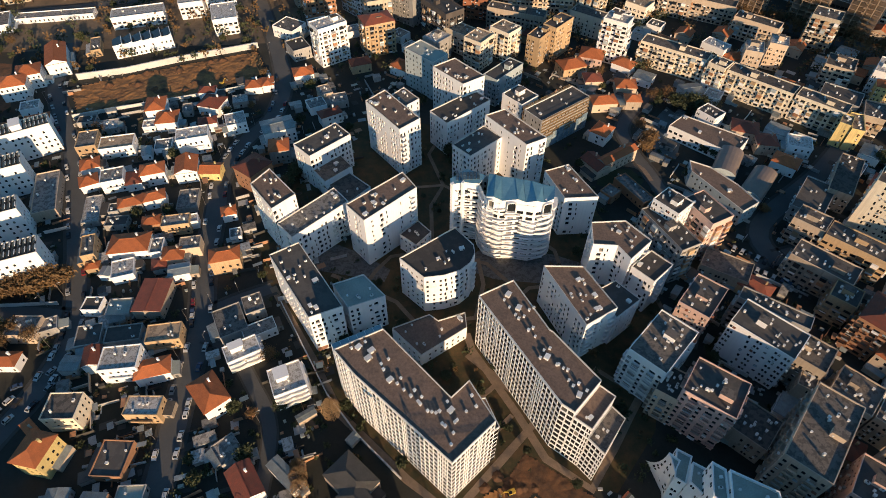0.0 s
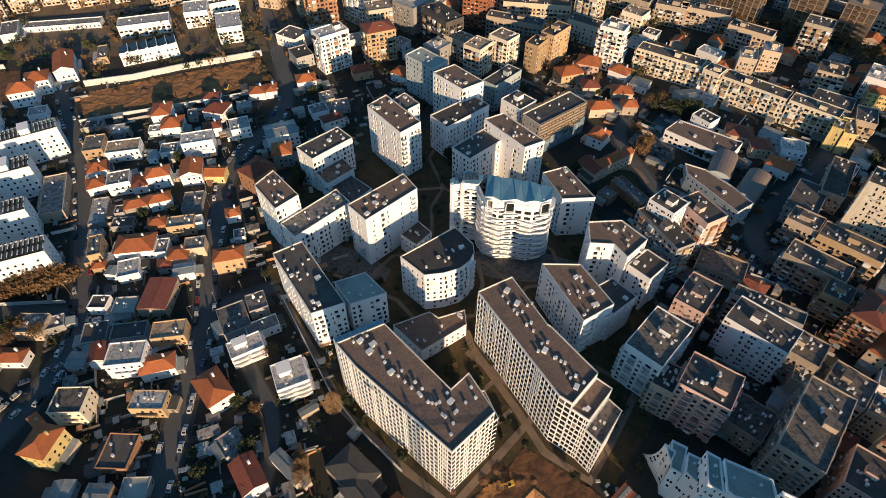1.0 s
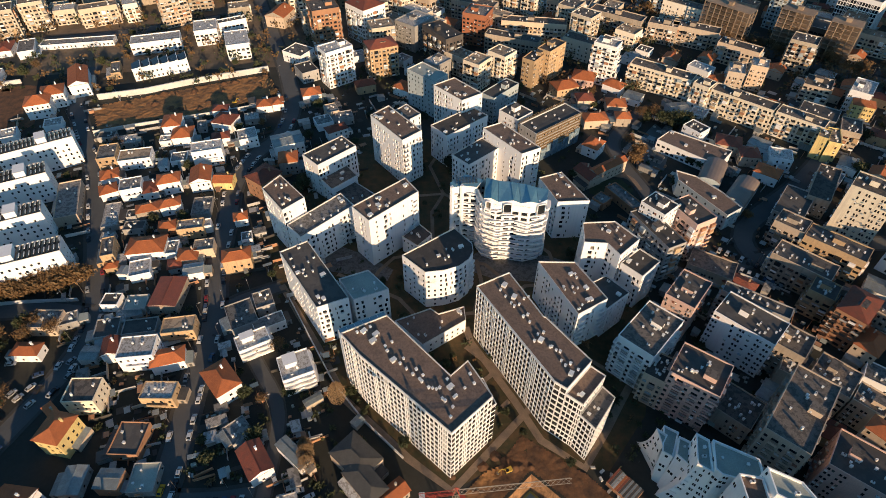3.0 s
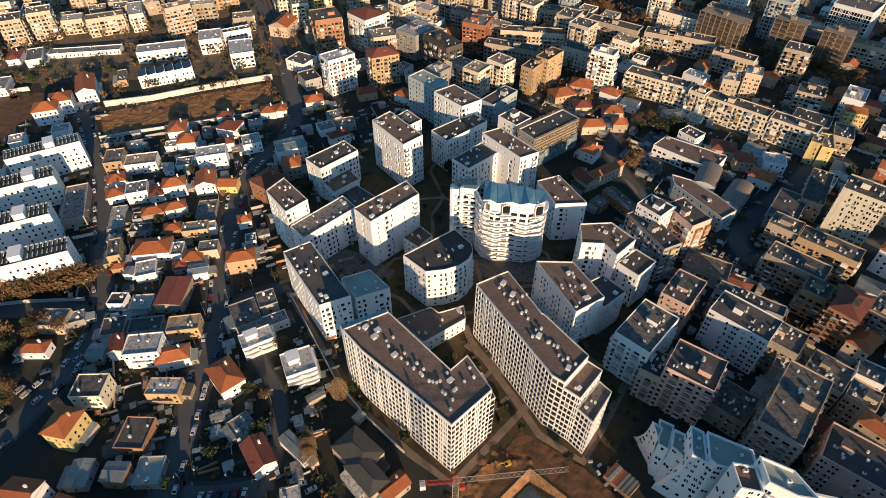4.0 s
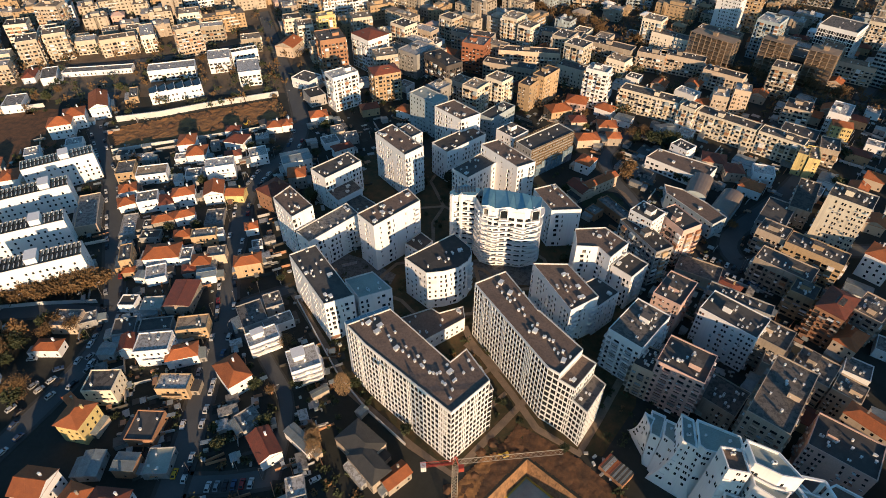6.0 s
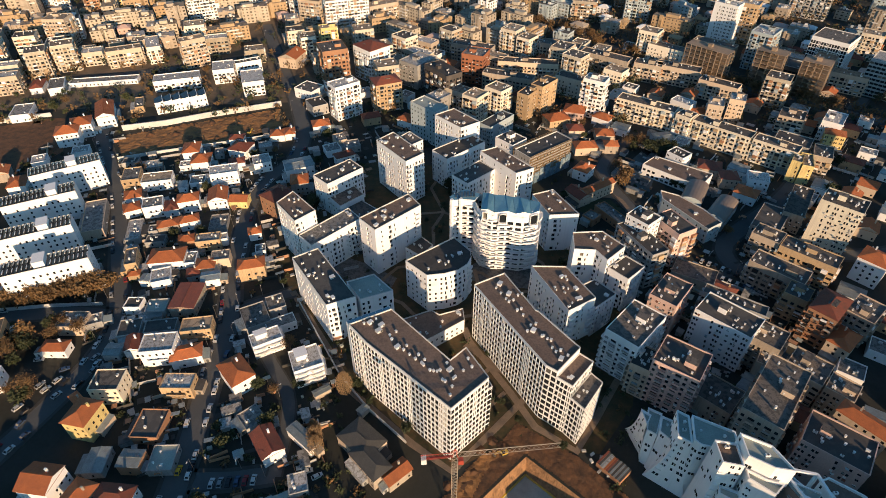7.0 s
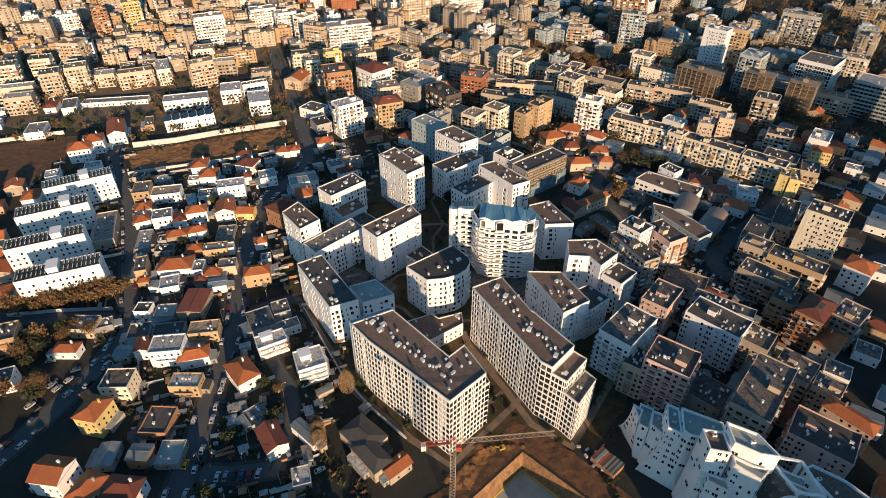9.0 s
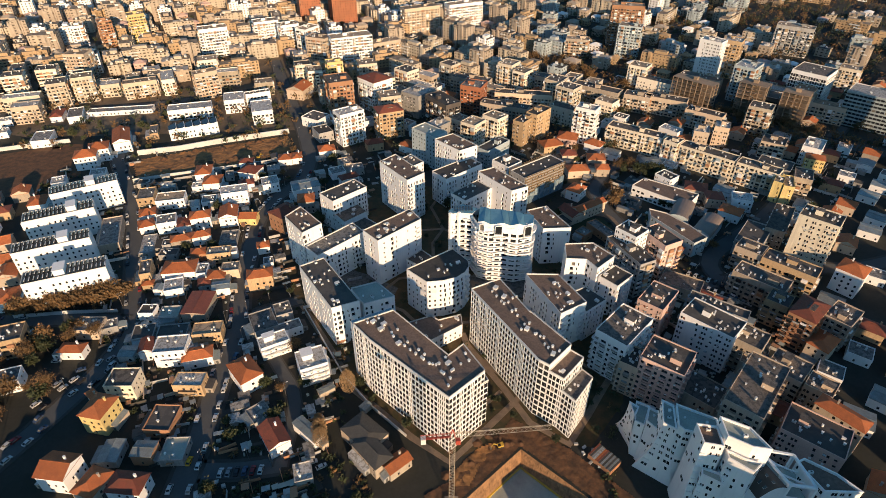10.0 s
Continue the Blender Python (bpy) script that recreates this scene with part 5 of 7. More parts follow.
# ---- white institution blocks with rows of collectors ----
def collector_block(x, y, w, d, turn, h, hut):
    ob = block(turned(x, y, w, d, turn), h, "white", "dark", ["plain", "plain", "plain", "plain"], "long white block with rows of solar collectors on its roof", single=50, units=0, group="collector blocks", seed=int(x), storey=3.0, turn=turn)
    n = int(w / 2.0)
    for k in range(n):
        u = -w / 2 + (k + 0.5) * w / n
        if abs(u - hut) < 3.2:
            continue
        for v in (-d * 0.24, d * 0.24):
            s = Shape()
            s.face([(-0.9, -2.0, 0.15), (0.7, -2.0, 1.15), (0.7, 2.0, 1.15), (-0.9, 2.0, 0.15)])
            s.face([(-0.9, 2.0, 0.09), (0.7, 2.0, 1.09), (0.7, -2.0, 1.09), (-0.9, -2.0, 0.09)], 1)
            s.tube((0.8, -1.5, 1.2), (0.8, 1.5, 1.2), 0.2, 0.2, 8, 2)
            s.beam((0.75, -1.3, 0), (0.75, -1.3, 1.2), 0.08, 1)
            s.beam((0.75, 1.3, 0), (0.75, 1.3, 1.2), 0.08, 1)
            p = part("solar_collector", s, [SOLAR, STEEL, WHITE_METAL], ob)
            p.matrix_basis = pose(0, 0, 0, 0, 0, turn) @ pose(u, v, h - 0.55)
    s = Shape()
    s.box(hut, 0, h - 0.55, 5.0, d * 0.7, 3.2)
    s.box(hut, 0, h + 2.65, 5.4, d * 0.7 + 0.4, 0.2)
    p = part("stair_hut", s, WALLS["white"], ob)
    p.matrix_basis = pose(0, 0, 0, 0, 0, turn)


collector_block(-227.0, 247.5, 38.1, 10.5, 30, 18, 4)
collector_block(-225.6, 216.1, 37.0, 11.1, 27, 18, 7)
collector_block(-212.8, 185.2, 37.6, 10.3, 25, 18, 6)
collector_block(-191.9, 159.9, 38.1, 10.9, 23, 18, -2)
house(-197.5, 213.1, 11.1, 30.9, 20, 6, "flat", "cream")


# ---- workshop with a saw-tooth roof ----
def sawtooth(x, y, w, d, turn, h):
    take(x, y, w * 0.4)
    ob = thing("workshop", x, y, 0, turn, "white workshop with a saw-tooth roof of dark glazing", "workshop")
    walls, panes = Shape(), []
    outline = turned(0, 0, w, d, 0)
    for i in range(4):
        facade(walls, panes, outline[i], outline[(i + 1) % 4], 0, h, "plain", random.Random(2), 3.6)
    part("wall", walls, WALLS["white"], ob)
    glaze(panes, ob, 20)
    n = 6
    for k in range(n):
        u0, u1 = -w / 2 + k * w / n, -w / 2 + (k + 1) * w / n
        s = Shape()
        s.face([(u0, -d / 2 + 0.3, h), (u1, -d / 2 + 0.3, h + 1.9), (u1, d / 2, h + 1.9), (u0, d / 2, h)], 2)
        s.box((u0 + u1) / 2, -d / 2 + 0.15, h, u1 - u0, 0.3, 1.2, 0, 1)
        s.face([(u0, -d / 2 + 0.3, h), (u1, -d / 2 + 0.3, h), (u1, -d / 2 + 0.3, h + 1.9)], 1)
        s.box(u1 - 0.15, 0.15, h, 0.3, d - 0.3, 2.1, 0, 1)
        s.face([(u1, d / 2, h), (u0, d / 2, h), (u1, d / 2, h + 1.9)], 1)
        part("roof_bay", s, [ROOFS["dark"], WALLS["white"], GLASS], ob)


sawtooth(-199.9, 359.5, 36.6, 11.5, 25, 8)


# ---- hillside dig and playing field ----
def low_wall(points, h, thick, material, label):
    left, right = strip(points, thick)
    s = Shape()
    for i in range(len(points) - 1):
        s.prism([right[i], right[i + 1], left[i + 1], left[i]], 0, h)
    return tagged(new("retaining_wall", s.mesh("retaining_wall", [material])), label, "wall", kind="structure")


low_wall([(-229.8, 322.3), (-201.2, 330.5), (-174.6, 343.1), (-125.0, 362.2)], 4.0, 1.0, COPING, "pale concrete retaining wall above the dig")
low_wall([(-337.7, 327.8), (-292.3, 344.0)], 3.0, 0.8, COPING, "pale wall along the playing field")
low_wall([(-216, 282), (-190, 291), (-150, 304), (-116, 316)], 2.2, 0.5, COPING, "pale site wall between houses and the dig")
low_wall([(-215, 143), (-190, 146.5), (-165, 148)], 2.0, 0.4, COPING, "pale boundary wall beside the street")
churned("dig", [(-231, 313), (-201, 326), (-172, 339), (-124, 358), (-112, 330), (-146, 306), (-181, 298), (-214, 282)], 0.05, SAND, 1.3, 0.55, 9.0, "reddish-brown earth of the hillside dig", "earth")
sheet("playing_field", [(-345, 318), (-288.5, 341), (-280, 340), (-258, 293), (-269, 266), (-310, 255)], 0.08, CLAY, "bare brown playing field", "field")
take(-180, 320, 24), take(-160, 322, 22), take(-130, 342, 18), take(-195, 312, 20), take(-150, 328, 22), take(-210, 306, 18), take(-305, 300, 34), take(-280, 315, 20)
rough = random.Random(8)
for k in range(26):
    x, y = rough.uniform(-215, -125), rough.uniform(305, 345)
    if inside((x, y), [(-231, 313), (-172, 337), (-124, 354), (-116, 330), (-146, 308), (-214, 286)]):
        heap, r = Shape(), rough.uniform(1.5, 4)
        ring = [(x + r * rough.uniform(0.7, 1.2) * math.cos(a * 0.785), y + r * rough.uniform(0.7, 1.2) * math.sin(a * 0.785)) for a in range(8)]
        z = r * rough.uniform(0.3, 0.6)
        for i in range(8):
            heap.face([(*ring[i], 0.05), (*ring[(i + 1) % 8], 0.05), (x, y, z)])
        tagged(new("earth_mound", heap.mesh("earth_mound", [CLAY])), "loose heap of dug brown earth", "earth mound", "earth mounds")
for k in range(16):
    x, y = rough.uniform(-8, 34), rough.uniform(50, 82)
    if not inside((x, y), PIT) and inside((x, y), [(16, 83), (-16, 48), (-20, 40), (31, 69), (36, 72)]):
        heap, r = Shape(), rough.uniform(1.0, 2.6)
        ring = [(x + r * rough.uniform(0.7, 1.2) * math.cos(a * 0.785), y + r * rough.uniform(0.7, 1.2) * math.sin(a * 0.785)) for a in range(8)]
        for i in range(8):
            heap.face([(*ring[i], 0.05), (*ring[(i + 1) % 8], 0.05), (x, y, r * 0.5)])
        tagged(new("earth_mound", heap.mesh("earth_mound", [CLAY])), "loose heap of dug brown earth", "earth mound", "earth mounds")


# ---- school with a fan-shaped roof and two vaulted halls ----
def school():
    block([(127.0, 234.0), (125.7, 225.6), (142.1, 196.8), (151.7, 203.0), (145.6, 215.9), (136.2, 228.9)], 10, "teal", "brown", "plain", "blue-grey school with a sharp fan-shaped roof", name="school", category="school", units=2, seed=41)
    for x, y, w, d, turn in ((149.0, 237.3, 11.9, 22.0, -30), (158.8, 220.4, 11.2, 25.0, -39)):
        take(x, y, 12)
        ob = thing("school_hall", x, y, 0, turn, "school hall with a curved brown metal roof", "hall", "school halls")
        s = Shape()
        s.prism(turned(0, 0, w, d, 0), 0, 6)
        part("wall", s, WALLS["teal"], ob)
        s = Shape()
        for k in range(10):
            a0, a1 = math.pi * k / 10, math.pi * (k + 1) / 10
            p0, p1 = (-w / 2 * math.cos(a0) * 1.04, 6 + 3.2 * math.sin(a0)), (-w / 2 * math.cos(a1) * 1.04, 6 + 3.2 * math.sin(a1))
            s.face([(p0[0], -d / 2, p0[1]), (p0[0], d / 2, p0[1]), (p1[0], d / 2, p1[1]), (p1[0], -d / 2, p1[1])])
        for v in (-d / 2, d / 2):
            s.face([(-w / 2 * math.cos(math.pi * k / 10) * 1.04, v, 6 + 3.2 * math.sin(math.pi * k / 10)) for k in range(11)], 1)
        part("vaulted_roof", s, [surface("brown_roof_metal", (0.24, 0.19, 0.16), (0.19, 0.15, 0.13), rough=0.5), WALLS["teal"]], ob)


school()
block([(125.5, 266.6), (153.4, 241.2), (165.6, 255.0), (136.0, 276.3)], 8, "white", "brown", ["wide", "plain", "plain", "plain"], "low white school wing with a brown flat roof", name="school_wing", category="school", units=6, seed=42, turn=-40)
house(150.5, 307.5, 13.0, 11.0, 10, 5, "metal", "teal")
apartment(151.5, 277.5, 10.0, 12.0, 38, 10, "white", "dark", "plain")
house(80.0, 237.5, 9.0, 13.0, 32, 6, "ridge", "cream")
for x, y in ((104.9, 249.7), (107.0, 241.0), (103.6, 258.0)):
    take(x, y, 4)


# ---- buildings under construction ----
def concrete_frame(x, y, w, d, turn, h, label, scaffold=True):
    take(x, y, 0.5 * max(w, d))
    ob = thing("unfinished_building", x, y, 0, turn, label, "unfinished building", "concrete frames")
    nx, ny = max(2, int(w / 4.5)), max(2, int(d / 4.5))
    floors = int(h / 3.2)
    for f in range(floors + 1):
        s = Shape()
        s.box(0, 0, f * 3.2 - 0.26 if f else 0, w, d, 0.26)
        part("floor_slab", s, CONCRETE, ob)
    for i in range(nx + 1):
        for j in range(ny + 1):
            if 0 < i < nx and 0 < j < ny:
                continue
            s = Shape()
            s.box(-w / 2 + 0.3 + i * (w - 0.6) / nx, -d / 2 + 0.3 + j * (d - 0.6) / ny, 0, 0.5, 0.5, floors * 3.2)
            part("column", s, CONCRETE, ob)
    core = Shape()
    core.box(0, 0, 0, 3.6, 3.2, floors * 3.2 + 2.5)
    part("stair_core", core, CONCRETE, ob)


concrete_frame(215.6, 418.0, 12.4, 36.0, 44, 28, "bare concrete frame of an unfinished slab block")
concrete_frame(259.1, 402.0, 22.0, 13.0, -41, 30, "bare concrete frame with rough scaffolding")
concrete_frame(284.5, 382.0, 20.0, 14.0, -38, 30, "narrow bare concrete tower frame")
SCAFFOLD = surface("scaffold_timber", (0.36, 0.24, 0.12), (0.26, 0.18, 0.10))
NET = surface("blue_debris_net", (0.09, 0.15, 0.21), (0.24, 0.30, 0.34), rough=0.7, coarse=0.3, crisp=True)


def scaffolded(x, y, w, d, turn, h):
    ob = block(turned(x, y, w, d, turn), h, "grey", "dark", "plain", "grey block wrapped in timber scaffolding and blue netting", units=6, seed=52, turn=turn)
    pole, deck, rail = Shape(), Shape(), Shape()
    pole.beam((0, 0, 0), (0, 0, h + 1), 0.14)
    deck.box(0, 0, 0, w, 0.8, 0.1)
    rail.beam((-w / 2, 0, 0), (w / 2, 0, 0), 0.1)
    pole, deck, rail = (piece.mesh(name, [SCAFFOLD]) for name, piece in (("scaffold_pole", pole), ("scaffold_deck", deck), ("scaffold_rail", rail)))
    about = pose(0, 0, 0, 0, 0, turn)
    for side in (-1, 1):
        yy = side * (d / 2 + 0.9)
        for k in range(int(w / 2.2) + 1):
            part("scaffold_pole", pole, SCAFFOLD, ob).matrix_basis = about @ pose(-w / 2 + 2.2 * k, yy, 0)
        for f in range(1, int(h / 2.0) + 1):
            part("scaffold_deck", deck, SCAFFOLD, ob).matrix_basis = about @ pose(0, side * (d / 2 + 0.55), f * 2.0)
            part("scaffold_rail", rail, SCAFFOLD, ob).matrix_basis = about @ pose(0, yy, f * 2.0 + 1)
    s = Shape()
    for k in range(8):
        u0, u1 = -w / 2 + k * w / 8, -w / 2 + (k + 1) * w / 8
        s.box((u0 + u1) / 2, -d / 2 - 1.1 - 0.05 * (k % 2), 0, u1 - u0 - 0.3, 0.04, h * (0.32 + 0.07 * (k * 5 % 4)))
    p = part("debris_net", s, NET, ob, "blue debris netting")
    p.matrix_basis = pose(0, 0, 0, 0, 0, turn)


scaffolded(62.0, 270.0, 36.8, 13.1, 38, 20)
apartment(42.4, 277.9, 13.4, 14.6, 43, 20, "white", "dark", "plain")

# ---- landmarks farther out ----
block(turned(318, 424, 28, 28, -45), 33, "white", "patchy", "grid", "modern office block with a white lattice front", units=4, seed=61, turn=-45)
block(turned(350, 383, 39, 25, -43), 28, "teal", "pale", "band", "modern pale-framed office block with dark glass bands", units=4, seed=62, turn=-43)
block(turned(281, 402, 18, 18, -40), 18, "dark", "dark", "band", "low dark glazed block between concrete frames", units=2, seed=63, turn=-40)
apartment(268.7, 440, 17.8, 22, -42, 32, "teal", "pale", "balcony")
apartment(255.6, 493, 20.8, 15, -42, 38, "white", "pale", "plain")
apartment(279, 501, 16.4, 16, -35, 36, "ochre", "pale", "balcony")
block(turned(-172, 700, 26, 26, 20), 72, "red", "dark", "plain", "tall dark-red tower with small windows", name="tower_block", units=0, seed=64, group="red towers")
block(turned(-128, 690, 30, 28, 20), 72, "red", "dark", "plain", "tall dark-red tower with small windows", name="tower_block", units=0, seed=65, group="red towers")
for values in ((-346.5, 605.8, 17, 15, 33, 32, "yellow"), (-401.9, 581.8, 13, 16, 27, 26, "white"), (-376.8, 592.7, 13, 14, 37, 28, "brick"), (-215, 440.3, 20, 10.5, 35, 24, "cream"),
               (-97.8, 539.8, 42, 18, 22, 28, "white"), (-64.1, 555.4, 32, 13, 32, 18, "cream"), (-102.6, 463.8, 14.6, 10, 23, 26, "yellow"), (-201.6, 602.8, 26.9, 15, 26, 26, "white"),
               (-173.1, 589.3, 20.4, 15, 31, 26, "white"), (-149, 575.8, 14.5, 22, -30, 26, "white"), (-130.4, 541.2, 23, 15, -20, 26, "cream"), (374.7, 571.7, 36, 16, -34, 30, "grey"),
               (199.2, 597, 34, 16, -12, 45, "brick"), (194.2, 557.4, 23, 14, -24, 34, "teal"), (140.6, 558.9, 23.5, 13, -14, 20, "cream"), (-245.8, 559.5, 28.8, 15, 26, 30, "white"), (-351.6, 486.8, 20, 17, 1, 26, "cream"),
               (-30, 650, 45, 15, 26, 30, "cream"), (22, 670, 45, 15, 26, 30, "white")):
    apartment(*values, "tan", "balcony")

# ---- unseen shade casters added south of the houses, behind the camera's view edge ----
for values in ((-84, 16, 18, 11, 10, 15), (-58, 20, 20, 11, -8, 15), (-34, 12, 16, 11, 5, 12), (-112, 22, 18, 11, 4, 12), (-140, 12, 18, 12, 0, 15), (-180, 30, 20, 11, 6, 12)):
    apartment(*values, "cream", "dark", "balcony")

# ---- unseen tall blocks added east of the view to shade the eastern streets ----
# heights set by the shadow wanted; the last two shade leaning building and pit
for values in ((268, 140, 26, 14, -40, 30), (300, 175, 30, 14, -40, 45), (335, 215, 36, 14, -40, 57), (372, 260, 36, 14, -40, 60), (236, 95, 24, 14, -40, 27), (205, 60, 24, 14, -40, 30), (410, 300, 36, 14, -40, 63), (166, 0, 60, 14, -40, 33), (228, 38, 24, 14, -40, 33), (124, -14, 44, 14, 18, 46), (62, 0, 26, 14, 28, 9)):
    apartment(*values, "grey", "dark", "plain")



def striped_shed(x, y, w, d, turn):
    """Site shed under a roof of loose sheets in several colours."""
    ob = thing("site_shed", x, y, 0, turn, "low site shed roofed with striped sheets of metal", "shed")
    s = Shape()
    s.prism(turned(0, 0, w, d, 0), 0, 2.6)
    part("wall", s, WALLS["brick"], ob)
    dice = random.Random(6)
    for k in range(13):
        s = Shape()
        u = -w / 2 + (k + 0.5) * w / 13
        s.box(u, dice.uniform(-0.2, 0.2), 2.62 + 0.03 * (k % 2), w / 13 - 0.08, d + 0.5, 0.06)
        part("roof_sheet", s, (ROOFS["rust"], ROOFS["pale"], ROOFS["dark"], ROOFS["tile"], ROOFS["metal"])[(k * 2 + k // 7) % 5 if k < 7 else (2, 4)[k % 2]], ob)


striped_shed(63.4, 63.4, 10.5, 6.8, -48)
for k in range(9):
    block_ = Shape()
    block_.box(0, 0, 0, 1.6, 0.9, 0.8)
    ob = tagged(new("concrete_block", block_.mesh("concrete_block", [COPING if k % 2 else WALLS["grey"]])), "loose concrete block on the building site", "concrete block", "site blocks")
    ob.matrix_basis = pose(54 + 2.3 * (k % 3) + 0.7 * k, 71 - 1.4 * k, 0.05, 0, 0, 37 * k)


# ---- white villa with stacked curved balconies ----
def villa(x, y, w, d, turn, h, label):
    take(x, y, 8)
    ob = thing("villa", x, y, 0, turn, label, "house", "villas")
    walls, panes = Shape(), []
    outline = turned(0, 0, w, d, 0)
    for i in range(4):
        facade(walls, panes, outline[i], outline[(i + 1) % 4], 0, h, "plain", random.Random(4), 3.0)
    part("wall", walls, WALLS["white"], ob)
    glaze(panes, ob, 24)
    flat_roof(outline, h, ROOFS["pale"], ob, WALLS["white"], 0.5, 0.25)
    hut = Shape()
    hut.box(-w * 0.12, d * 0.15, h - 0.5, w * 0.38, d * 0.4, 2.7)
    hut.box(-w * 0.12, d * 0.15, h + 2.2, w * 0.44, d * 0.46, 0.18)
    part("roof_room", hut, WALLS["white"], ob)
    for f in range(1, int(h / 3.0) + 1):
        for side in (-1, 1):
            s = Shape()
            n, z = 8, f * 3.0 - 0.1
            if side < 0:
                rim = [(-w / 2 + k * w / n, -d / 2 - 0.7 - 0.8 * math.sin(math.pi * ((2 * k / n) % 1.0))) for k in range(n + 1)]
                inner = [(p[0], -d / 2) for p in rim]
            else:
                rim = [(w / 2 + 0.6 + 0.8 * math.sin(math.pi * ((2 * k / n) % 1.0)), -d / 2 + k * d / n) for k in range(n + 1)]
                inner = [(w / 2, p[1]) for p in rim]
            for k in range(n):
                a, b, c, e = rim[k], rim[k + 1], inner[k + 1], inner[k]
                s.face([(*a, z), (*b, z), (*c, z), (*e, z)])
                s.face([(*e, z - 0.18), (*c, z - 0.18), (*b, z - 0.18), (*a, z - 0.18)])
                s.face([(*a, z - 0.18), (*b, z - 0.18), (*b, z + 0.9), (*a, z + 0.9)])
                s.face([(*b, z), (*a, z), (*a, z + 0.9), (*b, z + 0.9)])
            part("balcony", s, WALLS["white"], ob, "curved white balcony")
    roof_units(outline, h, ob, random.Random(7), 4, ("tank", "vent", "air_unit"), lip=0.5)


villa(-57.6, 107.2, 12.2, 11.7, 24, 11, "white villa with stacked curved balconies and a white roof")
villa(-78.4, 121.5, 13.2, 8.0, 29, 8, "white house with rounded balconies beside a workshop")


apartment(-205.0, 120.0, 22, 12, 20, 11, "ochre", "patchy", "balcony")
house(-190.0, 99.0, 12, 9, 20, 7, "flat", "white")


# the blocks south-east of the new quarter
apartment(98.6, 175.5, 10.1, 27.3, 25, 22, "grey", "dark", "balcony")
apartment(100.6, 185.0, 11.3, 12.9, 41, 28, "white", "dark", "plain")
apartment(117.2, 185.3, 12.2, 18.4, 27, 24, "pink", "dark", "balcony")
apartment(101.9, 137.8, 12.4, 18.3, -40, 22, "pink", "dark", "plain")
apartment(122.2, 122.6, 24.2, 14.5, -44, 22, "white", "dark", "plain")
apartment(129.4, 133.6, 26.7, 6.8, -35, 20, "grey", "dark", "balcony")
apartment(80.3, 115.7, 15.0, 23.5, -43, 24, "white", "patchy", "balcony")
apartment(93.3, 96.6, 18.1, 15.8, -36, 25, "pink", "dark", "balcony")
apartment(81.7, 102.2, 8.3, 12.2, -34, 18, "cream", "dark", "balcony")
apartment(122.9, 80.8, 14.5, 33.0, -41, 26, "cream", "patchy", "balcony")
apartment(137.8, 62.3, 21.1, 15.9, -39, 22, "pink", "dark", "plain")
house(154.9, 73.2, 7.2, 17.8, 39, 18, "tile", "cream")
apartment(109.2, 90.6, 15.4, 14.4, -43, 11, "cream", "patchy", "plain")
apartment(205.3, 194.3, 19.9, 14.6, -41, 31, "ivory", "patchy", "plain")
apartment(184.0, 172.8, 26.9, 11.6, -42, 15, "ochre", "dark", "balcony")
apartment(163.6, 161.5, 25.7, 12.1, -43, 15, "cream", "dark", "balcony")
apartment(169.2, 187.7, 13.9, 11.6, -42, 15, "cream", "patchy", "balcony")
apartment(164.7, 144.4, 10.4, 11.0, -41, 15, "ochre", "dark", "balcony")
apartment(171.2, 131.9, 17.9, 11.8, 43, 19, "brick", "rust", "balcony")
apartment(188.7, 132.3, 16.0, 11.6, 41, 16, "cream", "patchy", "balcony")
house(215.2, 169.7, 12.4, 12.7, 42, 14, "tile", "white")
apartment(149.3, 101.6, 14.8, 14.6, 45, 14, "cream", "patchy", "balcony")
house(174.9, 120.1, 13.5, 9.1, 40, 10, "tile", "cream")
apartment(157.8, 91.2, 10.7, 10.4, -44, 14, "cream", "patchy", "plain")
apartment(137.0, 110.4, 6.0, 18.5, -35, 13, "cream", "patchy", "plain")
apartment(136.8, 115.5, 14.3, 13.1, -42, 18, "cream", "patchy", "balcony")
apartment(169.2, 168.1, 10.4, 5.5, 44, 8, "grey", "patchy", "plain")
apartment(125.2, 165.5, 20.4, 12.3, -31, 8, "cream", "patchy", "plain")
apartment(180.4, 207.5, 14.1, 26.9, -38, 10, "grey", "dark", "plain")
apartment(201.7, 221.6, 10.7, 33.2, -35, 12, "cream", "patchy", "plain")
# streets of small houses
house(-190.6, 250.1, 10.1, 14.1, 14, 10, "flat", "ochre")
house(-176.4, 251.5, 17.5, 11.0, 13, 7, "tan", "white")
house(-185.3, 235.7, 9.3, 8.7, 23, 5, "tile", "white")
house(-180.7, 222.7, 8.7, 8.4, 27, 5, "tile", "white")
house(-167.9, 223.4, 11.1, 10.4, 18, 8, "flat", "white")
house(-158.3, 224.7, 7.6, 10.1, 17, 5, "rust", "white")
house(-149.1, 228.3, 11.7, 8.8, 17, 8, "tile", "white")
house(-135.4, 254.3, 16.5, 10.2, 16, 11, "pale", "white")
house(-133.2, 232.7, 10.7, 13.4, 13, 7, "gable", "white")
house(-120.7, 232.1, 10.2, 8.1, 0, 5, "gable", "yellow")
house(-153.3, 206.2, 10.8, 6.8, 20, 6, "tile", "cream")
house(-143.0, 210.4, 10.4, 6.9, 21, 6, "tile", "white")
house(-171.6, 203.4, 7.7, 18.9, 15, 3.5, "pale", "grey")
house(-143.5, 178.8, 17.2, 11.4, 8, 6, "tile", "white")
house(-160.4, 175.5, 5.8, 13.0, 18, 8, "flat", "ochre")
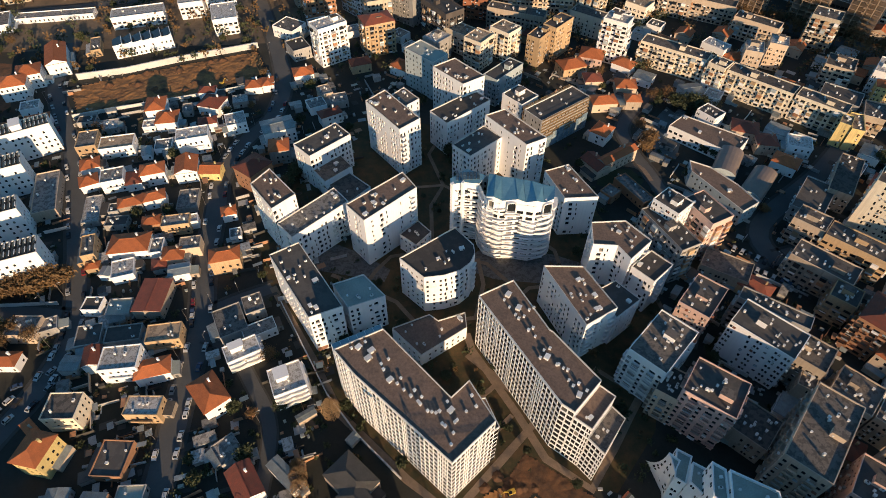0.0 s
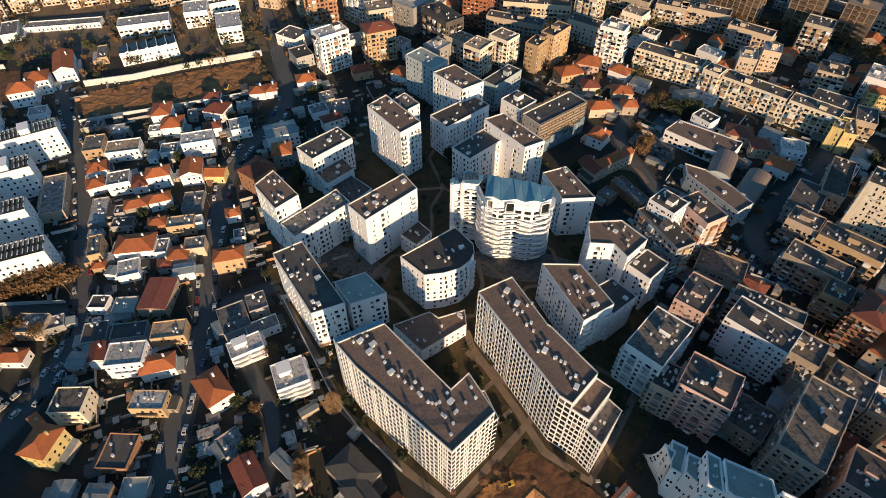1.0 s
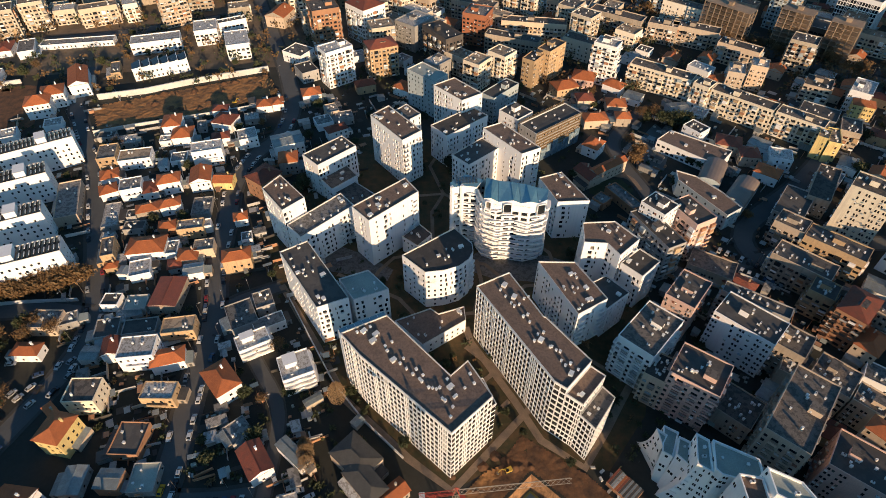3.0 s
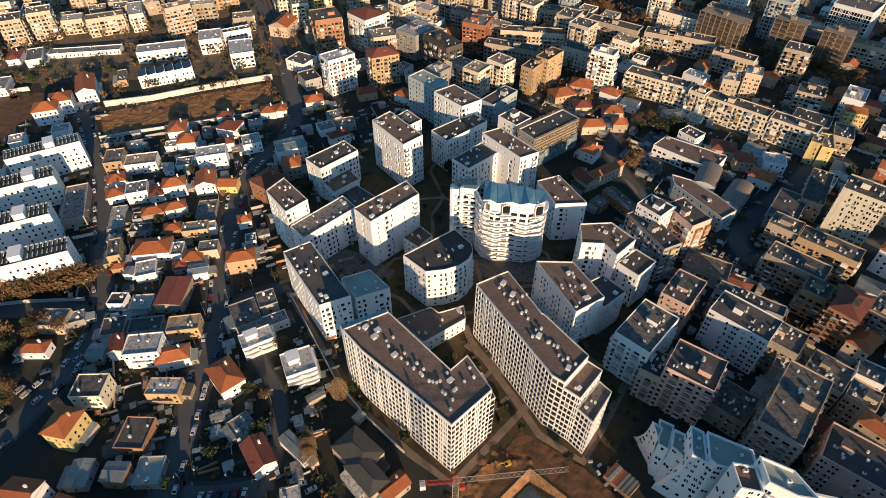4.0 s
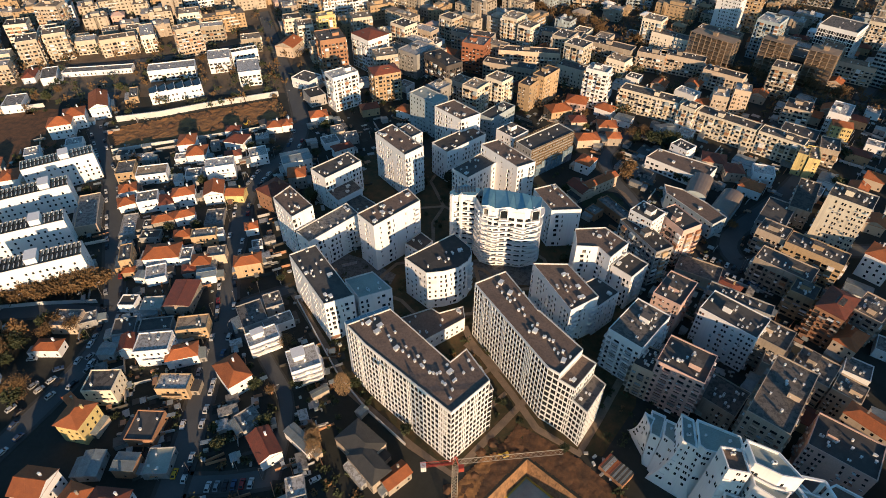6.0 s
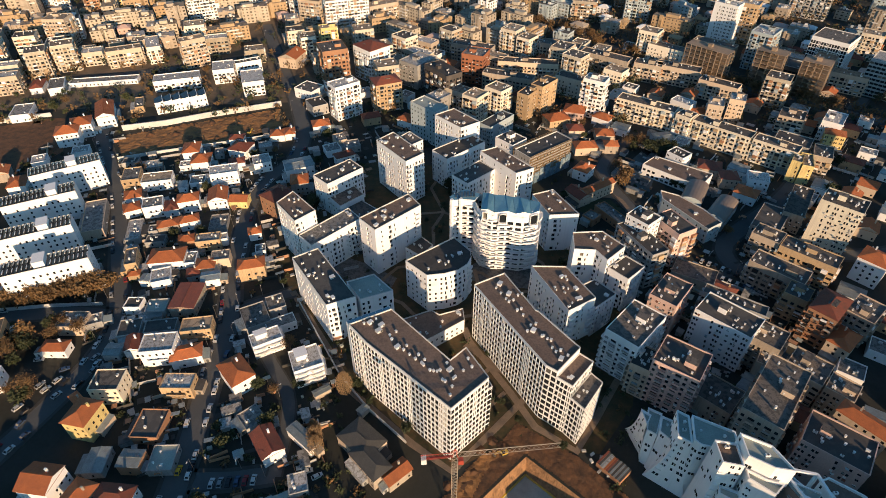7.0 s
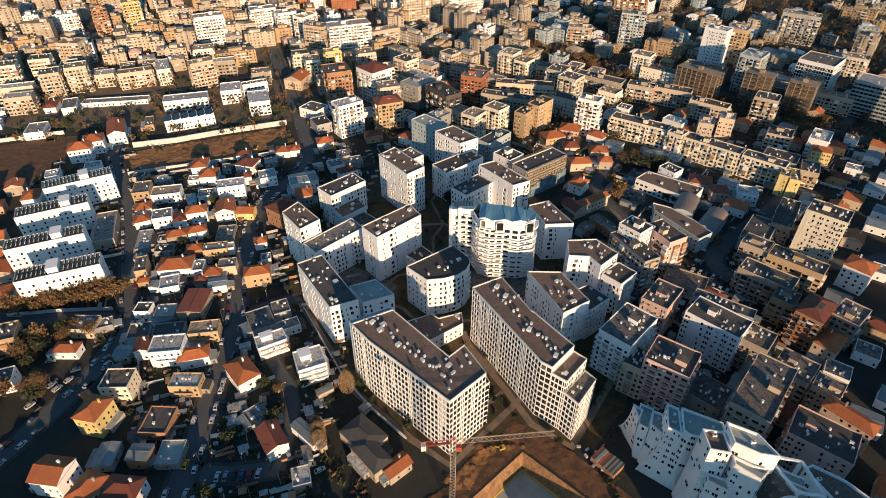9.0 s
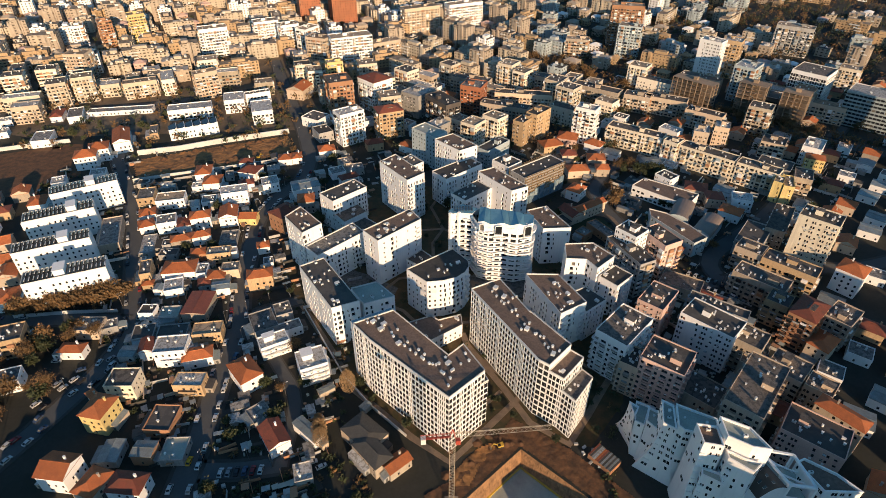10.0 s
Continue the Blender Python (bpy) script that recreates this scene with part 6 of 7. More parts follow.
house(-139.1, 194.2, 8.1, 6.3, 14, 5, "tile", "brick")
house(-126.5, 192.6, 12.7, 7.2, 11, 7, "flat", "ochre")
house(-119.5, 196.0, 3.8, 5.6, 15, 5, "pale", "white")
house(-116.0, 179.1, 9.2, 7.7, 11, 6, "flat", "cream")
house(-122.1, 173.6, 9.2, 8.0, 8, 5, "tile", "cream")
house(-104.0, 201.1, 6.6, 6.1, 18, 5, "tile", "white")
house(-97.0, 169.5, 12.8, 7.8, 14, 9, "tile", "ochre")
house(-91.7, 264.6, 17.3, 12.2, 23, 9, "metal", "white")
house(-87.6, 246.7, 10.3, 10.4, 11, 9, "tile", "grey")
house(-117.5, 272.8, 10.9, 11.6, 22, 7, "pale", "white")
house(-135.6, 290.9, 13.0, 12.0, -13, 6, "rust", "white")
house(-141.8, 303.3, 9.4, 7.3, 5, 6, "rust", "white")
house(-133.3, 272.2, 9.7, 6.9, 17, 6, "rust", "white")
house(-166.2, 285.5, 10.5, 13.4, 12, 8, "tile", "white")
house(-157.1, 275.6, 11.8, 11.8, 10, 6, "tile", "white")
house(-116.0, 311.3, 9.5, 9.1, 10, 5, "tile", "white")
house(-108.1, 313.8, 6.9, 9.3, 14, 5, "tile", "white")
house(-166.7, 271.8, 6.9, 6.7, 12, 4, "pale", "white")
house(-152.8, 253.6, 9.0, 8.8, 12, 4, "flat", "white")
house(-160.0, 247.6, 4.9, 7.4, 15, 4, "metal", "white")
house(-156.6, 166.9, 5.6, 3.8, 13, 4, "tile", "ochre")
house(-141.9, 164.7, 9.4, 10.1, 18, 5, "pale", "white")
house(-149.2, 163.5, 5.0, 5.1, -4, 4, "metal", "white")
house(-123.1, 149.0, 11.9, 17.0, 0, 6, "red", "cream")
house(-136.2, 144.5, 9.6, 8.0, 5, 4, "teal", "grey")
house(-147.3, 145.1, 7.7, 6.8, 0, 5, "dark", "white")
house(-143.3, 130.2, 9.8, 10.1, 12, 4, "dark", "grey")
house(-129.0, 130.4, 13.9, 7.8, 9, 5, "dark", "grey")
house(-111.8, 129.7, 13.4, 8.4, 9, 7, "tan", "ochre")
house(-136.7, 119.1, 6.0, 8.8, 13, 6, "ridge", "white")
house(-123.2, 116.2, 14.1, 10.4, 7, 10, "pale", "white")
house(-166.9, 187.4, 6.3, 5.4, 9, 3.5, "pale", "grey")
house(-156.6, 195.2, 10.3, 6.5, 6, 3.5, "dark", "grey")
house(-127.1, 211.1, 9.7, 14.0, 9, 3.2, "flat", "grey")
house(-190.2, 271.2, 11.2, 9.7, 14, 3.5, "pale", "grey")
house(-204.1, 276.5, 9.8, 6.7, 9, 3.5, "dark", "grey")
house(-149.7, 287.4, 5.4, 8.5, 16, 4, "flat", "grey")
house(-121.1, 296.6, 8.9, 8.0, 15, 4, "pale", "grey")
house(-116.7, 164.0, 8.9, 6.6, 14, 5, "metal", "white")
house(-127.1, 168.1, 5.9, 6.5, 17, 4, "rust", "grey")
house(-97.6, 187.3, 5.2, 6.0, 16, 4, "flat", "white")
house(-160.3, 202.7, 4.7, 5.9, 13, 5, "dark", "grey")
house(-131.3, 178.2, 5.6, 9.0, 9, 5, "flat", "white")
house(-162.7, 135.0, 8.5, 6.7, 23, 4, "flat", "grey")
house(-171.0, 118.2, 10.8, 6.1, 0, 5, "tile", "white")
house(-144.9, 117.0, 7.2, 6.7, 0, 4, "metal", "grey")
house(-111.4, 114.2, 12.8, 7.6, 16, 6, "tile", "white")
house(-109.0, 98.0, 12.8, 7.6, 0, 7, "pale", "ochre")
house(-170.3, 133.1, 11.8, 9.7, -0, 6, "flat", "cream")
house(-96.5, 226.9, 12.7, 14.3, -36, 12, "rust", "brick")
house(-247.1, 337.9, 12.0, 26.2, 25, 9, "gable", "white")
house(-257.8, 305.3, 14.5, 13.2, 20, 10, "tile", "white")
house(-254.5, 317.7, 13.7, 13.2, 22, 10, "tile", "white")
house(-136.3, 96.2, 11.9, 10.3, 2, 10, "patchy", "ivory")
house(-138.4, 80.1, 9.7, 11.4, -11, 11, "tile", "yellow")
house(-113.9, 79.3, 10.8, 12.7, -2, 5, "dark", "brick")
house(-127.9, 64.1, 7.4, 10.2, 3, 4, "metal", "grey")
house(-114.5, 63.8, 8.1, 7.0, -2, 6, "metal", "brick")
house(-103.8, 65.3, 9.2, 10.4, 3, 4, "teal", "grey")
house(-141.5, 54.2, 11.3, 10.7, -7, 9, "gable", "white")
house(-86.3, 103.0, 9.9, 14.4, 41, 8, "tile", "white")
house(-66.1, 71.0, 8.4, 12.8, 35, 6, "ridge", "white")
house(-53.3, 74.1, 14.1, 4.8, -41, 5, "metal", "white")
house(-30.5, 72.5, 15.6, 11.4, -42, 6, "slate", "cream")
house(-26.4, 63.4, 8.5, 15.2, 43, 6.5, "slate", "cream")
house(-16.8, 59.6, 10.2, 5.9, 41, 5, "gable", "cream")
house(-75.5, 83.1, 8.4, 8.9, 41, 4, "flat", "grey")
house(-51.9, 55.8, 6.7, 7.8, 17, 4, "pale", "grey")
house(-32.0, 87.6, 3.1, 4.1, -38, 3, "metal", "grey")
house(-87.2, 136.4, 11.4, 14.5, 28, 6, "flat", "grey")
house(-79.6, 145.0, 8.0, 9.4, 25, 6, "flat", "grey")
house(-74.8, 133.2, 13.2, 6.4, 28, 5, "flat", "white")
house(-50.1, 96.6, 7.1, 3.0, 35, 3, "metal", "cream")
house(-147.1, 89.8, 6.7, 3.1, -38, 6, "tile", "cream")
house(-126.9, 49.1, 8.8, 10.9, -16, 7, "tile", "cream")
house(-113.9, 48.9, 12.7, 8.4, -5, 7, "rust", "white")
# school, sheds and hillside blocks to the north-west
apartment(-215.7, 396.5, 34.9, 14.0, 17, 9, "white", "pale", "wide")
apartment(-182.2, 411.5, 16.5, 18.9, 17, 12, "white", "pale", "wide")
apartment(-153.0, 390.6, 16.3, 24.3, 18, 12, "white", "pale", "wide")
apartment(-164.8, 421.9, 21.1, 7.1, 27, 12, "white", "dark", "wide")
house(-277.9, 401.7, 52.7, 9.5, 10, 4, "flat", "white")
house(-309.8, 389.2, 11.2, 21.2, 23, 6, "flat", "white")
house(-325.5, 389.7, 9.0, 17.0, 17, 5, "rust", "white")
house(-311.5, 343.0, 13.2, 18.7, 17, 6, "flat", "white")
house(-231.3, 357.9, 6.2, 17.5, 21, 5, "flat", "ochre")
# taller blocks to the north
apartment(-73.0, 348.0, 20.3, 12.5, 36, 26, "white", "pale", "balcony")
apartment(-95.8, 353.3, 12.0, 15.3, 32, 8, "grey", "dark", "plain")
apartment(-89.7, 407.0, 20.3, 21.7, 22, 30, "brick", "patchy", "balcony")
apartment(-59.6, 416.7, 20.5, 22.2, 44, 27, "white", "rust", "balcony")
apartment(-43.8, 360.6, 20.1, 15.3, 23, 22, "ochre", "rust", "balcony")
apartment(-21.6, 406.2, 19.6, 23.9, -39, 20, "grey", "pale", "plain")
apartment(-1.2, 378.0, 14.8, 29.0, 36, 24, "dark", "dark", "balcony")
apartment(25.2, 411.9, 18.2, 18.0, -22, 24, "red", "flat", "wide")
apartment(61.7, 348.9, 9.2, 19.0, -36, 20, "ochre", "dark", "plain")
apartment(73.5, 357.0, 9.9, 19.8, -41, 23, "ochre", "dark", "plain")
apartment(109.2, 349.4, 15.5, 11.4, -32, 29, "white", "pale", "balcony")
apartment(35.3, 307.6, 10.1, 25.0, -42, 18, "teal", "dark", "plain")
apartment(-4.4, 351.3, 12.5, 14.0, -42, 15, "grey", "pale", "plain")
house(80.7, 332.6, 16.2, 11.8, 19, 7, "tile", "ochre")
house(95.9, 345.1, 14.7, 13.2, -18, 7, "tile", "pink")
house(94.2, 294.5, 15.0, 9.6, 6, 6, "tile", "cream")
house(112.2, 296.1, 9.1, 8.0, -2, 6, "tile", "cream")
house(111.0, 311.6, 12.4, 10.0, -4, 6, "tile", "cream")
house(92.0, 318.2, 10.8, 9.7, 3, 6, "rust", "cream")
house(91.9, 241.6, 23.7, 5.7, 34, 8, "gable", "cream")
house(88.1, 264.3, 9.5, 11.2, -37, 7, "tile", "white")
house(-87.9, 324.0, 12.0, 10.1, 17, 6, "tile", "white")
house(-71.7, 303.5, 7.6, 10.2, 25, 6, "flat", "cream")
house(-62.7, 296.9, 10.5, 9.1, 18, 5, "flat", "grey")
house(-65.1, 279.2, 12.4, 7.0, 30, 7, "rust", "white")
house(-106.1, 379.7, 17.3, 15.0, -30, 8, "flat", "white")
house(-132.2, 442.8, 16.1, 19.7, -15, 9, "gable", "cream")
house(168.1, 320.4, 13.2, 15.9, -26, 6, "pale", "white")
house(168.3, 267.3, 14.0, 11.5, -20, 7, "rust", "cream")
house(176.0, 255.6, 10.7, 10.3, -9, 7, "rust", "cream")
house(193.7, 254.2, 12.3, 10.9, -19, 7, "pale", "white")
house(185.8, 340.2, 12.6, 9.1, 11, 8, "tile", "cream")
apartment(175.9, 348.6, 9.8, 15.6, 44, 12, "white", "pale", "plain")
apartment(193.6, 335.3, 10.6, 15.1, -22, 18, "cream", "pale", "plain")
apartment(211.9, 342.5, 10.7, 12.4, -25, 18, "cream", "pale", "plain")
apartment(241.8, 320.3, 15.9, 15.5, -34, 16, "cream", "patchy", "balcony")
apartment(269.7, 316.9, 12.4, 20.0, -38, 15, "white", "pale", "plain")
apartment(265.6, 304.5, 12.5, 9.6, -26, 10, "yellow", "tile", "plain")
apartment(230.6, 291.6, 21.6, 16.1, -36, 12, "grey", "dark", "balcony")
apartment(242.8, 276.3, 11.1, 17.0, -29, 12, "cream", "patchy", "balcony")
# long rows of prefabricated flats
apartment(219.3, 263.0, 5.7, 10.3, -35, 15, "yellow", "tan", "plain")
apartment(225.1, 262.3, 6.5, 16.2, -23, 14, "yellow", "tan", "plain")
apartment(145.6, 337.4, 42.0, 11.0, -34, 16, "ivory", "patchy", "balcony")
apartment(167.3, 317.8, 10.7, 11.0, -45, 17, "ivory", "patchy", "balcony")
apartment(187.4, 302.1, 38.8, 11.0, -41, 16, "ivory", "patchy", "balcony")
apartment(213.5, 279.9, 27.2, 11.0, -41, 16, "ivory", "patchy", "balcony")
apartment(189.2, 405.6, 34.4, 11.7, -29, 15, "cream", "patchy", "balcony")
apartment(211.4, 375.1, 29.3, 11.0, -38, 15, "cream", "patchy", "balcony")
apartment(50.3, 388.7, 40.5, 10.1, -22, 15, "cream", "patchy", "balcony")
apartment(24.6, 451.8, 36.5, 12.0, -25, 15, "cream", "patchy", "balcony")
apartment(68.5, 415.4, 49.2, 10.7, -9, 15, "cream", "patchy", "balcony")
apartment(101.3, 454.3, 33.9, 12.6, -23, 15, "cream", "patchy", "balcony")
apartment(135.3, 429.3, 42.2, 12.0, -35, 15, "cream", "patchy", "balcony")
apartment(166.8, 412.4, 21.8, 11.7, -26, 15, "cream", "patchy", "balcony")
house(96.3, 218.4, 7.4, 21.7, 30, 5, "flat", "brick")
house(84.2, 216.5, 7.9, 7.3, 43, 5, "flat", "brick")


# ---- the wider city ----
def far_kind(seed, w, d, h, wall, roof, style):
    return block(turned(0, 0, w, d, 0), h, wall, roof, style, "weathered block of flats on a street of the wider city", units=5, seed=seed, kinds=("tank", "air_unit", "vent"), group="city blocks", joined=True, coping=WALLS[wall])


KINDS, COTTAGES = [], []
mix = random.Random(5)
SIZES = ((28, 11, 15), (36, 11, 15), (20, 12, 15), (15, 13, 20), (16, 13, 12), (13, 11, 9), (17, 15, 23), (32, 11, 15))
for n in range(16):
    size = SIZES[n % 8]
    KINDS.append((far_kind(100 + n, *size, mix.choice(("far", "far", "far", "white", "cream", "ochre", "far")), mix.choice(("patchy", "tan", "tan", "pale")), mix.choice(("balcony", "plain", "balcony"))), size))
for n in range(6):
    COTTAGES.append(house(0, 0, mix.uniform(9, 13), mix.uniform(8, 11), 0, mix.choice((5, 6, 8)), ("tile", "pale", "rust", "flat", "metal", "gable")[n], ("white", "white", "ochre", "white", "white", "cream")[n], joined=True))
del TAKEN[-22:]


def in_view(x, y):
    return abs(x) < 0.80 * (y + 90) + 60 and y > -70


def city_angle(x, y):
    return 22 if x < -40 else (-38 if x < 260 else -40)


# cheap kinds for the horizon
DISTANT = []
for n in range(17):
    w, d, h = ((34, 11, 15), (26, 11, 15), (14, 11, 8), (40, 11, 15), (11, 9, 6), (20, 12, 15), (15, 13, 19), (12, 10, 7), (30, 11, 15), (16, 12, 11), (36, 11, 15), (13, 11, 9), (18, 15, 24), (24, 11, 14), (20, 12, 15), (11, 10, 6), (15, 12, 16))[n]
    ob = new("distant_kind")
    body, panes = Shape(), Shape()
    body.prism(turned(0, 0, w, d, 0), 0, h, 0, 1)
    for i in range(2 + n % 3):
        body.box(mix.uniform(-w / 3, w / 3), mix.uniform(-d / 4, d / 4), h, mix.uniform(1, 4), mix.uniform(1, 3), mix.uniform(0.8, 2.8), 0, mix.choice((0, 2)))
    if h > 10:
        for i in range(3):
            u, wide = mix.uniform(-w / 2 + 2, w / 2 - 2), mix.uniform(2, 4)
            for side in (-1, 1):
                body.box(u, side * (d / 2 + 0.4), 0, wide, 1.2, h - mix.choice((0.6, 3.2, -1.4)), 0, 0)
        body.box(mix.uniform(-w / 5, w / 5), 0, h, w * 0.35, d * 0.55, mix.choice((2.6, 2.8, 0.3)), 0, 0)
        for f in range(1, int(h / 3)):
            u, wide = mix.uniform(-w / 3, w / 3), mix.uniform(w * 0.15, w * 0.35)
            body.box(u, -d / 2 - 0.6, f * 3 - 0.1, wide, 1.3, 1.1, 0, mix.choice((0, 2)))
    for f in range(int(h / 3)):
        for k in range(int(w / 3.4)):
            for y, way in ((-d / 2, 1), (d / 2, -1)):
                x = -w / 2 + (k + 0.5) * w / int(w / 3.4)
                wide, z = 0.6 if (k + n) % 3 else 1.0, f * 3 + 1.0
                panes.face([(x + u * wide * way, y - 0.05 * way, z + v) for u, v in ((-1, 0), (1, 0), (1, 1.3), (-1, 1.3))])
        for k in range(int(d / 4)):
            y, z = -d / 2 + (k + 0.5) * d / int(d / 4), f * 3 + 0.9
            panes.face([(-w / 2 - 0.05, y + 0.8, z), (-w / 2 - 0.05, y - 0.8, z), (-w / 2 - 0.05, y - 0.8, z + 1.5), (-w / 2 - 0.05, y + 0.8, z + 1.5)])
            panes.face([(w / 2 + 0.05, y - 0.8, z), (w / 2 + 0.05, y + 0.8, z), (w / 2 + 0.05, y + 0.8, z + 1.5), (w / 2 + 0.05, y - 0.8, z + 1.5)])
    wall = WALLS[("far", "cream", "cream", "far", "ochre", "far", "white", "pink", "far", "cream", "ochre", "far", "cream", "ochre", "teal", "white", "teal")[n]]
    if h < 8.5:
        pitched(body, w + 0.8, d + 0.8, h + 0.2, "hip")
        body.slots = [3 if k > len(body.slots) - 7 else v for k, v in enumerate(body.slots)]
    part("wall", body, [wall, ROOFS[("tan", "patchy", "tan", "tan", "pale")[n % 5]], COPING, ROOFS["tile"]], ob)
    part("glazing", panes, HAZED_FAR_GLASS, ob)
    DISTANT.append((ob, (w, d, h)))

EASTERN = [DISTANT[k] for k in (2, 4, 7, 9, 11, 14, 15, 16, 15, 4)]
rng = random.Random(21)
spots = []
for row in range(-70, 110):
    for col in range(-70, 110):
        u, v = col * 22.0 + rng.uniform(-4, 4), row * 20.0 + rng.uniform(-3, 3)
        x, y = 0.79 * u - 0.61 * v, 0.61 * u + 0.79 * v + 300
        if in_view(x, y) and y < 1350:
            spots.append((x, y))
spots.sort(key=lambda p: p[1])
near_blocks = near_houses = 0
horizon = Heap()
for x, y in spots:
    dense = rng.random()
    angle = city_angle(x, y) + rng.choice((0, 0, 90, 180)) + rng.uniform(-5, 5)
    if -75 < x < 95 and -60 < y < 330 or -92 < x < 20 and 40 < y < 130:
        continue
    if -265 < x < -105 and 330 < y < 445 or -345 < x < -265 and 300 < y < 410:
        continue
    if 66 < x < 166 and 205 < y < 300 or x < -142 and y < 138 or -210 < x < -88 and 60 < y < 325:
        continue
    if 130 < x < 215 and 60 < y < 165:
        pick, size = COTTAGES[rng.choice((3, 4, 2))], (11, 10, 6)
    elif y < 48 or x > 205 and y < 200:
        pick, size = rng.choice(COTTAGES), (11, 10, 6)
    elif y < 330 and x < -60:
        pick, size = rng.choice(COTTAGES), (11, 10, 6)
    elif y < 380 and dense < 0.9 or y < 520 and dense < 0.35 and x > 0:
        pick, size = rng.choice(COTTAGES), (11, 10, 6)
    else:
        pick, size = rng.choice(KINDS)
    r = 0.40 * max(size[0], size[1])
    distant = y > 480
    if distant:
        pick, size = rng.choice(DISTANT[:14] if x < 100 or rng.random() < 0.35 else EASTERN)
        if x > 140 and dense < 0.3 or x > 360 and 480 < y < 800 and dense < 0.75:
            continue
        r = 0.38 * max(size[0], size[1])
    if not free(x, y, r) or on_street(x, y, 0.5 * size[1] + 2):
        continue
    if distant:
        horizon.put(pick, pose(x, y, 0, 0, 0, angle))
    else:
        repeat(pick, pose(x, y, 0, 0, 0, angle))
    take(x, y, r)
mesh = horizon.mesh("distant_city")
tagged(new("distant_city", mesh), "sunlit blocks of flats filling the city to the horizon", "city", kind="stuff")
woods = Shape()
avenue_trees = [(x + rng.uniform(-3, 3), y + rng.uniform(-3, 3)) for points, width in STREETS[10:12] for i in range(len(points) - 1) for u in range(5) for side in (-1, 1)
                for x, y in [tuple(Vector(points[i]).lerp(Vector(points[i + 1]), u / 5) + side * (width / 2 + 2.0) * Vector((-(points[i + 1][1] - points[i][1]), points[i + 1][0] - points[i][0])).normalized())]]
for k in range(3300 + len(avenue_trees)):
    y = rng.uniform(330, 1000)
    x = rng.uniform(-1, 1) * 0.8 * (y + 80)
    if k > 2900:
        x, y = rng.uniform(360, 640), rng.uniform(480, 820)
    elif k > 1900:
        x, y = rng.uniform(60, 520), rng.uniform(330, 760)
    elif k > 1790:
        x, y = rng.uniform(-330, -100), rng.uniform(340, 450)
    if k >= 3300:
        x, y = avenue_trees[k - 3300]
        k = 2 * k
    elif on_street(x, y, 0) or not free(x, y, -3.5):
        continue
    high = rng.uniform(4, 10)
    woods.tube((x, y, 0), (x, y, high * 0.5), 0.3, 0.15, 5, 2)
    for n in range(30):
        p = Vector((x + rng.gauss(0, 0.22) * high, y + rng.gauss(0, 0.22) * high, high * (0.6 + rng.gauss(0, 0.17))))
        a = Vector((rng.gauss(0, 1), rng.gauss(0, 1), rng.gauss(0, 1))).normalized() * rng.uniform(0.4, 0.9)
        b = a.orthogonal().normalized() * a.length * 0.7
        woods.face([p - a - b, p + a - b * 0.5, p + a * 0.6 + b, p - a * 0.7 + b], k % 2)
tagged(new("distant_trees", woods.mesh("distant_trees", [LEAVES["brown"], LEAVES["green"], BARK])), "brown and dark green trees among the distant blocks", "trees", kind="stuff")
for ob, size in DISTANT:
    for o in (*parts_of(ob), ob):
        bpy.data.objects.remove(o)
for k in range(len(KINDS)):
    KINDS[k][0].matrix_basis = pose(-560 + 70 * k, 1390 + 15 * (k % 3), 0, 0, 0, 20)
for k in range(len(COTTAGES)):
    COTTAGES[k].matrix_basis = pose(-300 + 90 * k, 1370, 0, 0, 0, 15)


# ---- trees ----
def tree_kind(seed, height, spread, leaf, bare):
    """A tree: tapered trunk, forked limbs, and a loose crown of leaf clumps or fine twigs."""
    rng = random.Random(seed)
    ob = thing("tree", 0, 0, 0, 0, "bare autumn tree with fine orange-brown twigs" if leaf == "brown" else "dark green leafy tree", "tree", "trees")
    trunk = Shape()
    trunk.tube((0, 0, 0), (0.1, 0, height * 0.45), 0.22, 0.13, 7)
    tips = []
    for k in range(7):
        a, up = k * 0.9 + rng.uniform(-0.3, 0.3), rng.uniform(0.62, 0.95)
        tip = (spread * 0.62 * math.cos(a), spread * 0.62 * math.sin(a), height * up)
        trunk.tube((0.1, 0, height * rng.uniform(0.25, 0.45)), tip, 0.1, 0.03, 5)
        tips.append(tip)
    part("trunk", trunk, BARK, ob)
    crown = Shape()
    for k in range(1000):
        tip = rng.choice(tips)
        q = Vector((rng.gauss(0, 1), rng.gauss(0, 1), rng.gauss(0, 0.8))) * spread * 0.27
        p = Vector(tip) * rng.uniform(0.75, 1.0) + q
        p.z = max(p.z, height * 0.28)
        size = rng.uniform(0.28, 0.62) * (0.9 if bare else 1.0)
        n = Vector((rng.gauss(0, 1), rng.gauss(0, 1), rng.gauss(0, 1) + 0.5)).normalized()
        a = n.orthogonal().normalized() * size
        b = n.cross(a).normalized() * size * (0.25 if bare else 0.7)
        crown.face([p - a - b, p + a - b * 0.4, p + a * 0.7 + b, p - a * 0.6 + b])
    part("crown", crown, LEAVES[leaf], ob)
    return ob


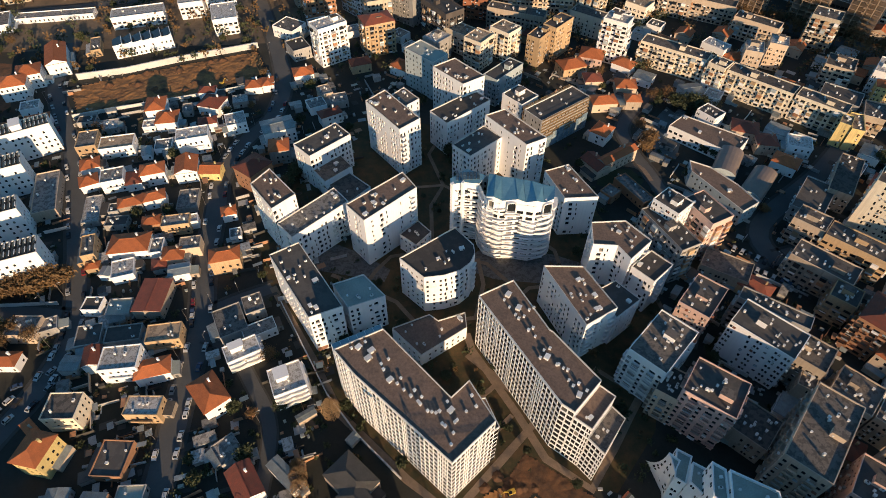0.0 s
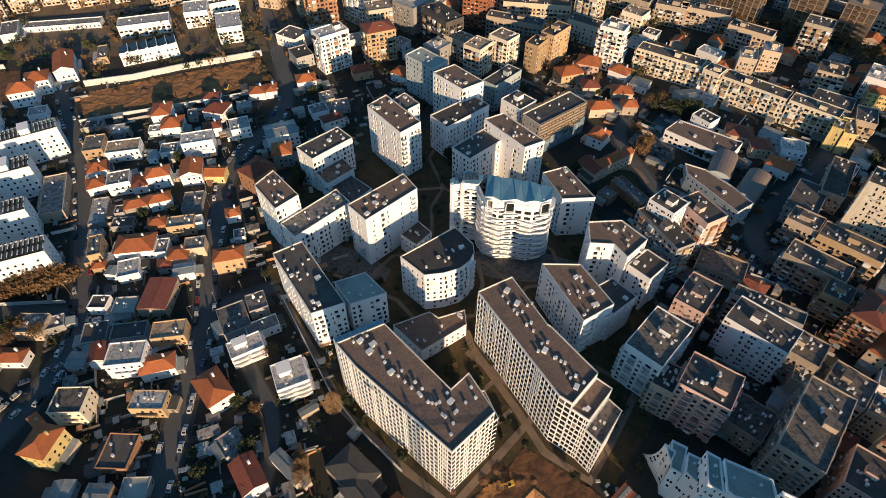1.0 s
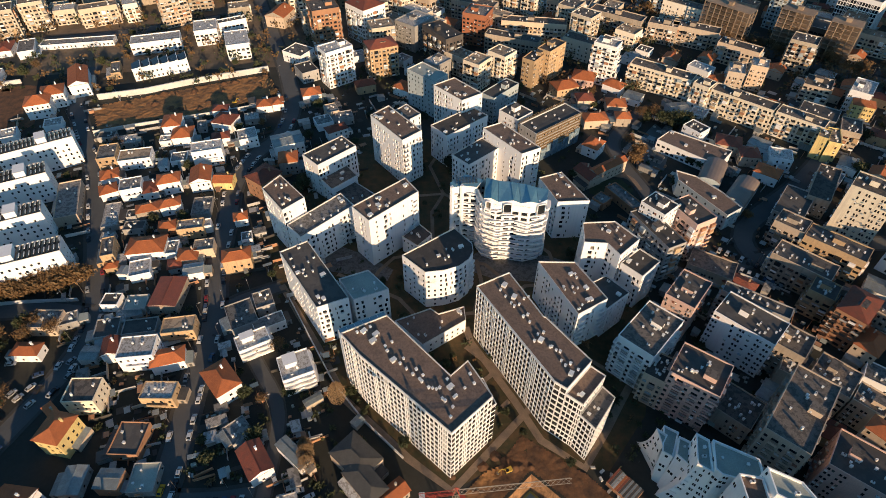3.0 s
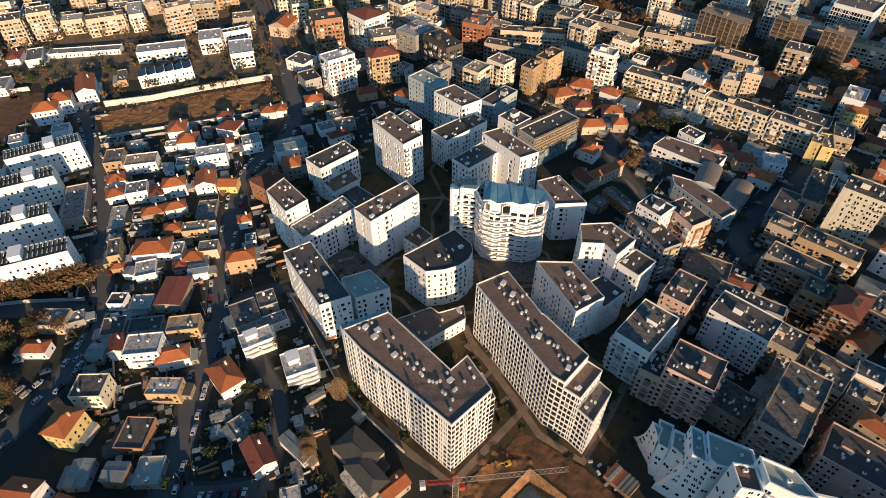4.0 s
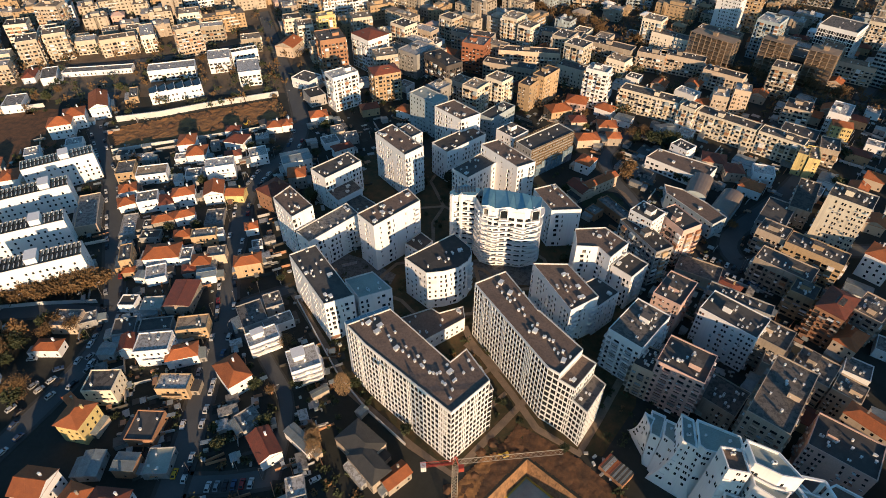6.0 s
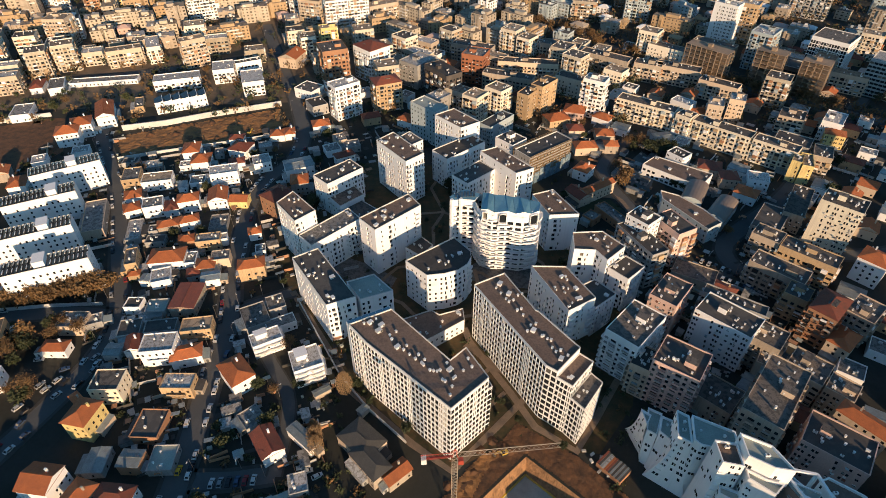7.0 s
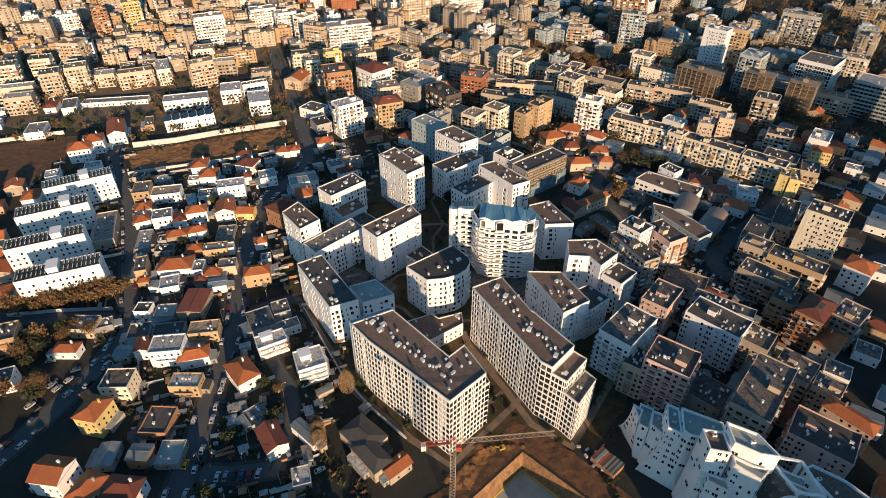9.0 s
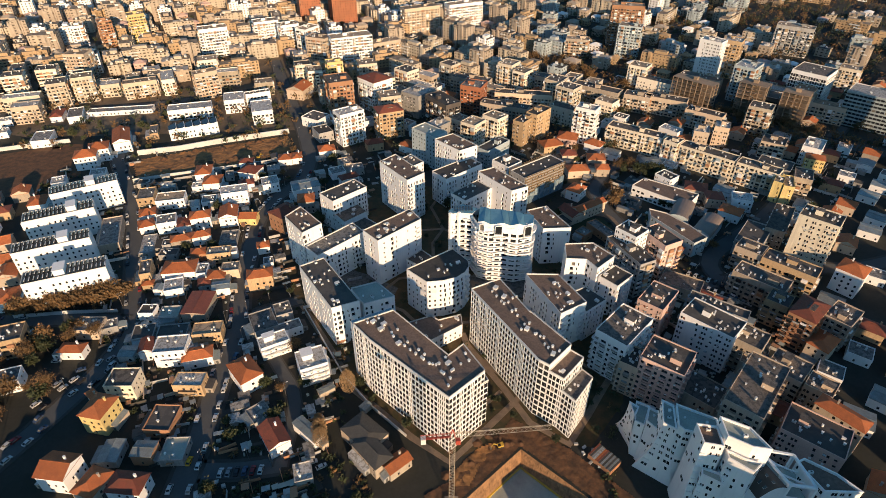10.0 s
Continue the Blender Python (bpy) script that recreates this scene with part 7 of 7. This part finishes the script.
def poplar_kind(seed, height):
    """A bare columnar poplar: a straight trunk and steep fine branches."""
    rng = random.Random(seed)
    ob = thing("poplar", 0, 0, 0, 0, "tall columnar poplar with bare pale-brown twigs", "tree", "poplars")
    trunk = Shape()
    trunk.tube((0, 0, 0), (0, 0, height * 0.95), 0.25, 0.03, 7)
    part("trunk", trunk, BARK, ob)
    crown = Shape()
    for k in range(3200):
        v = rng.random() ** 0.8
        r = 3.5 * math.sin(math.pi * min(1.0, 0.12 + 0.86 * v)) ** 0.7 * math.sqrt(rng.random())
        a = rng.uniform(0, math.tau)
        p = Vector((r * math.cos(a), r * math.sin(a), height * (0.12 + 0.88 * v)))
        up = Vector((0.4 * math.cos(a), 0.4 * math.sin(a), 1.0)).normalized() * rng.uniform(0.5, 1.1)
        side = up.orthogonal().normalized() * 0.06
        side.rotate(Matrix.Rotation(rng.uniform(0, math.tau), 3, up))
        crown.face([p - side, p + side, p + side * 0.4 + up, p - side * 0.4 + up])
    part("crown", crown, surface("pale_twigs", (0.40, 0.27, 0.15), (0.26, 0.17, 0.09), rough=0.9, coarse=0.5), ob)
    return ob


POPLAR = poplar_kind(8, 14.0)
POPLAR.matrix_basis = pose(-40.3, 96.3, 0)
for x, y, size, turn in ((-47.3, 69.0, 0.85, 40), (-48.2, 72.5, 0.9, 100), (-49.0, 76.0, 0.8, 200)):
    repeat(POPLAR, pose(x, y, 0, 0, 0, turn)).scale = (size, size, size)

TREES = [tree_kind(1, 8, 3.2, "brown", True), tree_kind(2, 10, 3.8, "brown", True), tree_kind(3, 7, 3.0, "green", False), tree_kind(4, 9, 3.6, "green", False), tree_kind(5, 5, 2.4, "green", False), tree_kind(6, 9, 4.0, "brown", False)]


def tree(kind, x, y, scale, turn):
    ob = repeat(TREES[kind], pose(x, y, 0, 0, 0, turn))
    ob.scale = (scale, scale, scale)


rng = random.Random(33)
for x, y, kind, size in ((-192, 264.8, 1, 0.9), (-70, 97, 0, 0.7), (-77, 99, 2, 0.8), (157.8, 205.3, 5, 0.6),
                         (111.3, 272.6, 0, 0.9), (110.4, 252.9, 5, 0.9), (113.7, 259.3, 5, 1.0), (137.1, 294.2, 3, 1.1), (141.8, 290.5, 3, 1.2), (146.5, 294.3, 3, 1.1), (129.4, 301.7, 2, 1.1), (149.0, 289.0, 2, 1.2), (133.0, 299.0, 1, 1.1), (153, 293, 3, 1.0), (124, 300, 1, 1.0), (142, 252, 2, 0.8), (147, 249, 4, 1.0), (-36, 100, 2, 0.7), (-14, 79, 2, 0.7), (-60, 100, 3, 0.7)):
    tree(kind, x, y, size, rng.uniform(0, 360))
for k in range(16):
    tree(5, -214 + 3.2 * k + rng.uniform(-1, 1), 143.5 + 1.0 * k + rng.uniform(-2, 2.5), rng.uniform(0.9, 1.25), rng.uniform(0, 360))
for k in range(70):
    x, y = rng.uniform(-215, -163), rng.uniform(58, 136)
    clear = math.hypot(x + 170, y - 113) > 14
    if clear and free(x, y, -2.5) and not on_street(x, y, 1.5):
        tree(rng.choice((0, 1, 2, 3, 5, 5)), x, y, rng.uniform(0.7, 1.15), rng.uniform(0, 360))
planted = 31
for points, width in STREETS[10:12]:
    for x, y in points:
        for k in range(3):
            side = rng.choice((-1, 1)) * (width / 2 + 2)
            if y < 800 and planted < 90:
                tree(rng.choice((0, 1, 1)), x + rng.uniform(-9, 9), y + rng.uniform(-9, 9), rng.uniform(0.8, 1.1), rng.uniform(0, 360))
                planted += 1
tries = 0
while planted < 190 and tries < 4000:
    tries += 1
    y = 25 + 480 * rng.random() ** 1.4
    x = rng.uniform(-1, 1) * (0.8 * (y + 75))
    if -45 < x < 80 and 25 < y < 80 or not free(x, y, 0.2) or on_street(x, y, 1.5):
        continue
    tree(rng.choice((0, 1, 2, 2, 3, 3, 4, 4)), x, y, rng.uniform(0.55, 0.95), rng.uniform(0, 360))
    planted += 1
for k in range(len(TREES)):
    TREES[k].matrix_basis = pose(-84 + 2.5 * k, 214 + 5 * k, 0)


# ---- young trees and clipped bushes in the gardens of the new quarter ----
for x, y in ((24, 92), (30, 84), (46, 72), (-22, 84), (-30, 92), (20, 118), (4, 118), (-48, 160), (-28, 160), (22, 165), (34, 166), (-10, 215), (8, 212), (60, 110), (72, 120), (88, 130), (-2, 205), (52, 168), (66, 100), (-14, 166), (-30, 210), (14, 100)):
    if free(x, y, -4.0):
        tree(rng.choice((2, 4, 4)), x, y, rng.uniform(0.35, 0.55), rng.uniform(0, 360))


# ---- yards: sheds and boundary walls ----
def shed(x, y, w, d, turn, h, roof):
    ob = thing("shed", x, y, 0, turn, "small lean-to shed with a %s roof in a yard" % ("corrugated metal" if roof == "metal" else "flat felt"), "shed", "yard sheds")
    s = Shape()
    s.prism(turned(0, 0, w, d, 0), 0, h)
    s.box(0, -d / 2 - 0.03, 0, 0.9, 0.06, 2.0, 0, 1)
    part("wall", s, [WALLS["grey"], FRAME], ob)
    s = Shape()
    low, high = h + 0.02, h + 0.5
    a, b, c, e = (-w / 2 - 0.2, -d / 2 - 0.2, low), (w / 2 + 0.2, -d / 2 - 0.2, low), (w / 2 + 0.2, d / 2 + 0.2, high), (-w / 2 - 0.2, d / 2 + 0.2, high)
    s.face((a, b, c, e))
    s.face([(p[0], p[1], p[2] - 0.12) for p in (e, c, b, a)])
    for p, q in ((a, b), (b, c), (c, e), (e, a)):
        s.face(((p[0], p[1], p[2] - 0.12), (q[0], q[1], q[2] - 0.12), q, p))
    part("roof", s, ROOFS[roof], ob)


made = tries = 0
while made < 130 and tries < 5000:
    tries += 1
    y = rng.uniform(35, 330)
    x = rng.uniform(-0.8 * (y + 80), 0.8 * (y + 80))
    if -85 < x < 95 and 20 < y < 300 and not (x < -50 and 50 < y < 110):
        continue
    w, d = rng.uniform(3, 7.5), rng.uniform(2.5, 5)
    if not free(x, y, -1.0) or on_street(x, y, 3.5):
        continue
    shed(x, y, w, d, city_angle(x, y) + rng.choice((0, 90, 180, 270)), rng.uniform(2.2, 3.4), rng.choice(("metal", "flat", "metal", "pale", "dark")))
    take(x, y, 2.0)
    made += 1
made = tries = 0
while made < 100 and tries < 4000:
    tries += 1
    y = rng.uniform(35, 330)
    x = rng.uniform(-0.8 * (y + 80), 0.8 * (y + 80))
    if -85 < x < 95 and 20 < y < 300 or on_street(x, y, 4.0) or not free(x, y, -3):
        continue
    length, turn = rng.uniform(6, 18), city_angle(x, y) + rng.choice((0, 90)) + rng.uniform(-3, 3)
    s = Shape()
    s.prism(turned(0, 0, length, 0.25, 0), 0, 1.7)
    s.prism(turned(0, 0, length + 0.1, 0.36, 0), 1.704, 1.8)
    ob = tagged(new("yard_wall", s.mesh("yard_wall", [rng.choice((WALLS["grey"], WALLS["cream"], COPING))])), "plain rendered yard wall with a coping", "wall", "yard walls")
    ob.matrix_basis = pose(x, y, 0, 0, 0, turn)
    made += 1


# ---- parked cars ----
def car_kind(colour, name):
    paint = surface("car_paint_" + name, colour, tuple(c * 0.85 for c in colour), rough=0.25, vary=0.08, bump=0.0)
    body = Shape()
    side = [(-2.1, 0.35), (2.1, 0.35), (2.15, 0.75), (1.25, 0.9), (0.6, 1.42), (-1.1, 1.45), (-1.85, 0.95), (-2.15, 0.85)]
    for y, flip in ((-0.86, False), (0.86, True)):
        pts = [(x, y * (0.86 if z > 1.1 else 1.0), z) for x, z in side]
        body.face(pts[::-1] if flip else pts)
    for i in range(8):
        (x0, z0), (x1, z1) = side[i], side[(i + 1) % 8]
        w0, w1 = 0.86 * (0.86 if z0 > 1.1 else 1.0), 0.86 * (0.86 if z1 > 1.1 else 1.0)
        body.face([(x0, -w0, z0), (x0, w0, z0), (x1, w1, z1), (x1, -w1, z1)])
    ob = tagged(new("car", body.mesh("car", [paint])), "%s hatchback car parked at the kerb" % name, "car", "parked cars")
    glass = Shape()
    glass.face([(1.2, -0.7, 0.95), (1.2, 0.7, 0.95), (0.66, 0.62, 1.4), (0.66, -0.62, 1.4)])
    glass.face([(-1.82, 0.68, 1.0), (-1.82, -0.68, 1.0), (-1.18, -0.62, 1.42), (-1.18, 0.62, 1.42)])
    for v in (-1, 1):
        glass.face([(1.0, v * 0.87, 0.95), (-1.6, v * 0.87, 0.98), (-1.05, v * 0.76, 1.38), (0.55, v * 0.76, 1.36)])
    part("glasshouse", glass, GLASS, ob)
    for x in (-1.3, 1.35):
        for y in (-0.8, 0.8):
            s = Shape()
            s.tube((x, y - 0.1, 0.32), (x, y + 0.1, 0.32), 0.32, 0.32, 10)
            part("wheel", s, TYRE, ob)
    return ob


CARS = [car_kind(c, n) for c, n in (((0.62, 0.62, 0.62), "white"), ((0.30, 0.31, 0.32), "silver"), ((0.03, 0.03, 0.035), "black"), ((0.06, 0.09, 0.16), "dark blue"), ((0.25, 0.03, 0.03), "red"), ((0.55, 0.55, 0.54), "pale grey"), ((0.72, 0.38, 0.03), "yellow"))]
count = 0
for points, width in (STREETS[1], STREETS[0], STREETS[4], STREETS[2], STREETS[6], STREETS[7], STREETS[8]):
    for i in range(len(points) - 1):
        a, b = Vector(points[i]), Vector(points[i + 1])
        way, length = (b - a).normalized(), (b - a).length
        u = rng.uniform(0, 4)
        while u < length - 2:
            for side in (-1, 1):
                p = a + way * u + Vector((-way.y, way.x)) * side * (width / 2 - 1.05)
                if rng.random() < 0.55 and count < 100 and in_view(p.x, p.y) and p.y > 45 and p.y < 330:
                    repeat(CARS[rng.choice((0, 0, 0, 1, 1, 2, 2, 3, 5, 5, 1, 2, 0, 4))], pose(p.x, p.y, 0.03, 0, 0, math.degrees(math.atan2(way.y, way.x)) + (0 if side < 0 else 180) + rng.uniform(-2, 2)))
                    count += 1
            u += rng.uniform(5.2, 9)
for x, y, turn in ((-55, 84, 110), (-52.5, 84.5, 110), (-56, 76, 40), (-70, 80, 70), (-50, 62, 20), (-46, 60, 30), (-55, 60, 15), (-59, 66, 120), (-169.7, 100.0, 62), (-166.2, 98.0, 62), (-163.6, 102.8, 60), (-160.2, 95.2, 62), (-172.8, 89.0, 60), (-168.6, 87.4, 60), (-153.6, 101.0, 68), (-177.5, 113.8, 10), (-153.2, 115.4, 65), (-150.8, 108.5, 65), (-163.6, 108.6, 30), (-149.0, 146.0, 160), (-210.0, 143.0, 3), (-222, 142.5, 3), (-171, 71, 62), (-178, 62, 62), (-236, 350, 20), (-233, 352, 20), (-229, 353, 20)):
    repeat(CARS[rng.choice((0, 0, 0, 1, 1, 2, 2, 3, 5, 5, 1, 2, 0, 4))], pose(x, y, 0.03, 0, 0, turn))
for k in range(16):
    x, y = 136 + 2.9 * (k % 8) + rng.uniform(-0.4, 0.4), 172.0 - 2.0 * (k % 8) + 9.5 * (k // 8)
    if free(x, y, -4.5):
        repeat(CARS[rng.choice((0, 0, 1, 2, 3, 5))], pose(x, y, 0.05, 0, 0, 52 + rng.uniform(-4, 4)))
for k in range(len(CARS) - 1):
    CARS[k].matrix_basis = pose(-84 + 3.0 * k, 57.0 + 0.3 * k, 0.04, 0, 0, 90)


CARS[-1].matrix_basis = pose(-97.7, 62.0, 0.03, 0, 0, 88)


# ---- odds and ends lying about the yards ----
clutter = Shape()
made = tries = 0
while made < 1500 and tries < 9000:
    tries += 1
    y = 45 + 290 * rng.random() ** 1.3
    x = rng.uniform(-1, 1) * (0.8 * (y + 78))
    if -45 < x < 92 and y < 300 or not free(x, y, -2.2) or on_street(x, y, 2.0):
        continue
    turn = city_angle(x, y) + rng.choice((0, 90)) + rng.uniform(-8, 8)
    kind = rng.random()
    if kind < 0.35:
        clutter.box(x, y, 0, rng.uniform(0.6, 2.4), rng.uniform(0.5, 1.6), rng.uniform(0.3, 1.5), turn, rng.randrange(5))
    elif kind < 0.65:
        clutter.box(x, y, 0, rng.uniform(3, 9), 0.22, rng.uniform(1.0, 2.0), turn, rng.choice((0, 2, 3)))
    elif kind < 0.85:
        clutter.box(x, y, rng.uniform(1.9, 2.6), rng.uniform(2, 4.5), rng.uniform(1.5, 3), 0.08, turn, rng.choice((1, 1, 0, 4)))
        clutter.box(x, y, 0, 0.12, 0.12, 1.88, turn, 2)
    else:
        clutter.box(x, y, 0.02, rng.uniform(2, 6), rng.uniform(1.5, 4), 0.06, turn, rng.choice((2, 3)))
    made += 1
tagged(new("yard_clutter", clutter.mesh("yard_clutter", [WALLS["brick"], ROOFS["metal"], WALLS["grey"], KERB, ROOFS["teal"]])), "low walls, awnings and crates crowding the yards", "yard clutter", kind="stuff")


# ---- street lamps and poles ----
def pole_kind():
    ob = thing("street_lamp", 0, 0, 0, 0, "slim grey street lamp with a curved arm", "street lamp", "street lamps")
    s = Shape()
    s.tube((0, 0, 0), (0, 0, 8), 0.12, 0.07, 6)
    part("pole", s, STEEL, ob)
    s = Shape()
    s.beam((0, 0, 8), (1.4, 0, 8.4), 0.09)
    arm = part("arm", s, STEEL, ob)
    s = Shape()
    s.box(1.6, 0, 8.3, 0.7, 0.28, 0.14)
    part("lamp_head", s, COPING, ob)
    return ob


LAMP = pole_kind()
first = True
for points, width in STREETS[:9]:
    for i in range(0, len(points) - 1, 6):
        a, b = Vector(points[i]), Vector(points[i + 1])
        way = (b - a).normalized()
        p = a + Vector((-way.y, way.x)) * (width / 2 + 0.7)
        m = pose(p.x, p.y, 0.13, 0, 0, math.degrees(math.atan2(way.y, way.x)) - 90)
        if first:
            LAMP.matrix_basis, first = m, False
        else:
            repeat(LAMP, m)


# ---- shrubs, weeds and hedges over the yards ----
shrubs = Shape()
tries = made = 0
while made < 1000 and tries < 9000:
    tries += 1
    y = 40 + 360 * rng.random() ** 1.7
    x = rng.uniform(-1, 1) * (0.8 * (y + 78))
    if inside((x, y), PIT) or not free(x, y, -0.6) or on_street(x, y, 1.8) or -25 < x < 60 and y < 84:
        continue
    r = rng.uniform(0.5, 1.7)
    for k in range(int(26 * r)):
        p = Vector((x + rng.gauss(0, 0.55) * r, y + rng.gauss(0, 0.55) * r, abs(rng.gauss(0, 0.5)) * r + 0.1))
        n = Vector((rng.gauss(0, 1), rng.gauss(0, 1), rng.gauss(0, 1) + 0.8)).normalized()
        a = n.orthogonal().normalized() * rng.uniform(0.25, 0.6)
        b = n.cross(a) * 0.7
        shrubs.face([p - a - b, p + a - b * 0.5, p + a * 0.6 + b, p - a * 0.7 + b], 1 if made % 5 == 0 else 0)
    made += 1
tagged(new("shrubs", shrubs.mesh("shrubs", [LEAVES["green"], LEAVES["brown"]])), "dark shrubs and rank weeds in the yards", "shrubs", kind="stuff")
